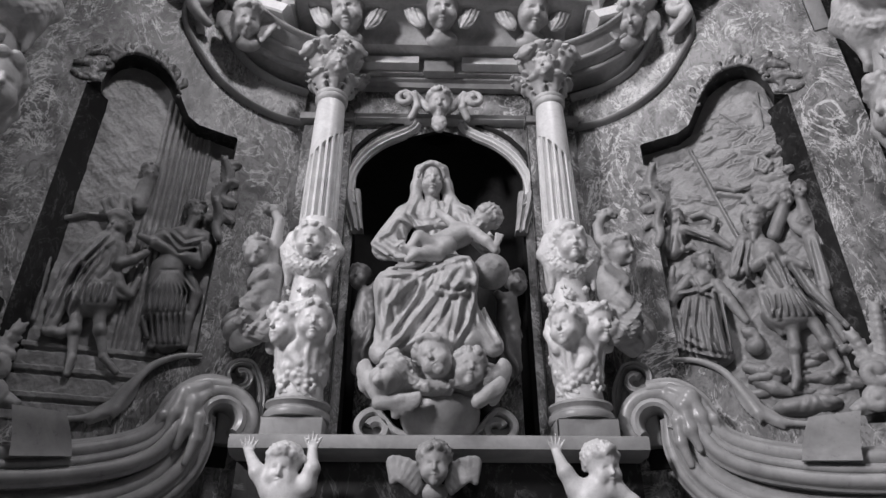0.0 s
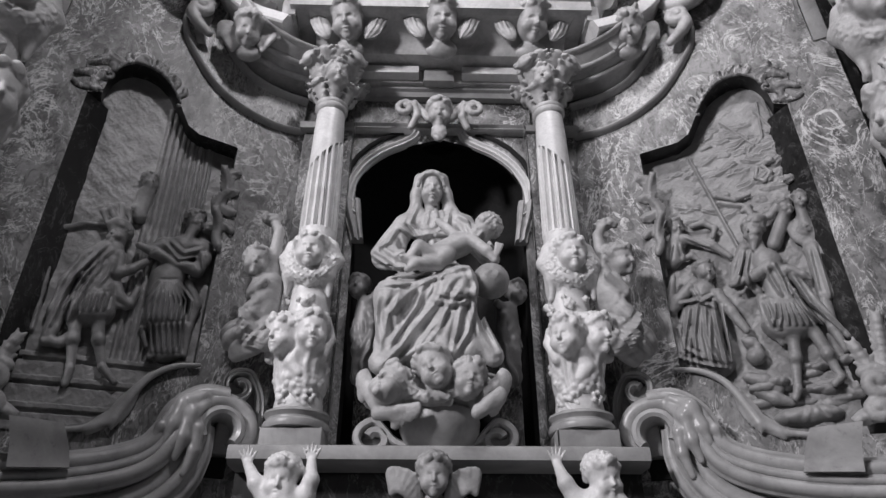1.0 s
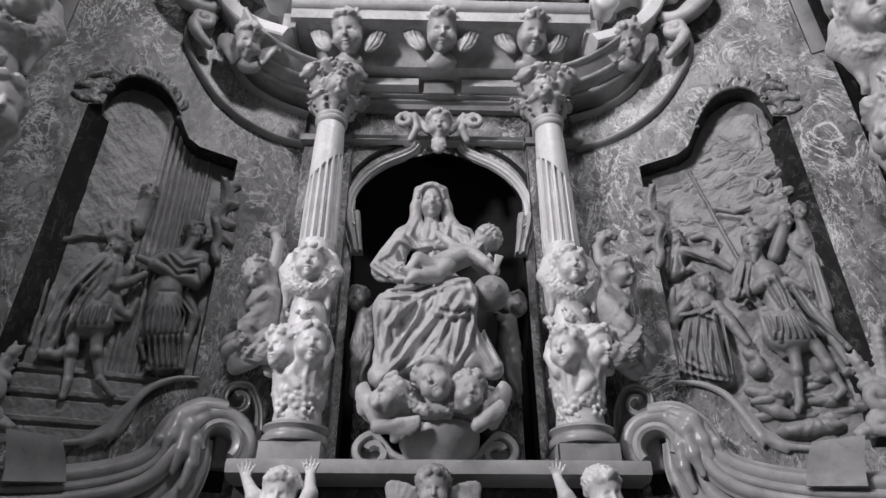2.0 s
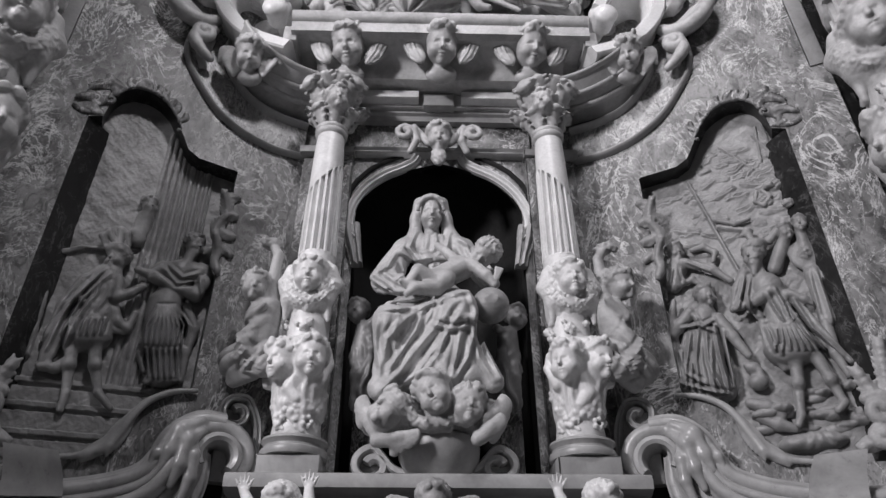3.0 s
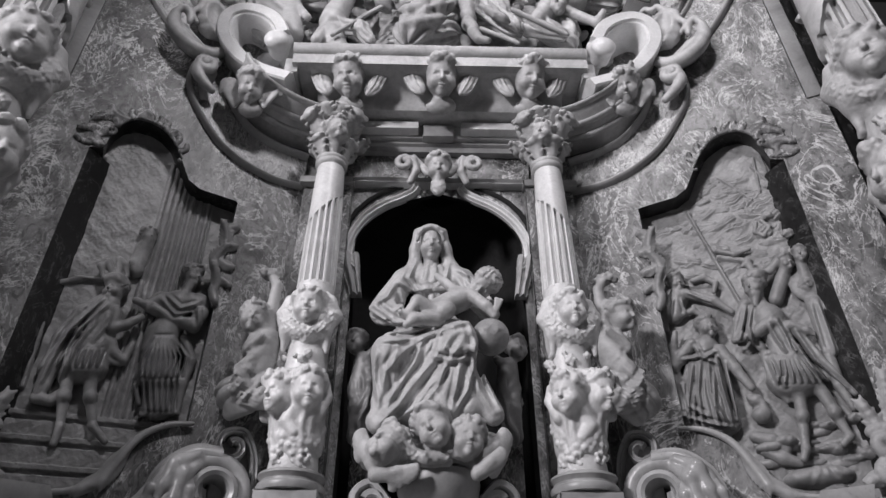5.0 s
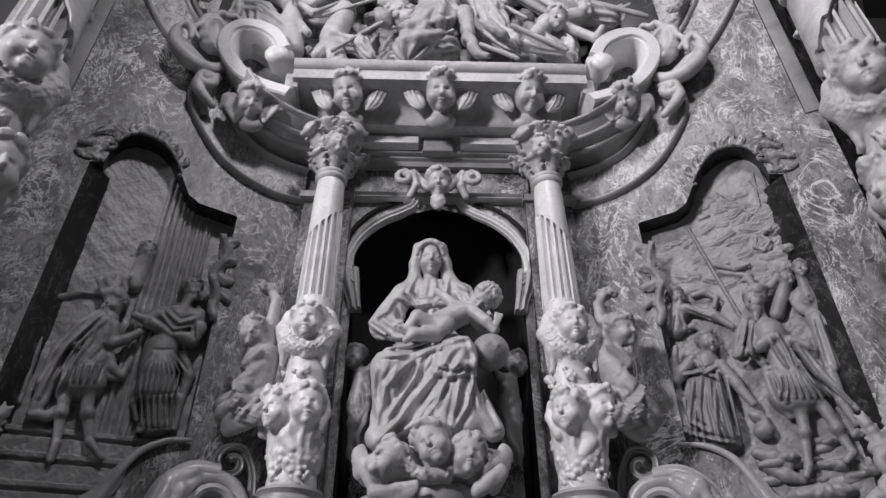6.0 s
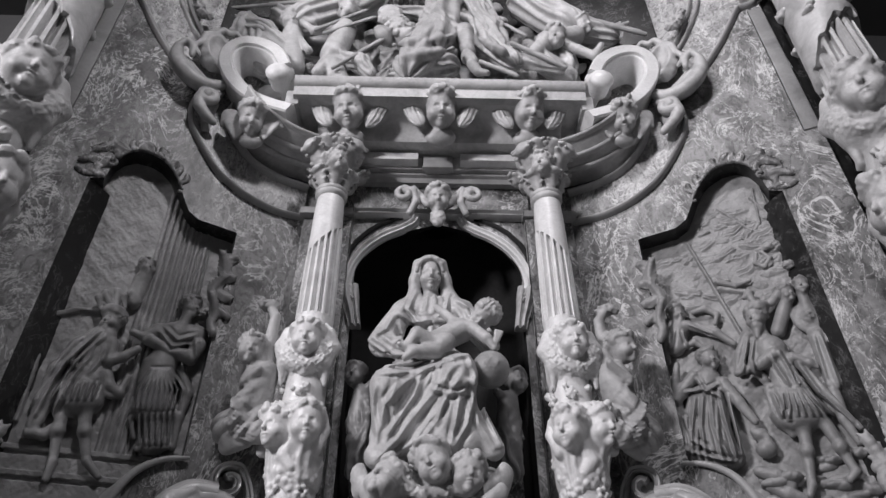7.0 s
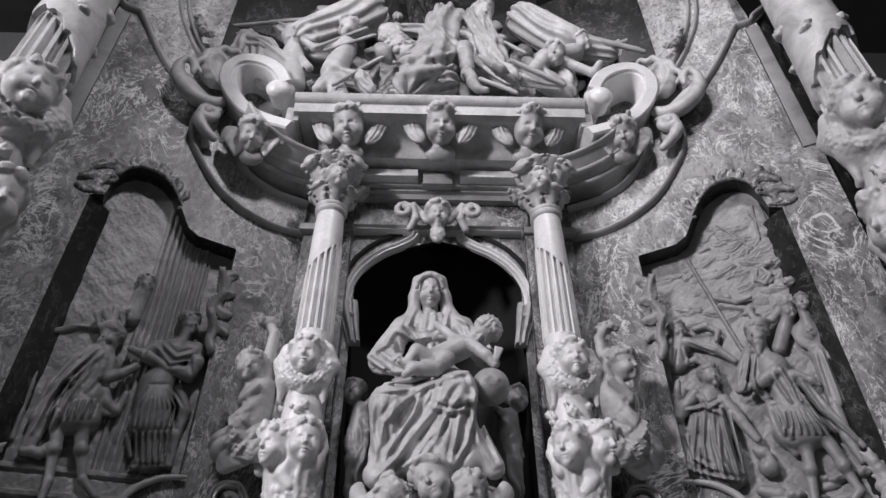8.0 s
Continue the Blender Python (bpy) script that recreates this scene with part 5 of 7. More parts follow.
    cut_figure(c, -1, t)
    return t


def kneeling_relief():
    r = Relief(1)
    # clouds and rays
    rnd = random.Random(8)
    for i in range(75):
        u, v = rnd.uniform(0.95, 2.15), rnd.uniform(5.3, 6.6)
        q = rnd.uniform(0.02, 0.09)
        a = rnd.uniform(-0.5, 0.5)
        r.limb((u - q, v - q * a), (u + q, v + q * a), rnd.uniform(0.03, 0.08), rnd.uniform(0.02, 0.06), rnd.uniform(0.010, 0.026), 0.006, 2)
    r.line([(2.022, 6.788), (1.977, 6.315)], 0.012, 0.03)
    r.line([(1.97, 6.682), (2.108, 6.349)], 0.012, 0.03)
    r.line([(2.096, 6.803), (2.113, 6.372)], 0.012, 0.03)
    r.line([(1.608, 6.645), (1.873, 6.231)], 0.012, 0.03)
    r.ball((1.878, 5.814), 0.10, 0.05, bumps=0.008)
    r.ball((2.024, 5.978), 0.08, 0.05, bumps=0.008)
    r.limb((1.659, 5.481), (1.391, 5.604), 0.035, 0.03, 0.05)
    # spear
    r.limb((1.205, 6.243), (1.463, 5.036), 0.016, 0.016, 0.05)
    # ground
    r.figure()
    for i in range(26):
        u, v = rnd.uniform(1.2, 2.2), rnd.uniform(3.1, 3.75)
        r.ball((u, v), rnd.uniform(0.06, 0.14), rnd.uniform(0.02, 0.06), rnd.uniform(0.03, 0.07))
    r.ball((1.372, 3.563), 0.13, 0.10, 0.05)
    r.ball((1.496, 3.598), 0.10, 0.11, 0.05)
    r.ball((1.67, 3.284), 0.28, 0.10, 0.09)
    t = r.build("relief_panel", "grey marble relief of a kneeling woman and soldiers")
    # kneeling woman, bearded soldier, man stretching an arm, companions, small things on the ground
    c = Carving(0.0085)
    carve_head(c, (1.099, -0.100, 4.786), 0.25, (6, 0, 25), seed=64, k=0.01)
    c.limb((1.075, -0.080, 4.706), (1.04, -0.060, 4.596), 0.055, 0.055, 0.03)
    c.limb((1.04, -0.060, 4.596), (0.991, -0.060, 4.38), 0.125, 0.12, 0.03)
    c.limb((1.001, -0.050, 4.406), (0.895, -0.050, 3.891), 0.14, 0.21, 0.03, flat=1.35)
    c.limb((0.741, -0.060, 3.91), (1.092, -0.060, 3.825), 0.1, 0.09, 0.03)
    c.line([(0.923, -0.120, 4.624), (0.804, -0.120, 4.51), (0.724, -0.120, 4.427)], [0.065, 0.06, 0.05], 0.02)
    c.line([(0.724, -0.130, 4.423), (0.75, -0.130, 4.622), (0.796, -0.130, 4.784)], [0.045, 0.04, 0.025], 0.02)
    c.line([(1.165, -0.110, 4.518), (1.253, -0.110, 4.311), (1.346, -0.110, 4.105)], [0.065, 0.055, 0.035], 0.02)
    c.line([(0.718, -0.080, 4.421), (0.708, -0.080, 4.254), (0.734, -0.080, 4.132)], [0.05, 0.05, 0.03], 0.02)
    c.crease([(1.113, -0.140, 4.455), (1.102, -0.140, 4.163), (1.115, -0.140, 3.816)], 0.028, 0.013)
    c.crease([(1.033, -0.140, 4.422), (0.992, -0.140, 4.124), (0.996, -0.140, 3.812)], 0.028, 0.013)
    c.crease([(0.96, -0.140, 4.423), (0.883, -0.140, 4.143), (0.861, -0.140, 3.832)], 0.028, 0.013)
    c.crease([(0.884, -0.140, 4.413), (0.792, -0.140, 4.1), (0.743, -0.140, 3.849)], 0.028, 0.013)
    c.crease([(1.179, -0.140, 4.382), (1.177, -0.140, 4.093), (1.164, -0.140, 3.82)], 0.028, 0.013)
    c.crease([(0.822, -0.140, 4.48), (0.984, -0.140, 4.492), (1.118, -0.140, 4.382)], 0.028, 0.013)
    c.crease([(0.757, -0.140, 4.222), (0.774, -0.140, 4.035), (0.927, -0.140, 3.91)], 0.028, 0.013)
    c.crease([(0.7, -0.140, 3.945), (0.87, -0.140, 3.875), (1.094, -0.140, 3.766)], 0.028, 0.013)
    c.crease([(0.952, -0.140, 4.596), (0.989, -0.140, 4.466), (1.112, -0.140, 4.503)], 0.028, 0.013)
    c.crease([(1.047, -0.140, 4.289), (1.008, -0.140, 4.009), (1.063, -0.140, 3.802)], 0.028, 0.013)
    c.crease([(0.864, -0.140, 4.204), (0.81, -0.140, 3.984), (0.803, -0.140, 3.841)], 0.028, 0.013)
    cut_figure(c, 1, t)
    c = Carving(0.0085)
    carve_head(c, (1.628, -0.110, 5.129), 0.26, (4, 0, -30), seed=65, k=0.01)
    c.limb((1.614, -0.080, 5.03), (1.651, -0.060, 4.839), 0.07, 0.07, 0.03)
    c.ball((1.665, -0.110, 5.24), (0.115, 0.11, 0.07), 0.03)
    c.line([(1.65, -0.110, 5.312), (1.633, -0.110, 5.42), (1.581, -0.110, 5.385)], [0.035, 0.04, 0.025], 0.02)
    c.line([(1.719, -0.100, 5.266), (1.811, -0.100, 5.276), (1.894, -0.100, 5.357), (1.912, -0.100, 5.304)], [0.03, 0.04, 0.04, 0.02], 0.02)
    c.line([(1.614, -0.150, 5.018), (1.583, -0.150, 4.909)], [0.05, 0.025], 0.02)
    c.limb((1.661, -0.060, 4.798), (1.727, -0.060, 4.384), 0.14, 0.12, 0.03)
    c.ball((1.706, -0.090, 4.773), 0.1, 0.03)
    c.limb((1.724, -0.060, 4.373), (1.725, -0.060, 4.155), 0.13, 0.2, 0.03, flat=1.25)
    c.line([(1.677, -0.170, 4.69), (1.54, -0.170, 4.621), (1.314, -0.170, 4.565)], [0.065, 0.055, 0.035], 0.02)
    c.line([(1.506, -0.060, 4.975), (1.413, -0.060, 4.802), (1.343, -0.060, 4.629)], [0.07, 0.065, 0.04], 0.02)
    c.line([(1.55, -0.070, 4.894), (1.469, -0.070, 4.66), (1.532, -0.070, 4.495)], [0.06, 0.06, 0.04], 0.02)
    c.line([(1.548, -0.060, 4.418), (1.556, -0.060, 4.173), (1.615, -0.060, 3.952)], [0.05, 0.05, 0.03], 0.02)
    c.line([(1.842, -0.080, 4.638), (1.949, -0.080, 4.321), (2.147, -0.080, 3.927)], [0.05, 0.055, 0.025], 0.02)
    c.line([(1.821, -0.120, 4.653), (1.944, -0.120, 4.567), (1.992, -0.120, 4.515)], [0.05, 0.04, 0.015], 0.02)
    c.limb((1.732, -0.090, 4.075), (1.684, -0.090, 3.791), 0.062, 0.05, 0.03)
    c.limb((1.685, -0.080, 3.794), (1.635, -0.080, 3.504), 0.05, 0.034, 0.03)
    c.limb((1.633, -0.100, 3.498), (1.595, -0.100, 3.423), 0.036, 0.03, 0.03)
    c.ball((1.682, -0.110, 3.784), 0.052, 0.03)
    c.limb((1.88, -0.090, 4.071), (1.944, -0.090, 3.783), 0.062, 0.05, 0.03)
    c.limb((1.946, -0.080, 3.786), (1.991, -0.080, 3.566), 0.05, 0.034, 0.03)
    c.limb((1.988, -0.100, 3.56), (1.926, -0.100, 3.509), 0.036, 0.03, 0.03)
    c.ball((1.941, -0.110, 3.776), 0.052, 0.03)
    c.line([(1.7, -0.180, 4.394), (1.766, -0.180, 4.352), (1.836, -0.180, 4.402)], [0.022], 0.02)
    c.line([(1.674, -0.180, 4.329), (1.736, -0.180, 4.272), (1.825, -0.180, 4.323)], [0.02], 0.02)
    c.crease([(1.641, -0.160, 4.333), (1.573, -0.160, 4.119)], 0.02, 0.011)
    c.crease([(1.673, -0.160, 4.327), (1.632, -0.160, 4.108)], 0.02, 0.011)
    c.crease([(1.706, -0.160, 4.321), (1.691, -0.160, 4.098)], 0.02, 0.011)
    c.crease([(1.737, -0.160, 4.315), (1.749, -0.160, 4.088)], 0.02, 0.011)
    c.crease([(1.769, -0.160, 4.309), (1.806, -0.160, 4.078)], 0.02, 0.011)
    c.crease([(1.801, -0.160, 4.303), (1.863, -0.160, 4.068)], 0.02, 0.011)
    c.crease([(1.832, -0.160, 4.297), (1.92, -0.160, 4.058)], 0.02, 0.011)
    c.crease([(1.493, -0.140, 4.903), (1.421, -0.140, 4.729), (1.353, -0.140, 4.589)], 0.026, 0.013)
    c.crease([(1.542, -0.140, 4.892), (1.464, -0.140, 4.689), (1.461, -0.140, 4.507)], 0.026, 0.013)
    c.crease([(1.85, -0.140, 4.577), (1.933, -0.140, 4.269), (2.097, -0.140, 3.966)], 0.026, 0.013)
    c.crease([(1.789, -0.140, 4.53), (1.874, -0.140, 4.224), (2.026, -0.140, 3.951)], 0.026, 0.013)
    c.crease([(1.637, -0.140, 4.714), (1.674, -0.140, 4.523), (1.706, -0.140, 4.399)], 0.026, 0.013)
    c.crease([(1.716, -0.140, 4.727), (1.756, -0.140, 4.536), (1.76, -0.140, 4.418)], 0.026, 0.013)
    c.crease([(1.56, -0.140, 4.34), (1.57, -0.140, 4.11)], 0.026, 0.013)
    c.crease([(1.601, -0.140, 4.349), (1.618, -0.140, 4.074)], 0.026, 0.013)
    cut_figure(c, 1, t)
    c = Carving(0.0085)
    carve_head(c, (0.908, -0.070, 5.37), 0.22, (6, 0, 30), seed=66, k=0.01)
    c.limb((0.899, -0.080, 5.283), (0.895, -0.060, 5.184), 0.05, 0.05, 0.03)
    c.limb((0.903, -0.040, 5.207), (0.82, -0.040, 5.008), 0.1, 0.09, 0.03)
    c.line([(0.979, -0.090, 5.216), (1.229, -0.090, 5.076), (1.366, -0.090, 4.913)], [0.05, 0.045, 0.03], 0.02)
    c.line([(1.078, -0.060, 5.362), (1.194, -0.060, 5.375), (1.292, -0.060, 5.281), (1.249, -0.060, 5.182)], [0.03, 0.035, 0.03, 0.02], 0.02)
    c.line([(0.762, -0.060, 5.215), (0.705, -0.060, 4.989), (0.716, -0.060, 4.854)], [0.05, 0.045, 0.03], 0.02)
    c.line([(0.864, -0.060, 4.988), (1.011, -0.060, 5.022), (1.088, -0.060, 4.938)], [0.035, 0.035, 0.02], 0.02)
    c.crease([(0.847, -0.100, 5.174), (0.789, -0.100, 4.984)], 0.018, 0.011)
    c.crease([(0.928, -0.100, 5.154), (0.936, -0.100, 4.985)], 0.018, 0.011)
    c.crease([(0.998, -0.100, 5.22), (1.188, -0.100, 5.06)], 0.018, 0.011)
    cut_figure(c, 1, t)
    c = Carving(0.0085)
    carve_head(c, (2.123, -0.080, 5.396), 0.2, (4, 0, -10), seed=67, k=0.01)
    c.limb((2.101, -0.080, 5.314), (2.101, -0.060, 5.126), 0.05, 0.05, 0.03)
    carve_head(c, (1.964, -0.080, 5.343), 0.2, (4, 0, 30), seed=68, k=0.01)
    c.limb((1.944, -0.080, 5.267), (1.905, -0.060, 5.195), 0.05, 0.05, 0.03)
    c.ball((2.085, -0.050, 5.064), (0.15, 0.05, 0.17), 0.03)
    c.ball((2.083, -0.060, 5.058), (0.06, 0.08, 0.07), 0.03, curl=0.015, curls=60)
    c.limb((2.098, -0.030, 4.854), (2.097, -0.030, 4.372), 0.09, 0.08, 0.03)
    c.limb((1.924, -0.040, 5.249), (1.789, -0.040, 4.984), 0.065, 0.07, 0.03)
    c.ball((2.089, -0.060, 5.686), (0.06, 0.05, 0.05), 0.03, curl=0.012, curls=60)
    c.line([(2.06, -0.050, 4.342), (2.055, -0.050, 4.035), (2.102, -0.050, 3.814)], [0.05, 0.05, 0.03], 0.02)
    c.crease([(2.117, -0.100, 4.844), (2.109, -0.100, 4.31)], 0.02, 0.013)
    c.crease([(2.049, -0.100, 4.828), (2.028, -0.100, 4.354)], 0.02, 0.013)
    c.crease([(2.163, -0.100, 4.833), (2.192, -0.100, 4.437)], 0.02, 0.013)
    cut_figure(c, 1, t)
    c = Carving(0.0085)
    c.ball((1.356, -0.070, 3.99), (0.07, 0.07, 0.06), 0.03)
    c.ball((1.372, -0.070, 3.856), (0.09, 0.08, 0.08), 0.03)
    c.line([(1.306, -0.100, 4.02), (1.401, -0.100, 3.949), (1.408, -0.100, 3.883)], [0.03], 0.02)
    c.line([(1.262, -0.050, 3.676), (1.389, -0.050, 3.617), (1.484, -0.050, 3.532)], [0.05, 0.07, 0.05], 0.02)
    c.line([(1.322, -0.040, 3.536), (1.442, -0.040, 3.46), (1.566, -0.040, 3.41)], [0.05, 0.06, 0.04], 0.02)
    c.ball((1.966, -0.040, 5.973), (0.06, 0.04, 0.05), 0.03, curl=0.01, curls=60)
    c.line([(1.888, -0.030, 5.928), (1.948, -0.030, 5.835), (1.87, -0.030, 5.74), (1.797, -0.030, 5.806), (1.834, -0.030, 5.914)], [0.022], 0.02)
    c.line([(1.385, -0.040, 5.673), (1.545, -0.040, 5.579), (1.691, -0.040, 5.611)], [0.03, 0.03, 0.02], 0.02)
    cut_figure(c, 1, t)
    return t


soldier_relief()
kneeling_relief()


# ---- carved ornament on the walls ----
def on_wall(place):
    return lambda x, y, z: tuple(place(x, z, -y))


def carve_leaf(c, base, tip, width, lift=0.06, lobes=8, r=0.021, bend=0.0):
    """Acanthus leaf on a wall (across, out is negative y, up): a rib with lobes, the tip curling outwards."""
    a, b = Vector((base[0], 0, base[1])), Vector((tip[0], 0, tip[1]))
    lift = lift * 0.4
    d = b - a
    n = Vector((-d.z, 0, d.x))
    pts = []
    for i in range(lobes + 1):
        t = i / lobes
        pts.append(a + d * t + n * bend * math.sin(math.pi * t) + Vector((0, -lift * (0.3 + t * t), 0)))
    c.line([tuple(p) for p in pts], [r * 1.3, r * 1.2, r], 0.03)
    nn = n.normalized()
    for i, p in enumerate(pts[1:], 1):
        t = i / lobes
        q = width * math.sin(math.pi * min(0.85, t * 0.75 + 0.15))
        for g in (-1, 1):
            e = p + nn * g * q + d * 0.10 + Vector((0, 0.25 * lift, 0))
            c.limb(tuple(p - d * 0.10), tuple(e), r * 1.2, r * 0.6, 0.03)


def ornament(name, side, pieces, material, label, category="ornament", group="", out=0.0, cell=0.011):
    c = Carving(cell)
    for piece in pieces:
        piece(c)
    place = wing(side)
    ob = c.skin(name, material, place=lambda x, y, z: tuple(place(x, z, out - y)), flip=side < 0)
    return tagged(ob, label, category, group)


def leaf(base, tip, width, **kw):
    return lambda c: carve_leaf(c, base, tip, width, **kw)


def curl(centre, r0, turns, start, hand, r=0.03, out=-0.05):
    def go(c):
        pts = []
        n = int(14 * turns)
        for i in range(n + 1):
            a = start + hand * 2 * math.pi * turns * i / n
            q = r0 * (1 - 0.72 * i / n)
            pts.append((centre[0] + q * math.cos(a), out - 0.03 * i / n, centre[1] + q * math.sin(a)))
        c.line(pts, [r], 0.012)
    return go


def rope(points, r, out=-0.04, k=0.015, flat=1.0):
    def go(c):
        p = glide([(a[0], out, a[1]) for a in points], 5)
        n = len(p)
        for i in range(n - 1):
            w = r * (0.65 + 0.5 * math.sin(math.pi * (i + 1) / n))
            c.limb(tuple(p[i]), tuple(p[i + 1]), w / max(1, flat * 0.7), w / max(1, flat * 0.7), k, flat=flat)
            if flat > 1 and i % 3 == 1:
                d = (p[i + 1] - p[i]).normalized()
                for g in (-1, 1):
                    e = p[i] + Vector((-d.z, 0, d.x)) * g * r * 1.25 + d * r * 0.8 + Vector((0, 0.02, 0))
                    c.limb(tuple(p[i]), tuple(e), r * 0.42, r * 0.30, 0.02)
    return go


def knob(at, r, out=-0.05, bump=0.012):
    return lambda c: c.ball((at[0], out, at[1]), r, 0.02, curl=bump, curls=60)


for sgn in (-1, 1):
    # crest of leaves over the recess
    rnd = random.Random(17)
    edge = [(u, recess_top(u) + 0.025) for u in np.linspace(1.38, 2.10, 9)]
    crest = [rope(edge, 0.016, out=-0.005), rope([(2.10, 6.95), (2.20, 6.72), (2.29, 6.58)], 0.018, out=-0.005)]
    for i in range(15):
        u = 1.42 + 0.86 * i / 14
        v = recess_top(min(u, 2.25)) + 0.03
        a = 1.9 - 1.5 * i / 14 + rnd.uniform(-0.4, 0.4)
        n = rnd.uniform(0.08, 0.15)
        crest.append(leaf((u, v), (u + n * math.cos(a), v + n * math.sin(a)), 0.026, lift=0.02, r=0.0072, bend=rnd.uniform(-0.25, 0.25)))
    crest += [curl((2.12, 6.78), 0.055, 1.1, 0.5, -1, 0.015, out=-0.02), knob((1.40, 6.66), 0.020, -0.012), leaf((2.06, 6.98), (2.34, 6.88), 0.07, lift=0.05, r=0.011, bend=0.2), leaf((2.16, 6.72), (2.42, 6.70), 0.06, lift=0.05, r=0.011, bend=0.25), leaf((2.06, 7.02), (2.22, 7.12), 0.05, lift=0.05, r=0.010, bend=-0.2)]
    ornament("crest_ornament", sgn, crest, VEINED, "carved leaf crest over the recess edge", "ornament", "crests over the recesses", cell=0.007)
    # leafy inner edge of the recess
    ornament("leaf_drop", sgn, [
        leaf((0.74, 5.66), (0.80, 5.98), 0.075, lift=0.14, r=0.013, bend=0.10), leaf((0.76, 5.90), (0.64, 5.98), 0.06, lift=0.06, r=0.011, bend=-0.10),
        leaf((0.76, 5.74), (0.62, 5.72), 0.06, lift=0.06, r=0.011, bend=0.10), leaf((0.80, 5.40), (0.72, 5.70), 0.075, lift=0.14, r=0.013, bend=-0.10),
        leaf((0.74, 5.52), (0.61, 5.46), 0.06, lift=0.06, r=0.011, bend=0.10), leaf((0.74, 5.14), (0.80, 5.44), 0.055, lift=0.14, r=0.013, bend=0.10),
        leaf((0.75, 5.32), (0.60, 5.24), 0.045, lift=0.06, r=0.011, bend=-0.10), leaf((0.76, 5.18), (0.70, 5.02), 0.035, lift=0.06, r=0.015),
    ], RELIEF, "carved leaf scrolls along the recess edge", "ornament", "leaf drops on the recesses")
    # raised lower edge with a leaf
    ornament("recess_sill", sgn, [
        rope([(0.66, 3.77), (0.85, 3.73), (1.02, 3.63), (1.12, 3.50), (1.20, 3.33), (1.29, 3.19), (1.45, 3.10), (1.65, 3.06)], 0.028),
        leaf((1.14, 3.48), (1.27, 3.16), 0.07, lift=0.10), leaf((1.22, 3.28), (1.42, 3.09), 0.05, lift=0.07),
    ], MOULD, "curved marble sill with a carved leaf under the recess", "sill", "sills under the recesses")
    # outer lower leaf scroll
    ornament("corner_scroll", sgn, [
        curl((2.20, 3.42), 0.13, 1.3, 2.2, -1, 0.05), leaf((2.28, 3.30), (2.12, 3.78), 0.08, lift=0.12), leaf((2.30, 3.5), (2.36, 4.0), 0.07, lift=0.12),
        leaf((2.20, 3.22), (1.98, 3.14), 0.06, lift=0.10), curl((2.16, 3.20), 0.09, 1.2, 0.6, 1, 0.045),
    ], DUSKY, "dark carved leaf scroll at the foot of the recess", "ornament", "scrolls at the recess corners")

    # great lower cornice with its volute
    t = thing("scroll_cornice", "polished grey marble cornice ending in a great volute", "cornice", "scroll cornices under the recesses")
    place = wing(sgn)
    rolls = (
        (0.060, 0.40, ((0.40, 3.43), (0.62, 3.42), (0.80, 3.27), (0.885, 3.06), (1.03, 2.91), (1.41, 2.78), (2.0, 2.70), (2.95, 2.68))),
        (0.030, 0.42, ((0.80, 3.16), (0.84, 3.00), (0.99, 2.83), (1.38, 2.69), (1.95, 2.61), (2.95, 2.59))),
        (0.052, 0.45, ((0.70, 3.28), (0.80, 2.95), (0.98, 2.745), (1.36, 2.61), (1.94, 2.525), (2.95, 2.50))),
        (0.075, 0.36, ((0.64, 3.25), (0.70, 2.95), (0.84, 2.68), (1.14, 2.49), (1.6, 2.38), (2.3, 2.33), (2.95, 2.31))),
        (0.050, 0.40, ((0.58, 3.22), (0.59, 2.95), (0.70, 2.68), (0.92, 2.48), (1.3, 2.33), (1.9, 2.25), (2.95, 2.21))),
        (0.045, 0.34, ((0.53, 3.16), (0.52, 2.92), (0.60, 2.66), (0.80, 2.44), (1.2, 2.25), (2.0, 2.14))),
    )
    for r, out, pts in rolls:
        pr = [(-1.5 * r, -0.02)] + [(-1.5 * r, out - 1.4 * r), (-1.12 * r, out - 1.15 * r)] + [(-r * math.cos(math.pi * j / 8), out - r + r * math.sin(math.pi * j / 8)) for j in range(9)] + [(1.12 * r, out - 1.15 * r), (1.5 * r, out - 1.4 * r), (1.5 * r, -0.02)]
        part("roll", sweep(bmesh.new(), place, [(q.x, q.y) for q in glide([(*a, 0) for a in pts], 7)], pr), POLISHED, t)
    bm = bmesh.new()
    box(bm, place, 0.9, 2.95, 0.0, 2.5, -0.02, 0.2, 0.01)
    part("base", bm, VEINED_DARK, t, "dark veined marble base")
    # volute: a deep trumpet mouth under a rounded hood
    ring = [(0.425 - 0.155 * math.cos(a), 3.13 + 0.155 * math.sin(a)) for a in np.linspace(-0.75, math.pi + 0.55, 40)]
    part("volute", sweep(bmesh.new(), place, ring, [(0.06, 0.0), (0.055, 0.36), (0.035, 0.42), (0.0, 0.44), (-0.03, 0.42), (-0.045, 0.37), (-0.05, 0.0)]), POLISHED, t)
    # block coloured black in place of the shade deep in the volute
    part("hollow", box(bmesh.new(), place, 0.29, 0.56, 2.80, 3.27, 0.0, 0.05, 0.004), UNLIT_BLACK, t, "black block for the unlit bottom of the volute")
    c = Carving(0.010)
    arc = [(0.425 + 0.245 * math.cos(a), -0.33, 3.155 + 0.235 * math.sin(a)) for a in np.linspace(-0.75, 3.9, 22)]
    c.line(arc, [0.062], 0.02)
    c.line([(q[0], -0.20, q[2]) for q in arc], [0.07], 0.05)
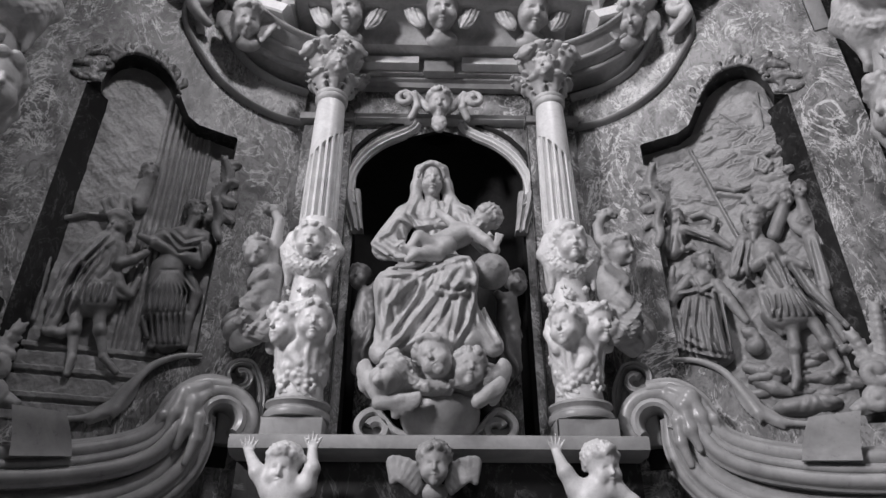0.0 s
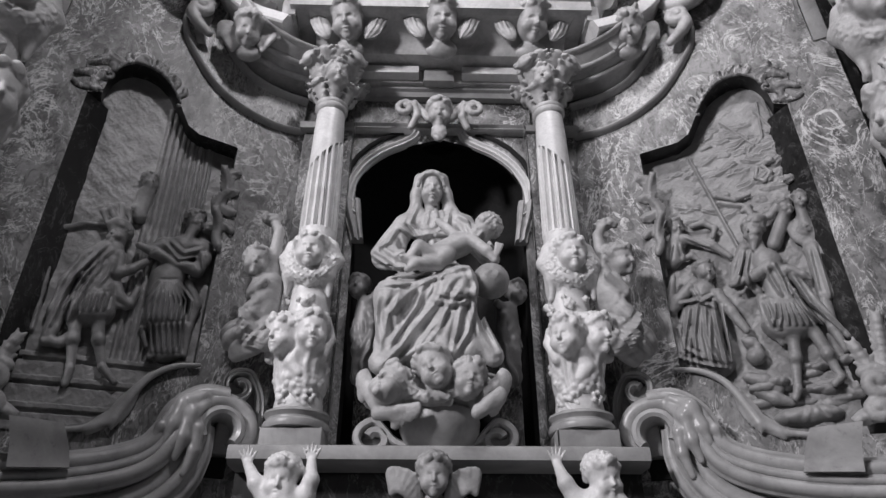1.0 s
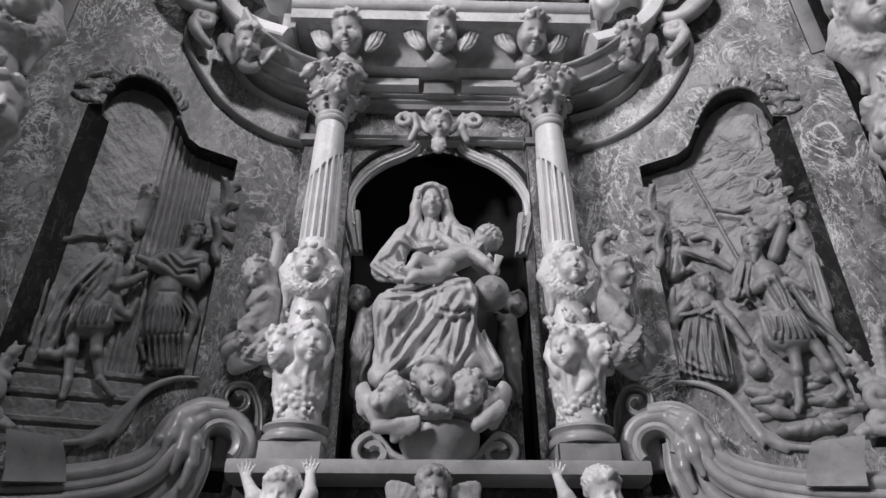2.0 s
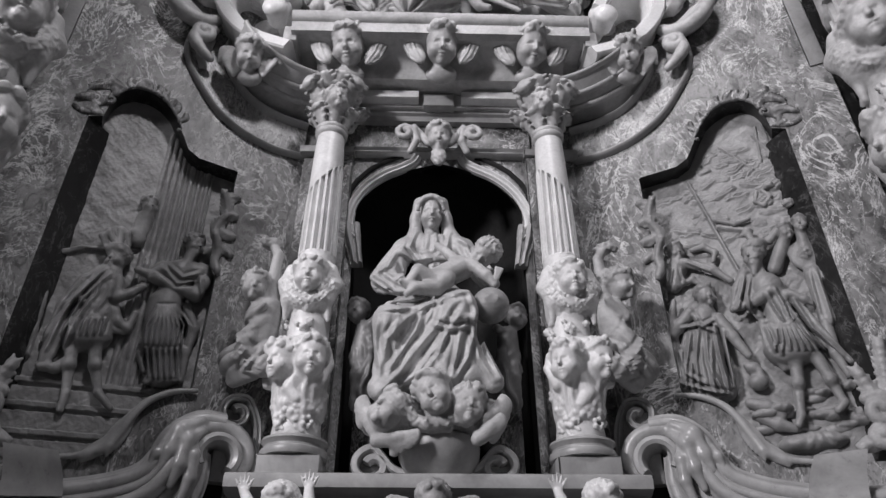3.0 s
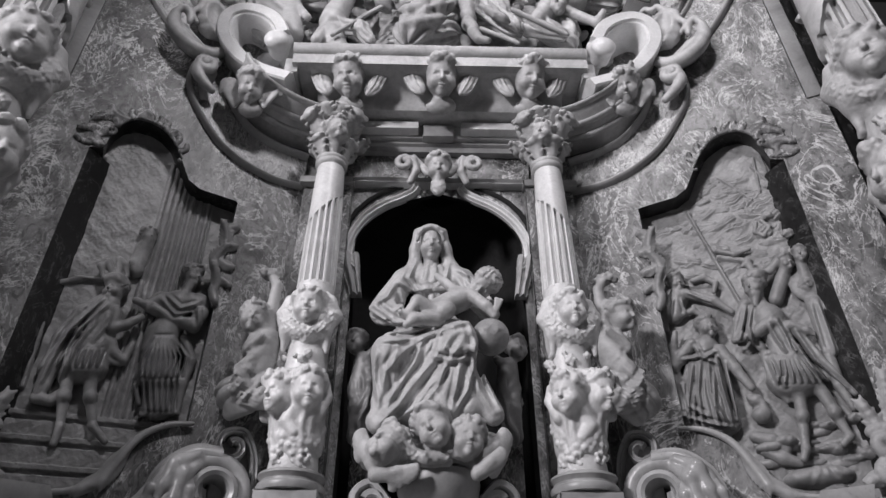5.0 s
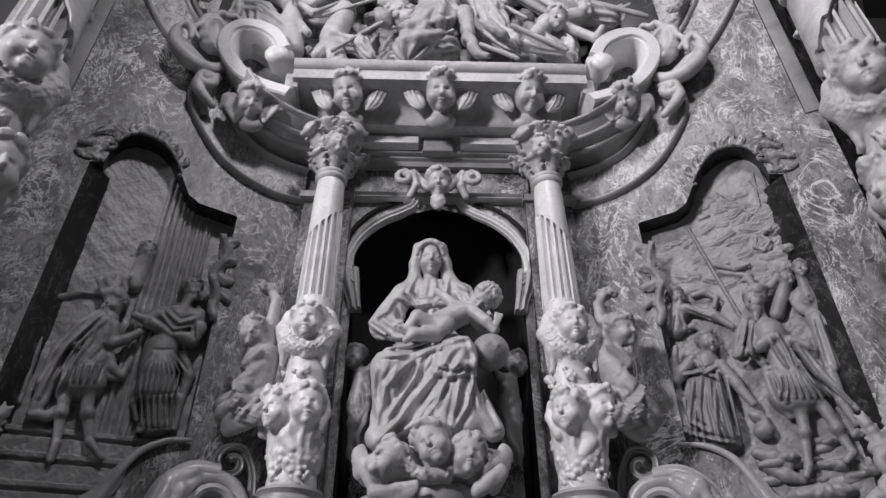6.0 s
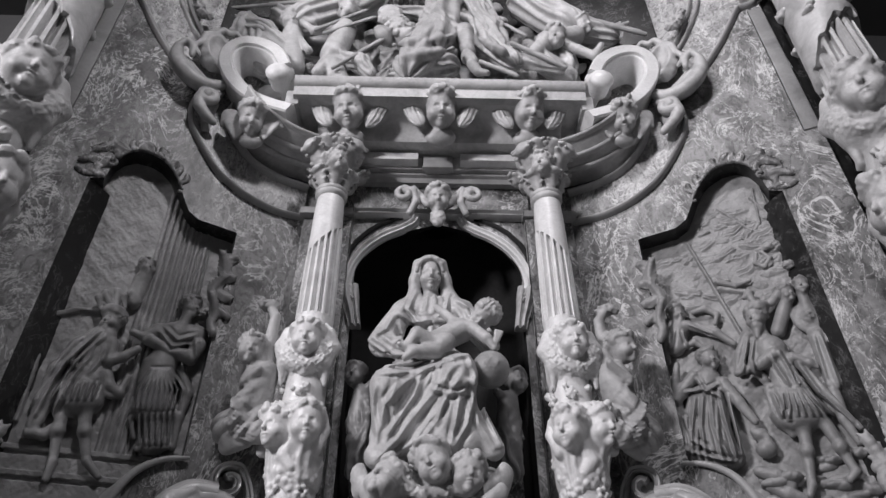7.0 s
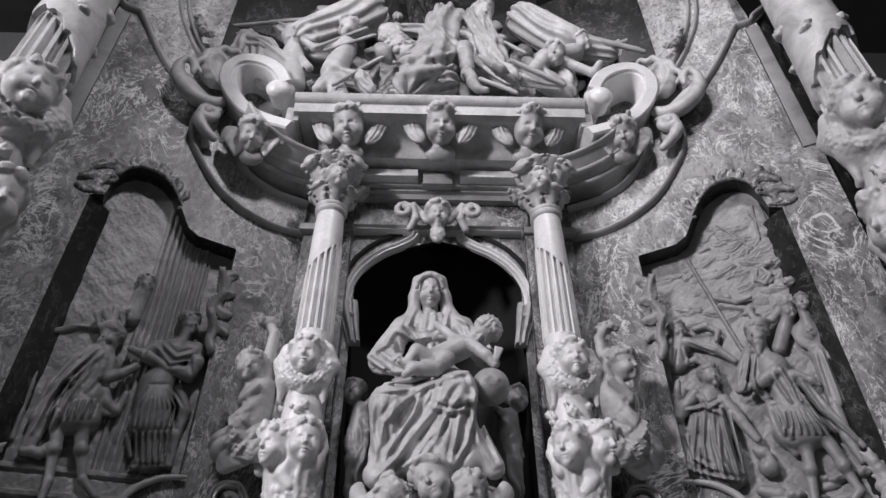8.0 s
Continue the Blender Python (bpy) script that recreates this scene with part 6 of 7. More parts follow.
    # acanthus shoulder where the mouldings spring from the hood
    c.line([(0.60, -0.37, 3.40), (0.74, -0.39, 3.30), (0.80, -0.40, 3.12), (0.84, -0.40, 2.99)], [0.05, 0.075, 0.06, 0.03], 0.04)
    c.line([(0.58, -0.38, 3.32), (0.68, -0.42, 3.22), (0.71, -0.42, 3.02), (0.75, -0.40, 2.86)], [0.04, 0.065, 0.06, 0.03], 0.025)
    c.line([(0.60, -0.36, 3.24), (0.62, -0.42, 3.10), (0.615, -0.42, 2.92), (0.66, -0.40, 2.74)], [0.03, 0.055, 0.05, 0.03], 0.02)
    c.line([(0.86, -0.36, 3.20), (0.90, -0.38, 3.10), (0.93, -0.37, 3.00)], [0.03, 0.04, 0.025], 0.03)
    c.ball((0.70, -0.44, 3.24), (0.05, 0.03, 0.06), 0.03)
    c.skin("leaf", POLISHED, t, place=lambda x, y, z: tuple(place(x, z, -y)), flip=sgn < 0)
    # ribbon scroll between putto and volute
    t = thing("side_scroll", "grey marble ribbon scroll standing behind the volute", "scroll", "scrolls below the putti")
    strip = [(0.10, 3.0), (0.095, 3.2), (0.10, 3.38), (0.13, 3.52)]
    path = glide([(*q, 0) for q in strip] + [(0.31 - 0.165 * (1 - 0.72 * (a - 0.3) / 8.2) * math.cos(a), 3.55 + 0.165 * (1 - 0.72 * (a - 0.3) / 8.2) * math.sin(a), 0) for a in np.linspace(0.9, 8.5, 15)], 5)
    part("ribbon", sweep(bmesh.new(), place, [(q.x, q.y) for q in path], [(-0.03, 0.0), (-0.035, 0.26), (-0.02, 0.30), (0.0, 0.285), (0.02, 0.30), (0.035, 0.26), (0.03, 0.0)]), POLISHED, t)
    part("slab", box(bmesh.new(), place, 0.11, 0.44, 2.97, 3.62, -0.02, 0.17, 0.02), EDGE, t)
    # flat tablet lying over the cornice
    bm = bmesh.new()
    n, rows = 14, []
    for i in range(n + 1):
        q = i / n
        tl, tr, br, bl = (1.58, 3.005), (1.942, 3.017), (1.863, 2.662), (1.465, 2.695)
        w = 0.50 + 0.02 * math.cos(q * math.pi * 1.3)
        lu, ru = tl[0] + (bl[0] - tl[0]) * q - 0.015 * math.sin(q * 3.1), tr[0] + (br[0] - tr[0]) * q - 0.012 * math.sin(q * 3.1)
        lv, rv = tl[1] + (bl[1] - tl[1]) * q, tr[1] + (br[1] - tr[1]) * q
        rows.append([bm.verts.new(place(u, v, w - dd)) for u, v, dd in ((lu, lv, 0), (ru, rv, 0), (ru, rv, 0.05), (lu, lv, 0.05))])
    for a, b in zip(rows, rows[1:]):
        for k in range(4):
            bm.faces.new((a[k], a[(k + 1) % 4], b[(k + 1) % 4], b[k]))
    bm.faces.new(rows[0])
    bm.faces.new(rows[-1])
    tagged(finish("marble_tablet", bm, POLISHED), "plain pale curved marble tablet lying over the cornice", "tablet", "tablets on the cornices")

    # upper leaf scrolls beside the curled pediment
    ornament("leaf_scroll", sgn, [
        lambda c: c.ball((1.50, -0.19, 8.88), (0.22, 0.15, 0.36), 0.04, (0, 12, 0), curl=0.022, curls=21),
        lambda c: c.ball((1.47, -0.37, 8.84), (0.12, 0.13, 0.25), 0.03, (0, 12, 0), cut=True),
        lambda c: c.ball((1.72, -0.34, 8.46), (0.05, 0.06, 0.12), 0.02, (0, 30, 0), cut=True),
        rope([(1.24, 9.20), (1.32, 9.28), (1.40, 9.21), (1.48, 9.24), (1.56, 9.12), (1.66, 9.04), (1.68, 8.90), (1.74, 8.76), (1.66, 8.62)], 0.034, out=-0.28),
        rope([(1.40, 9.10), (1.50, 8.90), (1.48, 8.66), (1.40, 8.52)], 0.022, out=-0.27),
        rope([(1.92, 8.70), (1.90, 8.50), (1.79, 8.33), (1.60, 8.21), (1.42, 8.20), (1.30, 8.30)], 0.085, out=-0.23),
        rope([(1.92, 8.68), (1.85, 8.79), (1.76, 8.72), (1.74, 8.58)], 0.042, out=-0.27),
        rope([(1.85, 8.60), (1.70, 8.40), (1.50, 8.28)], 0.10, out=-0.12, k=0.04),
        curl((1.40, 8.02), 0.11, 1.2, 1.2, -1, 0.055, out=-0.22),
        rope([(1.30, 8.14), (1.46, 8.06), (1.50, 7.90), (1.40, 7.76), (1.28, 7.66)], 0.06, out=-0.20, k=0.02),
        leaf((1.42, 8.0), (1.34, 7.66), 0.07, lift=0.10, r=0.03),
        lambda c: c.limb((1.36, -0.04, 8.1), (1.38, -0.10, 7.8), 0.09, 0.07, 0.05),
    ], STATUE, "pale carved leaf scroll beside the curled pediment", "ornament", "leaf scrolls on the pediment", cell=0.011)
    ornament("flower_drop", sgn, [
        knob((1.86, 9.62), 0.075, -0.2, 0.02), knob((1.80, 9.50), 0.07, -0.22, 0.02), knob((1.92, 9.74), 0.06, -0.2, 0.02), knob((1.72, 9.52), 0.06, -0.2, 0.02),
        lambda c: c.limb((1.84, 0.0, 9.6), (1.84, -0.2, 9.6), 0.04, 0.04, 0.02),
    ], DUSKY, "small carved bunch of flowers on the attic", "ornament", "flower bunches on the attic")

    # curled pediment end over the entablature
    t = thing("curled_pediment", "white marble pediment end curling into an oval scroll", "pediment", "curled pediment ends")
    line = [(sgn * a, b) for a, b in ((1.78, 7.76), (2.18, 7.93), (2.465, 8.18), (2.67, 8.55), (2.685, 8.86), (2.53, 9.01), (2.29, 8.965), (2.085, 8.79), (1.965, 8.54))]
    pr = [(-0.105, 0.30), (-0.105, 0.83), (-0.085, 0.86), (-0.06, 0.865), (-0.05, 0.90), (0.08, 0.91), (0.10, 0.89), (0.105, 0.30)]
    if sgn > 0:
        pr = [(-a, b) for a, b in pr]
    part("scroll", sweep(bmesh.new(), front, [(p.x, p.y) for p in glide([(*q, 0) for q in line], 8)], pr), WHITE, t)
    lip = [(sgn * a, b) for a, b in ((1.80, 8.02), (2.12, 8.10), (2.36, 8.30), (2.52, 8.58), (2.54, 8.78))]
    part("inner_lip", sweep(bmesh.new(), front, [(p.x, p.y) for p in glide([(*q, 0) for q in lip], 7)], stepped(0.12, 0.26, 0.3) if sgn < 0 else [(-a, b) for a, b in stepped(0.12, 0.26, 0.3)]), MOULD, t)
    # solid block whose dark tone replaces the shade of the open curl
    part("hollow", box(bmesh.new(), front, sgn * 1.7, sgn * 2.55, 8.05, 8.9, 0.05, 0.30, 0.01), SHADOWED, t, "block toned dark for the shade inside the curl")
    c = Carving(0.012)
    c.limb((sgn * 2.02, 5.46, 8.43), (sgn * 2.02, 5.32, 8.42), 0.12, 0.13, 0.03)
    c.limb((sgn * 1.96, 5.40, 8.56), (sgn * 2.0, 5.36, 8.45), 0.11, 0.12, 0.04)
    c.ball((sgn * 2.02, 5.27, 8.42), (0.145, 0.07, 0.145), 0.05)
    c.skin("knob", WHITE, t)
    bm = bmesh.new()
    # hollow soffit carrying the flank heads
    rows = []
    inner = glide([(-0.12, 7.60), (0.30, 7.60), (0.60, 7.68), (0.82, 7.80), (0.95, 7.94), (1.0, 8.02)], 6)
    for p in inner:
        rows.append([bm.verts.new(wing(sgn)(p.x + a * 0.16, p.y - b * 0.24, w)) for a, b, w in ((0, 0, 0.64), (0.12, 0.16, 0.58), (0.22, 0.40, 0.50), (0.34, 0.70, 0.38), (0.5, 0.95, 0.16), (0.5, 1.0, 0.02), (-0.04, -0.04, 0.02), (-0.04, -0.04, 0.63))])
    for a, b in zip(rows, rows[1:]):
        for k in range(8):
            bm.faces.new((a[k], a[(k + 1) % 8], b[(k + 1) % 8], b[k]))
    bm.faces.new(rows[0])
    bm.faces.new(rows[-1])
    part("soffit", bm, STATUE, t)
    for da, db, w, r in ((0.06, 0.08, 0.60, 0.05), (0.30, 0.60, 0.42, 0.06), (0.44, 0.84, 0.26, 0.07)):
        part("rib", sweep(bmesh.new(), wing(sgn), [(q.x + da * 0.16, q.y - db * 0.24, w) for q in inner], torus_profile(r, 0.045)), STATUE, t)
    bm = bmesh.new()
    box(bm, front, sgn * 1.70, sgn * 1.86, 7.86, 8.10, 0.0, 0.86, 0.012)
    part("return_block", bm, STATUE, t)

# ---- attic wall behind the upper group ----
for sgn in (-1, 1):
    t = thing("attic_wall", "grey veined attic wall with curved mouldings", "wall", "attic walls", "structure")
    bm = bmesh.new()
    place = wing(sgn)
    rows = [[bm.verts.new(place(u, v, w)) for v, w in ((8.3, -0.02), (8.3, -0.24), (11.8, -0.9), (11.8, -0.6))] for u in np.linspace(0.0, 2.9, 8)]
    for a, b in zip(rows, rows[1:]):
        for k in range(4):
            bm.faces.new((a[k], a[(k + 1) % 4], b[(k + 1) % 4], b[k]))
    bm.faces.new(rows[0])
    bm.faces.new(rows[-1])
    part("face", bm, PALE_VEINED, t)
    # pale facing above the crest line
    bm, rows = bmesh.new(), []
    for q in glide([(*a, 0) for a in [(1.30, 8.30)] + CREST[:5]], 5):
        rows.append([bm.verts.new(place(q.x, v, w)) for v, w in ((q.y, -0.02), (q.y, 0.035), (11.9, 0.035), (11.9, -0.02))])
    for a, b in zip(rows, rows[1:]):
        for k in range(4):
            bm.faces.new((a[k], a[(k + 1) % 4], b[(k + 1) % 4], b[k]))
    bm.faces.new(rows[0])
    bm.faces.new(rows[-1])
    part("facing", bm, PALE_VEINED, t, "pale veined marble facing")
    for q in (0.0, 0.11):
        pth = glide([(1.62 - q, 9.0, 0.03), (1.90 - q, 9.42, 0.03), (2.16 - q, 9.95, 0.03), (2.30 - q, 10.6, 0.03), (2.30 - q, 11.4, 0.03)], 6)
        part("moulding", sweep(bmesh.new(), place, [tuple(p) for p in pth], torus_profile(0.06, 0.07)), MOULD, t)
    # solid block, its dark colour standing for shaded gaps behind the figures
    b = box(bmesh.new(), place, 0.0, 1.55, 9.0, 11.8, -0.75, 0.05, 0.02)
    part("recess", b, VEINED_DARK, t, "dark block for the unlit depth of the attic")
shell("wall_attic", -1.7, 1.7, 8.25, 12.5, 6.35, 6.6, VEINED_DARK, "dark marble attic wall")


# ---- carving on the columns ----
def drum_carving(sgn, seed):
    """Cherub heads, garlands and flowers wrapped round the drum, in column measure."""
    c = Carving(0.0095)
    rnd = random.Random(seed)
    if sgn < 0:
        low = ((-0.165, 0.98, -25, 40), (0.095, 1.00, 12, 41))
        high = (-0.01, 1.82, 4, 42)
    else:
        low = ((-0.10, 0.98, -38, 43), (0.175, 1.02, 24, 44))
        high = (0.02, 1.82, 2, 45)
    for x, z, yaw, s in low:
        y = -math.sqrt(max(0.02, 0.26 ** 2 - x * x))
        carve_head(c, (x, y, z), 0.39, (8, 0, yaw), seed=s)
        c.limb((x, y + 0.06, z - 0.16), (x * 0.7, y + 0.07, z - 0.50), 0.085, 0.05, 0.05, folds=0.01, count=6)
        g = 1 if x > 0 else -1
        c.line([(x + g * 0.10, y + 0.05, z - 0.20), (x + g * 0.15, y + 0.12, z - 0.02), (x + g * 0.13, y + 0.12, z + 0.10)], [0.05, 0.045, 0.03], 0.02)
        c.line([(x - g * 0.10, y + 0.02, z - 0.16), (x - g * 0.16, y + 0.02, z - 0.28), (x - g * 0.08, y, z - 0.38)], [0.045, 0.05, 0.035], 0.02)
    x, z, yaw, s = high
    carve_head(c, (x, -0.22, z + 0.02), 0.39, (8, 0, yaw), seed=s)
    # cloth collar and garland round the upper head
    for i in range(34):
        a = math.radians(-98 + 196 * i / 33)
        q = 0.205 + 0.02 * math.sin(i * 2.1)
        c.ball((x + q * math.sin(a), -0.16 - 0.05 * math.cos(a), z - 0.03 - 0.22 * math.cos(a)), rnd.uniform(0.026, 0.046), 0.06, curl=0.010, curls=90)
    for g in (-1, 1):
        c.line([(x + g * 0.20, -0.12, z + 0.14), (x + g * 0.25, -0.10, z - 0.02), (x + g * 0.19, -0.15, z - 0.22), (x + g * 0.20, -0.12, z - 0.40)], [0.05, 0.06, 0.05, 0.02], 0.05)
    # flowers and ribbons
    for i in range(18):
        a = rnd.uniform(-1.5, 1.5)
        h = rnd.choice((rnd.uniform(0.40, 0.82), rnd.uniform(1.28, 1.52), rnd.uniform(0.45, 0.7)))
        q = 0.21
        o = (q * math.sin(a), -q * math.cos(a), h)
        r0 = rnd.uniform(0.022, 0.045)
        c.ball(o, r0, 0.015, curl=0.010, curls=80)
        if i % 5 == 0:
            for k in range(5):
                b = k * 1.257
                c.ball((o[0] + 0.04 * math.cos(b) * math.cos(a), o[1] - 0.01 + 0.04 * math.cos(b) * math.sin(a), o[2] + 0.04 * math.sin(b)), 0.022, 0.01)
    for i in range(7):
        a0 = rnd.uniform(-1.3, 1.3)
        h0 = rnd.uniform(0.45, 0.9)
        c.line([(0.205 * math.sin(a0 + 0.25 * k), -0.205 * math.cos(a0 + 0.25 * k), h0 - 0.05 * k + 0.03 * math.sin(k * 2)) for k in range(4)], [0.022, 0.026, 0.02], 0.015)
    c.limb((0, 0, 0.5), (0, 0, 1.9), 0.185, 0.17, 0.03)
    c.limb((0, -0.01, 0.62), (0, -0.02, 1.04), 0.215, 0.245, 0.08)
    c.limb((0, 0, 1.58), (0, -0.01, 1.92), 0.195, 0.225, 0.06, folds=0.012, count=12)
    for a, h, r in ((-0.95, 0.62, 0.05), (-0.45, 0.70, 0.045), (-0.15, 0.56, 0.05), (0.35, 0.66, 0.055), (0.85, 0.58, 0.045), (-0.6, 0.46, 0.04), (0.55, 0.44, 0.04), (1.2, 0.72, 0.045), (-1.3, 0.74, 0.045)):
        o = (0.225 * math.sin(a), -0.225 * math.cos(a), h)
        for k in range(5):
            b = 1.257 * k
            c.ball((o[0] + r * math.cos(b) * math.cos(a), o[1] + r * math.cos(b) * math.sin(a), o[2] + r * math.sin(b)), 0.62 * r, 0.012)
    return c


def blade(c, pts, d, r):
    """Broad acanthus blade along points, with a notched rim."""
    side = Vector((-d[1], d[0], 0))
    p = glide(pts, 3)
    n = len(p)
    for i in range(n - 1):
        w = r * (0.75 + 0.5 * math.sin(math.pi * (i + 0.5) / n))
        c.limb(tuple(p[i]), tuple(p[i + 1]), w, w, 0.015, flat=1.5, facing=(d[0], d[1], 0))
        if i % 2:
            for g in (-1, 1):
                e = p[i + 1] + side * g * w * 2.1 + Vector((d[0], d[1], 0)) * 0.02
                c.limb(tuple(p[i]), tuple(e), w * 0.6, w * 0.38, 0.012)


def capital_carving(sgn, seed):
    c = Carving(0.010)
    z = 3.86
    c.limb((0, 0, z), (0, 0.0, z + 0.55), 0.13, 0.20, 0.04)
    for k in range(6):
        a = k * math.pi / 3 + 0.3
        d = (math.sin(a), -math.cos(a))
        blade(c, [(0.15 * d[0], 0.15 * d[1], z + 0.02), (0.19 * d[0], 0.19 * d[1], z + 0.16), (0.25 * d[0], 0.25 * d[1], z + 0.26), (0.29 * d[0], 0.29 * d[1], z + 0.24)], d, 0.045)
    for k in range(4):
        a = k * math.pi / 2 + math.pi / 4
        d = (math.sin(a), -math.cos(a))
        blade(c, [(0.14 * d[0], 0.14 * d[1], z + 0.16), (0.22 * d[0], 0.22 * d[1], z + 0.38), (0.33 * d[0], 0.33 * d[1], z + 0.56), (0.41 * d[0], 0.41 * d[1], z + 0.62), (0.44 * d[0], 0.44 * d[1], z + 0.54)], d, 0.062)
    carve_head(c, (-0.06 * sgn, -0.24, z + 0.36), 0.36, (12, 0, -24 * sgn), seed=seed)
    for k in range(4):
        a = -1.1 + k * 0.75
        d = (math.sin(a), -math.cos(a))
        blade(c, [(0.16 * d[0], 0.16 * d[1], z + 0.55), (0.26 * d[0], 0.26 * d[1], z + 0.68), (0.34 * d[0], 0.34 * d[1], z + 0.74)], d, 0.05)
    c.limb((-0.2, 0, z + 0.66), (0.2, 0, z + 0.66), 0.15, 0.15, 0.05)
    return c


for t, sgn, (x, y, z), k in columns:
    face = 0.0 if k == 1.0 else -sgn * math.pi / 4
    pl = lambda a, b, c_: (x + (a * math.cos(face) - b * math.sin(face)) * k, y + (a * math.sin(face) + b * math.cos(face)) * k, z + c_ * k)
    ob = drum_carving(sgn, 7 + sgn).skin("carved_drum", STATUE if k > 1 else WHITE, t, place=pl)
    ob["label"] = "marble cherub heads and garlands round the drum"
    up = 1.0 if k > 1 else 0.0
    cp = lambda a, b, c_: (x + 0.9 * a * k, y + 0.9 * b * k, z + (3.86 + 0.86 * (c_ - 3.86) + up) * k)
    ob = capital_carving(sgn, 91 + sgn).skin("capital", STATUE, t, place=cp)
    ob["label"] = "carved leafy capital with a cherub head"
    if k > 1:
        c = Carving(0.010)
        for a, h, r in ((3.6, 2.95, 0.05), (3.75, 2.98, 0.04), (3.45, 3.0, 0.04), (4.6, 2.75, 0.045), (4.75, 2.8, 0.035), (5.3, 3.1, 0.05), (2.9, 2.7, 0.05), (5.9, 2.8, 0.05)):
            a = a if sgn > 0 else math.pi - a
            c.ball((0.20 * math.cos(a), 0.20 * math.sin(a), h), (r, r, r * 0.7), 0.02, curl=0.012, curls=60)
        c.skin("flower", STATUE, t, place=pl)


# ---- sculpture group standing on the cornice ----
def top_group():
    def item(name, c, material, label, category="statue"):
        return tagged(c.skin(name, material), label, category, "sculptures on the cornice")
    # small figure reaching out
    c = Carving(0.014)
    carve_head(c, (-1.295, 5.45, 10.013), 0.36, (20, 10, -30), seed=81)
    c.limb((-1.313, 5.5, 9.639), (-1.426, 5.5, 9.062), 0.16, 0.17, 0.05)
    c.limb((-1.399, 5.45, 9.602), (-1.702, 5.4, 9.465), 0.07, 0.06, 0.03)
    c.limb((-1.702, 5.4, 9.465), (-1.897, 5.4, 9.667), 0.055, 0.04, 0.03)
    c.limb((-1.426, 5.5, 9.062), (-1.569, 5.4, 8.594), 0.11, 0.07, 0.04)
    c.limb((-1.308, 5.5, 9.006), (-1.024, 5.4, 8.824), 0.11, 0.10, 0.04, folds=0.015, count=6)
    c.limb((-1.024, 5.4, 8.824), (-0.899, 5.4, 8.596), 0.10, 0.07, 0.04, folds=0.015, count=6)
    c.limb((-1.401, 5.5, 8.823), (-1.299, 5.5, 8.537), 0.14, 0.14, 0.04)
    item("putto_statue", c, STATUE, "carved marble child figure reaching out on the cornice")
    c = Carving(0.014)
    carve_head(c, (-2.088, 5.5, 9.807), 0.34, (16, 0, 30), seed=82)
    c.limb((-2.027, 5.55, 9.55), (-1.915, 5.5, 8.803), 0.15, 0.15, 0.05)
    c.limb((-1.924, 5.5, 9.418), (-1.725, 5.4, 9.037), 0.06, 0.05, 0.03)
    carve_wing(c, (-2.097, 5.5, 9.284), (-2.316, 5.5, 9.467), 0.16, 6, 0.035)
    c.limb((-2.097, 5.5, 9.284), (-2.728, 5.6, 9.929), 0.10, 0.12, 0.05, folds=0.02, count=6)
    c.limb((-2.728, 5.6, 9.929), (-2.784, 5.6, 9.591), 0.14, 0.14, 0.05, folds=0.02, count=6)
    c.limb((-2.512, 5.6, 9.602), (-2.32, 5.6, 8.919), 0.14, 0.14, 0.05, folds=0.02, count=6)
    item("putto_statue", c, STATUE, "carved marble winged child figure beside the scroll")
    # draped central figure
    c = Carving(0.017)
    c.limb((0.09, 5.6, 10.479), (-0.071, 5.4, 9.225), 0.26, 0.30, 0.08, folds=0.03, count=8)
    c.limb((-0.072, 5.4, 9.352), (-0.322, 5.35, 8.667), 0.24, 0.26, 0.08, folds=0.03, count=8)
    c.limb((-0.076, 5.5, 10.031), (-0.646, 5.5, 10.147), 0.12, 0.06, 0.06, folds=0.02, count=6)
    c.limb((-0.324, 5.4, 8.732), (0.079, 5.4, 8.747), 0.18, 0.15, 0.06, folds=0.025, count=8)
    c.limb((0.321, 5.3, 9.352), (0.367, 5.28, 8.776), 0.12, 0.075, 0.03)
    c.limb((0.367, 5.28, 8.776), (0.459, 5.2, 8.411), 0.075, 0.06, 0.03)
    c.limb((0.459, 5.2, 8.411), (0.571, 5.15, 8.329), 0.05, 0.035, 0.02)
    c.limb((0.426, 5.6, 10.494), (0.702, 5.4, 9.512), 0.18, 0.16, 0.06, folds=0.025, count=8)
    c.limb((0.702, 5.4, 9.512), (0.79, 5.35, 9.067), 0.16, 0.14, 0.06, folds=0.022, count=8)
    c.limb((0.573, 5.5, 10.059), (0.881, 5.45, 9.859), 0.09, 0.06, 0.05)
    for a, b in (((-0.583, 5.2, 8.927), (0.145, 5.15, 9.068)), ((-0.483, 5.15, 8.627), (0.142, 5.12, 8.75)), ((-0.447, 5.25, 9.186), (0.115, 5.25, 9.529)), ((0.517, 5.2, 9.092), (0.857, 5.15, 8.679))):
        fold(c, a, b, (0, -0.04, -0.08), 0.05, 0.04)
    c.drape((-1.0, 4.8, 8.2), (1.3, 6.2, 11.2), 0.042, lambda x, y, z: (x * 0.55 + z * 0.9) * 12 + 1.4 * np.sin(z * 4 + x * 5) + 0.8 * np.sin(x * 11))
    carve_head(c, (0.675, 5.6, 10.837), 0.36, (25, 10, 10), seed=83)
    item("draped_statue", c, DUSKY, "carved marble draped figure seated on the cornice")
    # fallen figures at the other end
    c = Carving(0.014)
    carve_head(c, (1.979, 5.45, 9.797), 0.34, (20, -20, 20), seed=84)
    c.limb((1.847, 5.45, 9.565), (1.425, 5.4, 9.348), 0.14, 0.14, 0.05)
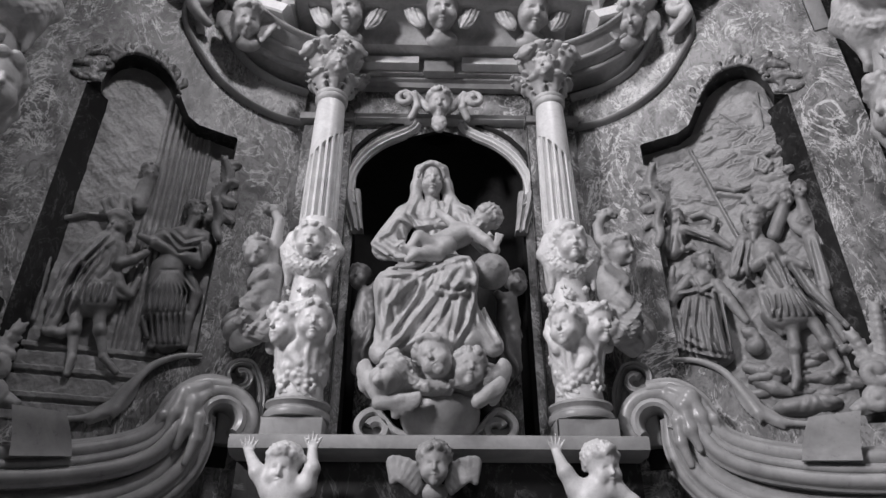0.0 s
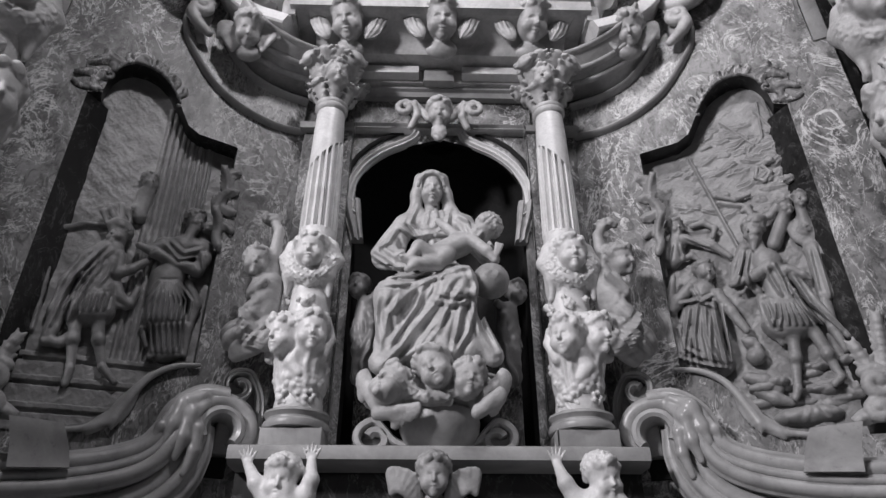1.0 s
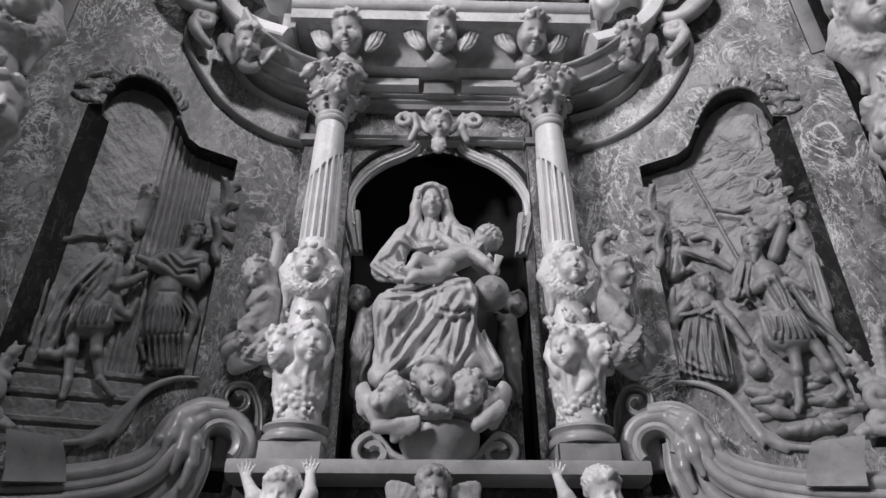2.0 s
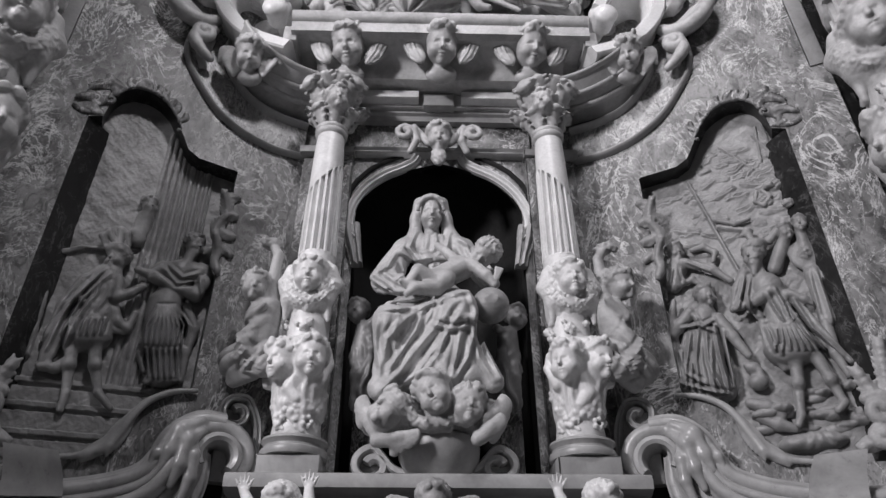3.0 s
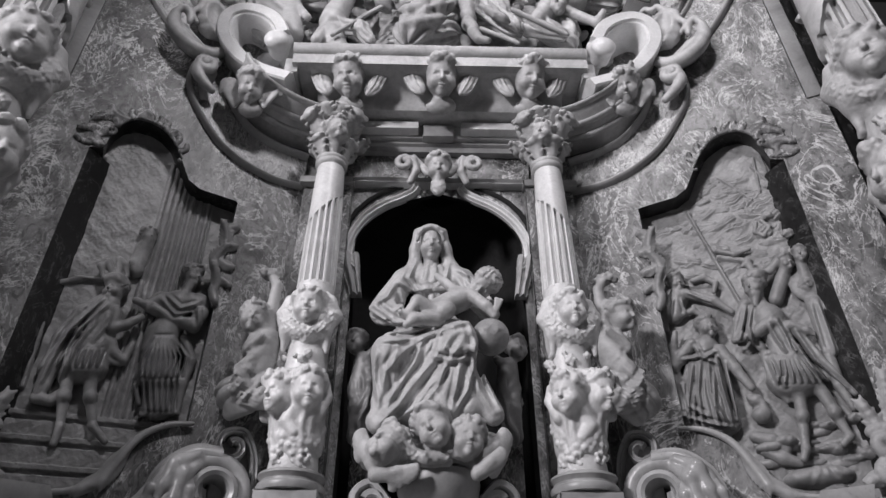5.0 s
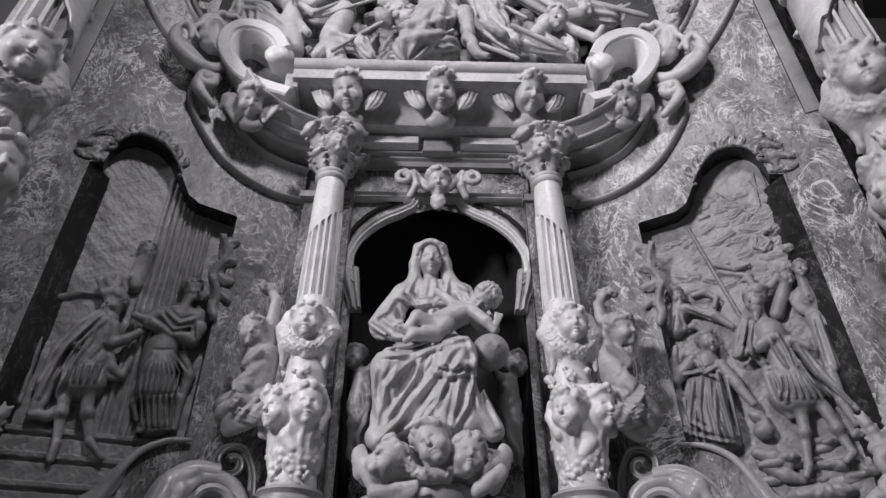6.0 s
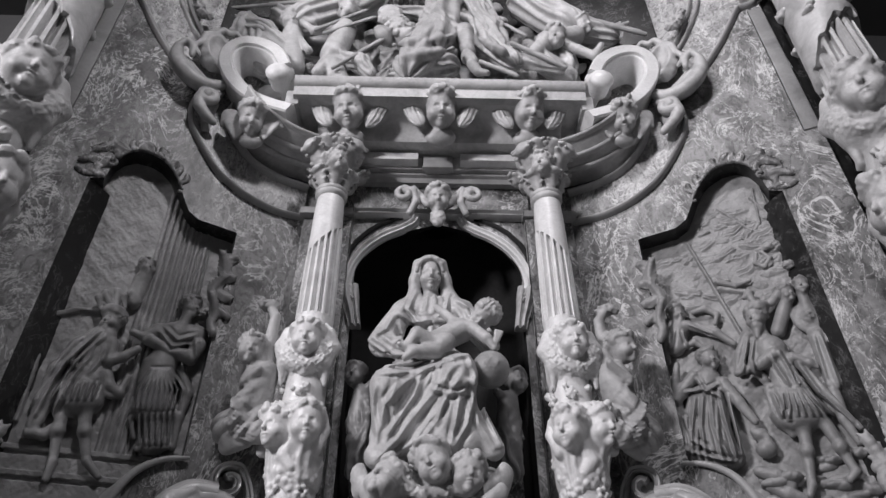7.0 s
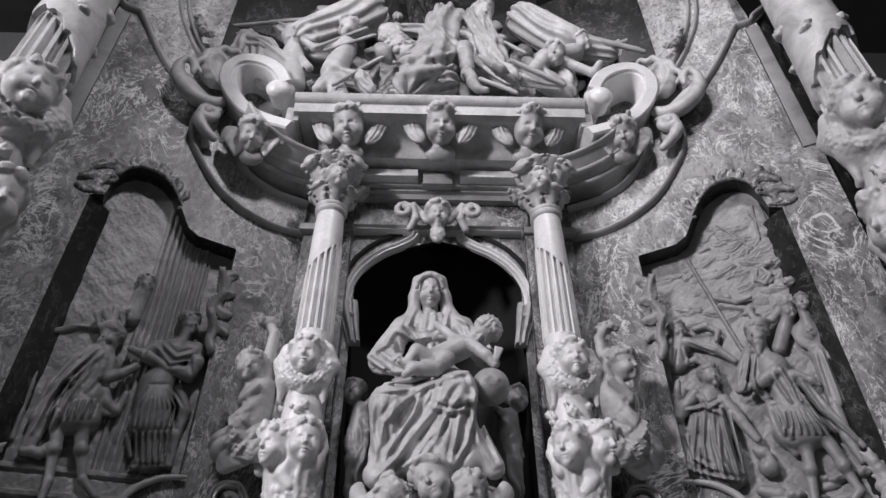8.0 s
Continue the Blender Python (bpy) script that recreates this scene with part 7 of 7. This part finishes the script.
    c.limb((1.689, 5.4, 9.295), (2.021, 5.35, 8.992), 0.07, 0.06, 0.03)
    c.limb((2.021, 5.35, 8.992), (2.123, 5.3, 9.149), 0.06, 0.045, 0.02)
    c.limb((1.425, 5.4, 9.348), (1.11, 5.35, 8.838), 0.11, 0.09, 0.04)
    c.limb((1.11, 5.35, 8.838), (1.527, 5.3, 8.671), 0.10, 0.08, 0.04, folds=0.012, count=6)
    c.limb((1.373, 5.5, 9.047), (1.645, 5.5, 8.758), 0.15, 0.14, 0.04, folds=0.015, count=6)
    item("putto_statue", c, STATUE, "carved marble reclining child figure on the cornice")
    c = Carving(0.014)
    carve_head(c, (1.546, 5.5, 9.624), 0.30, (20, 20, -20), seed=85)
    carve_head(c, (2.882, 5.7, 10.461), 0.30, (20, 20, -20), seed=86)
    c.limb((2.856, 5.75, 10.245), (2.28, 5.7, 9.736), 0.14, 0.16, 0.05, folds=0.02, count=6)
    c.limb((1.636, 5.6, 9.572), (1.698, 5.6, 9.068), 0.16, 0.16, 0.05, folds=0.02, count=6)
    item("figure_statue", c, STATUE, "carved marble figures crouching behind the cornice")
    # shields, drum and trunk
    for p, r, tilt in (((-1.569, 5.85, 10.951), 0.36, (66, 0, 25)), ((1.385, 5.85, 11.006), 0.34, (66, 0, -25)), ((-1.775, 5.75, 9.846), 0.25, (70, 0, 15)), ((-0.747, 5.4, 9.388), 0.18, (84, 10, 40))):
        c = Carving(0.015)
        c.ball(p, (r, r, 0.09), 0.03, tilt)
        c.ball(p, (r * 0.80, r * 0.80, 0.12), 0.004, tilt, curl=0.012, curls=18)
        c.ball(p, (r * 0.2, r * 0.2, 0.18), 0.03, tilt)
        item("shield", c, DUSKY, "carved round marble shield in the trophy heap", "shield")
    c = Carving(0.015)
    c.line([(-0.472, 5.8, 12.447), (-0.397, 5.8, 11.403), (-0.29, 5.75, 10.622), (-0.155, 5.7, 10.047)], [0.14, 0.13, 0.14, 0.10], 0.03, folds=0.02, count=7)
    item("tree_trunk", c, VEINED_DARK, "dark rough carved stone trunk behind the figures", "trunk")
    for a, b, r in (((-2.964, 5.5, 10.101), (-1.924, 5.5, 10.319), 0.03), ((-1.676, 5.35, 9.419), (-1.034, 5.4, 9.976), 0.028), ((-1.548, 5.33, 9.319), (-0.904, 5.4, 9.817), 0.025), ((1.575, 5.4, 10.062), (2.821, 5.4, 9.573), 0.04),
                    ((0.92, 5.2, 9.011), (1.568, 5.2, 8.542), 0.035), ((0.501, 5.2, 8.616), (0.938, 5.15, 8.288), 0.03), ((-1.354, 5.3, 8.564), (-0.753, 5.35, 9.253), 0.03), ((0.64, 5.4, 9.91), (1.153, 5.35, 9.394), 0.03)):
        c = Carving(0.012)
        c.limb(a, b, r, r * 0.8, 0.01)
        d = Vector(b) - Vector(a)
        c.limb(tuple(Vector(a) + d * 0.5 + Vector((0, 0.0, r))), tuple(Vector(a) + d * 0.95 + Vector((0, 0, r))), r * 0.7, r * 0.6, 0.006)
        item("pike", c, DUSKY, "carved marble pike lying across the figures", "pike")
    # banner, cuirass and draped crouching figures between the pikes
    c = Carving(0.014)
    c.limb((-1.89, 5.6, 9.967), (-1.1, 5.65, 10.73), 0.26, 0.30, 0.06, folds=0.028, count=10)
    c.limb((-2.289, 5.65, 10.165), (-1.881, 5.6, 9.898), 0.16, 0.22, 0.06, folds=0.02, count=8)
    item("banner", c, STATUE, "carved marble banner hanging in broad folds", "banner")
    c = Carving(0.013)
    c.limb((-0.711, 5.45, 9.901), (-0.484, 5.4, 9.361), 0.17, 0.13, 0.04)
    for i in range(22):
        a, h = 2.4 * i, i / 21
        q = Vector((-0.711, 5.45, 9.901)).lerp(Vector((-0.484, 5.4, 9.361)), h)
        c.ball((q.x + 0.15 * math.cos(a), q.y - 0.12 * abs(math.sin(a)), q.z + 0.06 * math.sin(a)), 0.055, 0.02, curl=0.015, curls=60)
    item("cuirass", c, STATUE, "ornate carved marble cuirass in the trophy heap", "armour")
    c = Carving(0.014)
    carve_head(c, (0.614, 5.55, 10.601), 0.42, (24, 0, 20), seed=87)
    c.limb((0.59, 5.6, 10.282), (0.683, 5.45, 9.299), 0.20, 0.24, 0.06, folds=0.022, count=9)
    c.limb((0.679, 5.42, 9.257), (0.926, 5.35, 8.83), 0.17, 0.14, 0.05, folds=0.02, count=8)
    c.limb((0.528, 5.5, 9.849), (0.167, 5.45, 10.035), 0.09, 0.06, 0.04)
    item("figure_statue", c, STATUE, "carved marble draped figure crouching on the cornice")
    c = Carving(0.014)
    c.limb((1.25, 5.65, 10.682), (1.791, 5.55, 9.933), 0.24, 0.26, 0.06, folds=0.026, count=10)
    c.limb((1.791, 5.55, 9.933), (2.369, 5.55, 9.726), 0.22, 0.14, 0.06, folds=0.02, count=9)
    carve_head(c, (1.553, 5.35, 9.37), 0.36, (24, 0, -20), seed=88)
    item("figure_statue", c, STATUE, "carved marble reclining draped figure among the pikes")
    c = Carving(0.014)
    c.limb((-2.962, 5.7, 10.002), (-2.444, 5.6, 9.674), 0.16, 0.18, 0.05, folds=0.02, count=9)
    item("drapery", c, STATUE, "carved marble drapery heaped behind the scroll", "drapery")
    # heap of armour filling the gaps
    rnd = random.Random(12)
    c = Carving(0.026)
    for i in range(120):
        x, z = rnd.uniform(-2.3, 2.3), rnd.uniform(8.4, 11.2)
        y = 5.75 + 0.12 * (z - 8.4)
        q = rnd.uniform(0.08, 0.17)
        if i % 2:
            c.ball((x, y, z), (q, q * 0.8, q * rnd.uniform(0.6, 1.2)), 0.03, curl=0.02, curls=30)
        else:
            c.limb((x, y - 0.1, z), (x + rnd.uniform(-0.4, 0.4), y, z + rnd.uniform(-0.3, 0.3)), q * 0.7, q * 0.5, 0.03, folds=0.02, count=6)
    for x in np.linspace(-1.9, 1.9, 12):
        c.limb((x, 5.98, 8.2), (x, 6.25, 10.4), 0.22, 0.2, 0.05, folds=0.03, count=6)
    item("trophy_relief", c, DUSKY, "carved heap of arms and drapery behind the figures", "sculpture")


top_group()
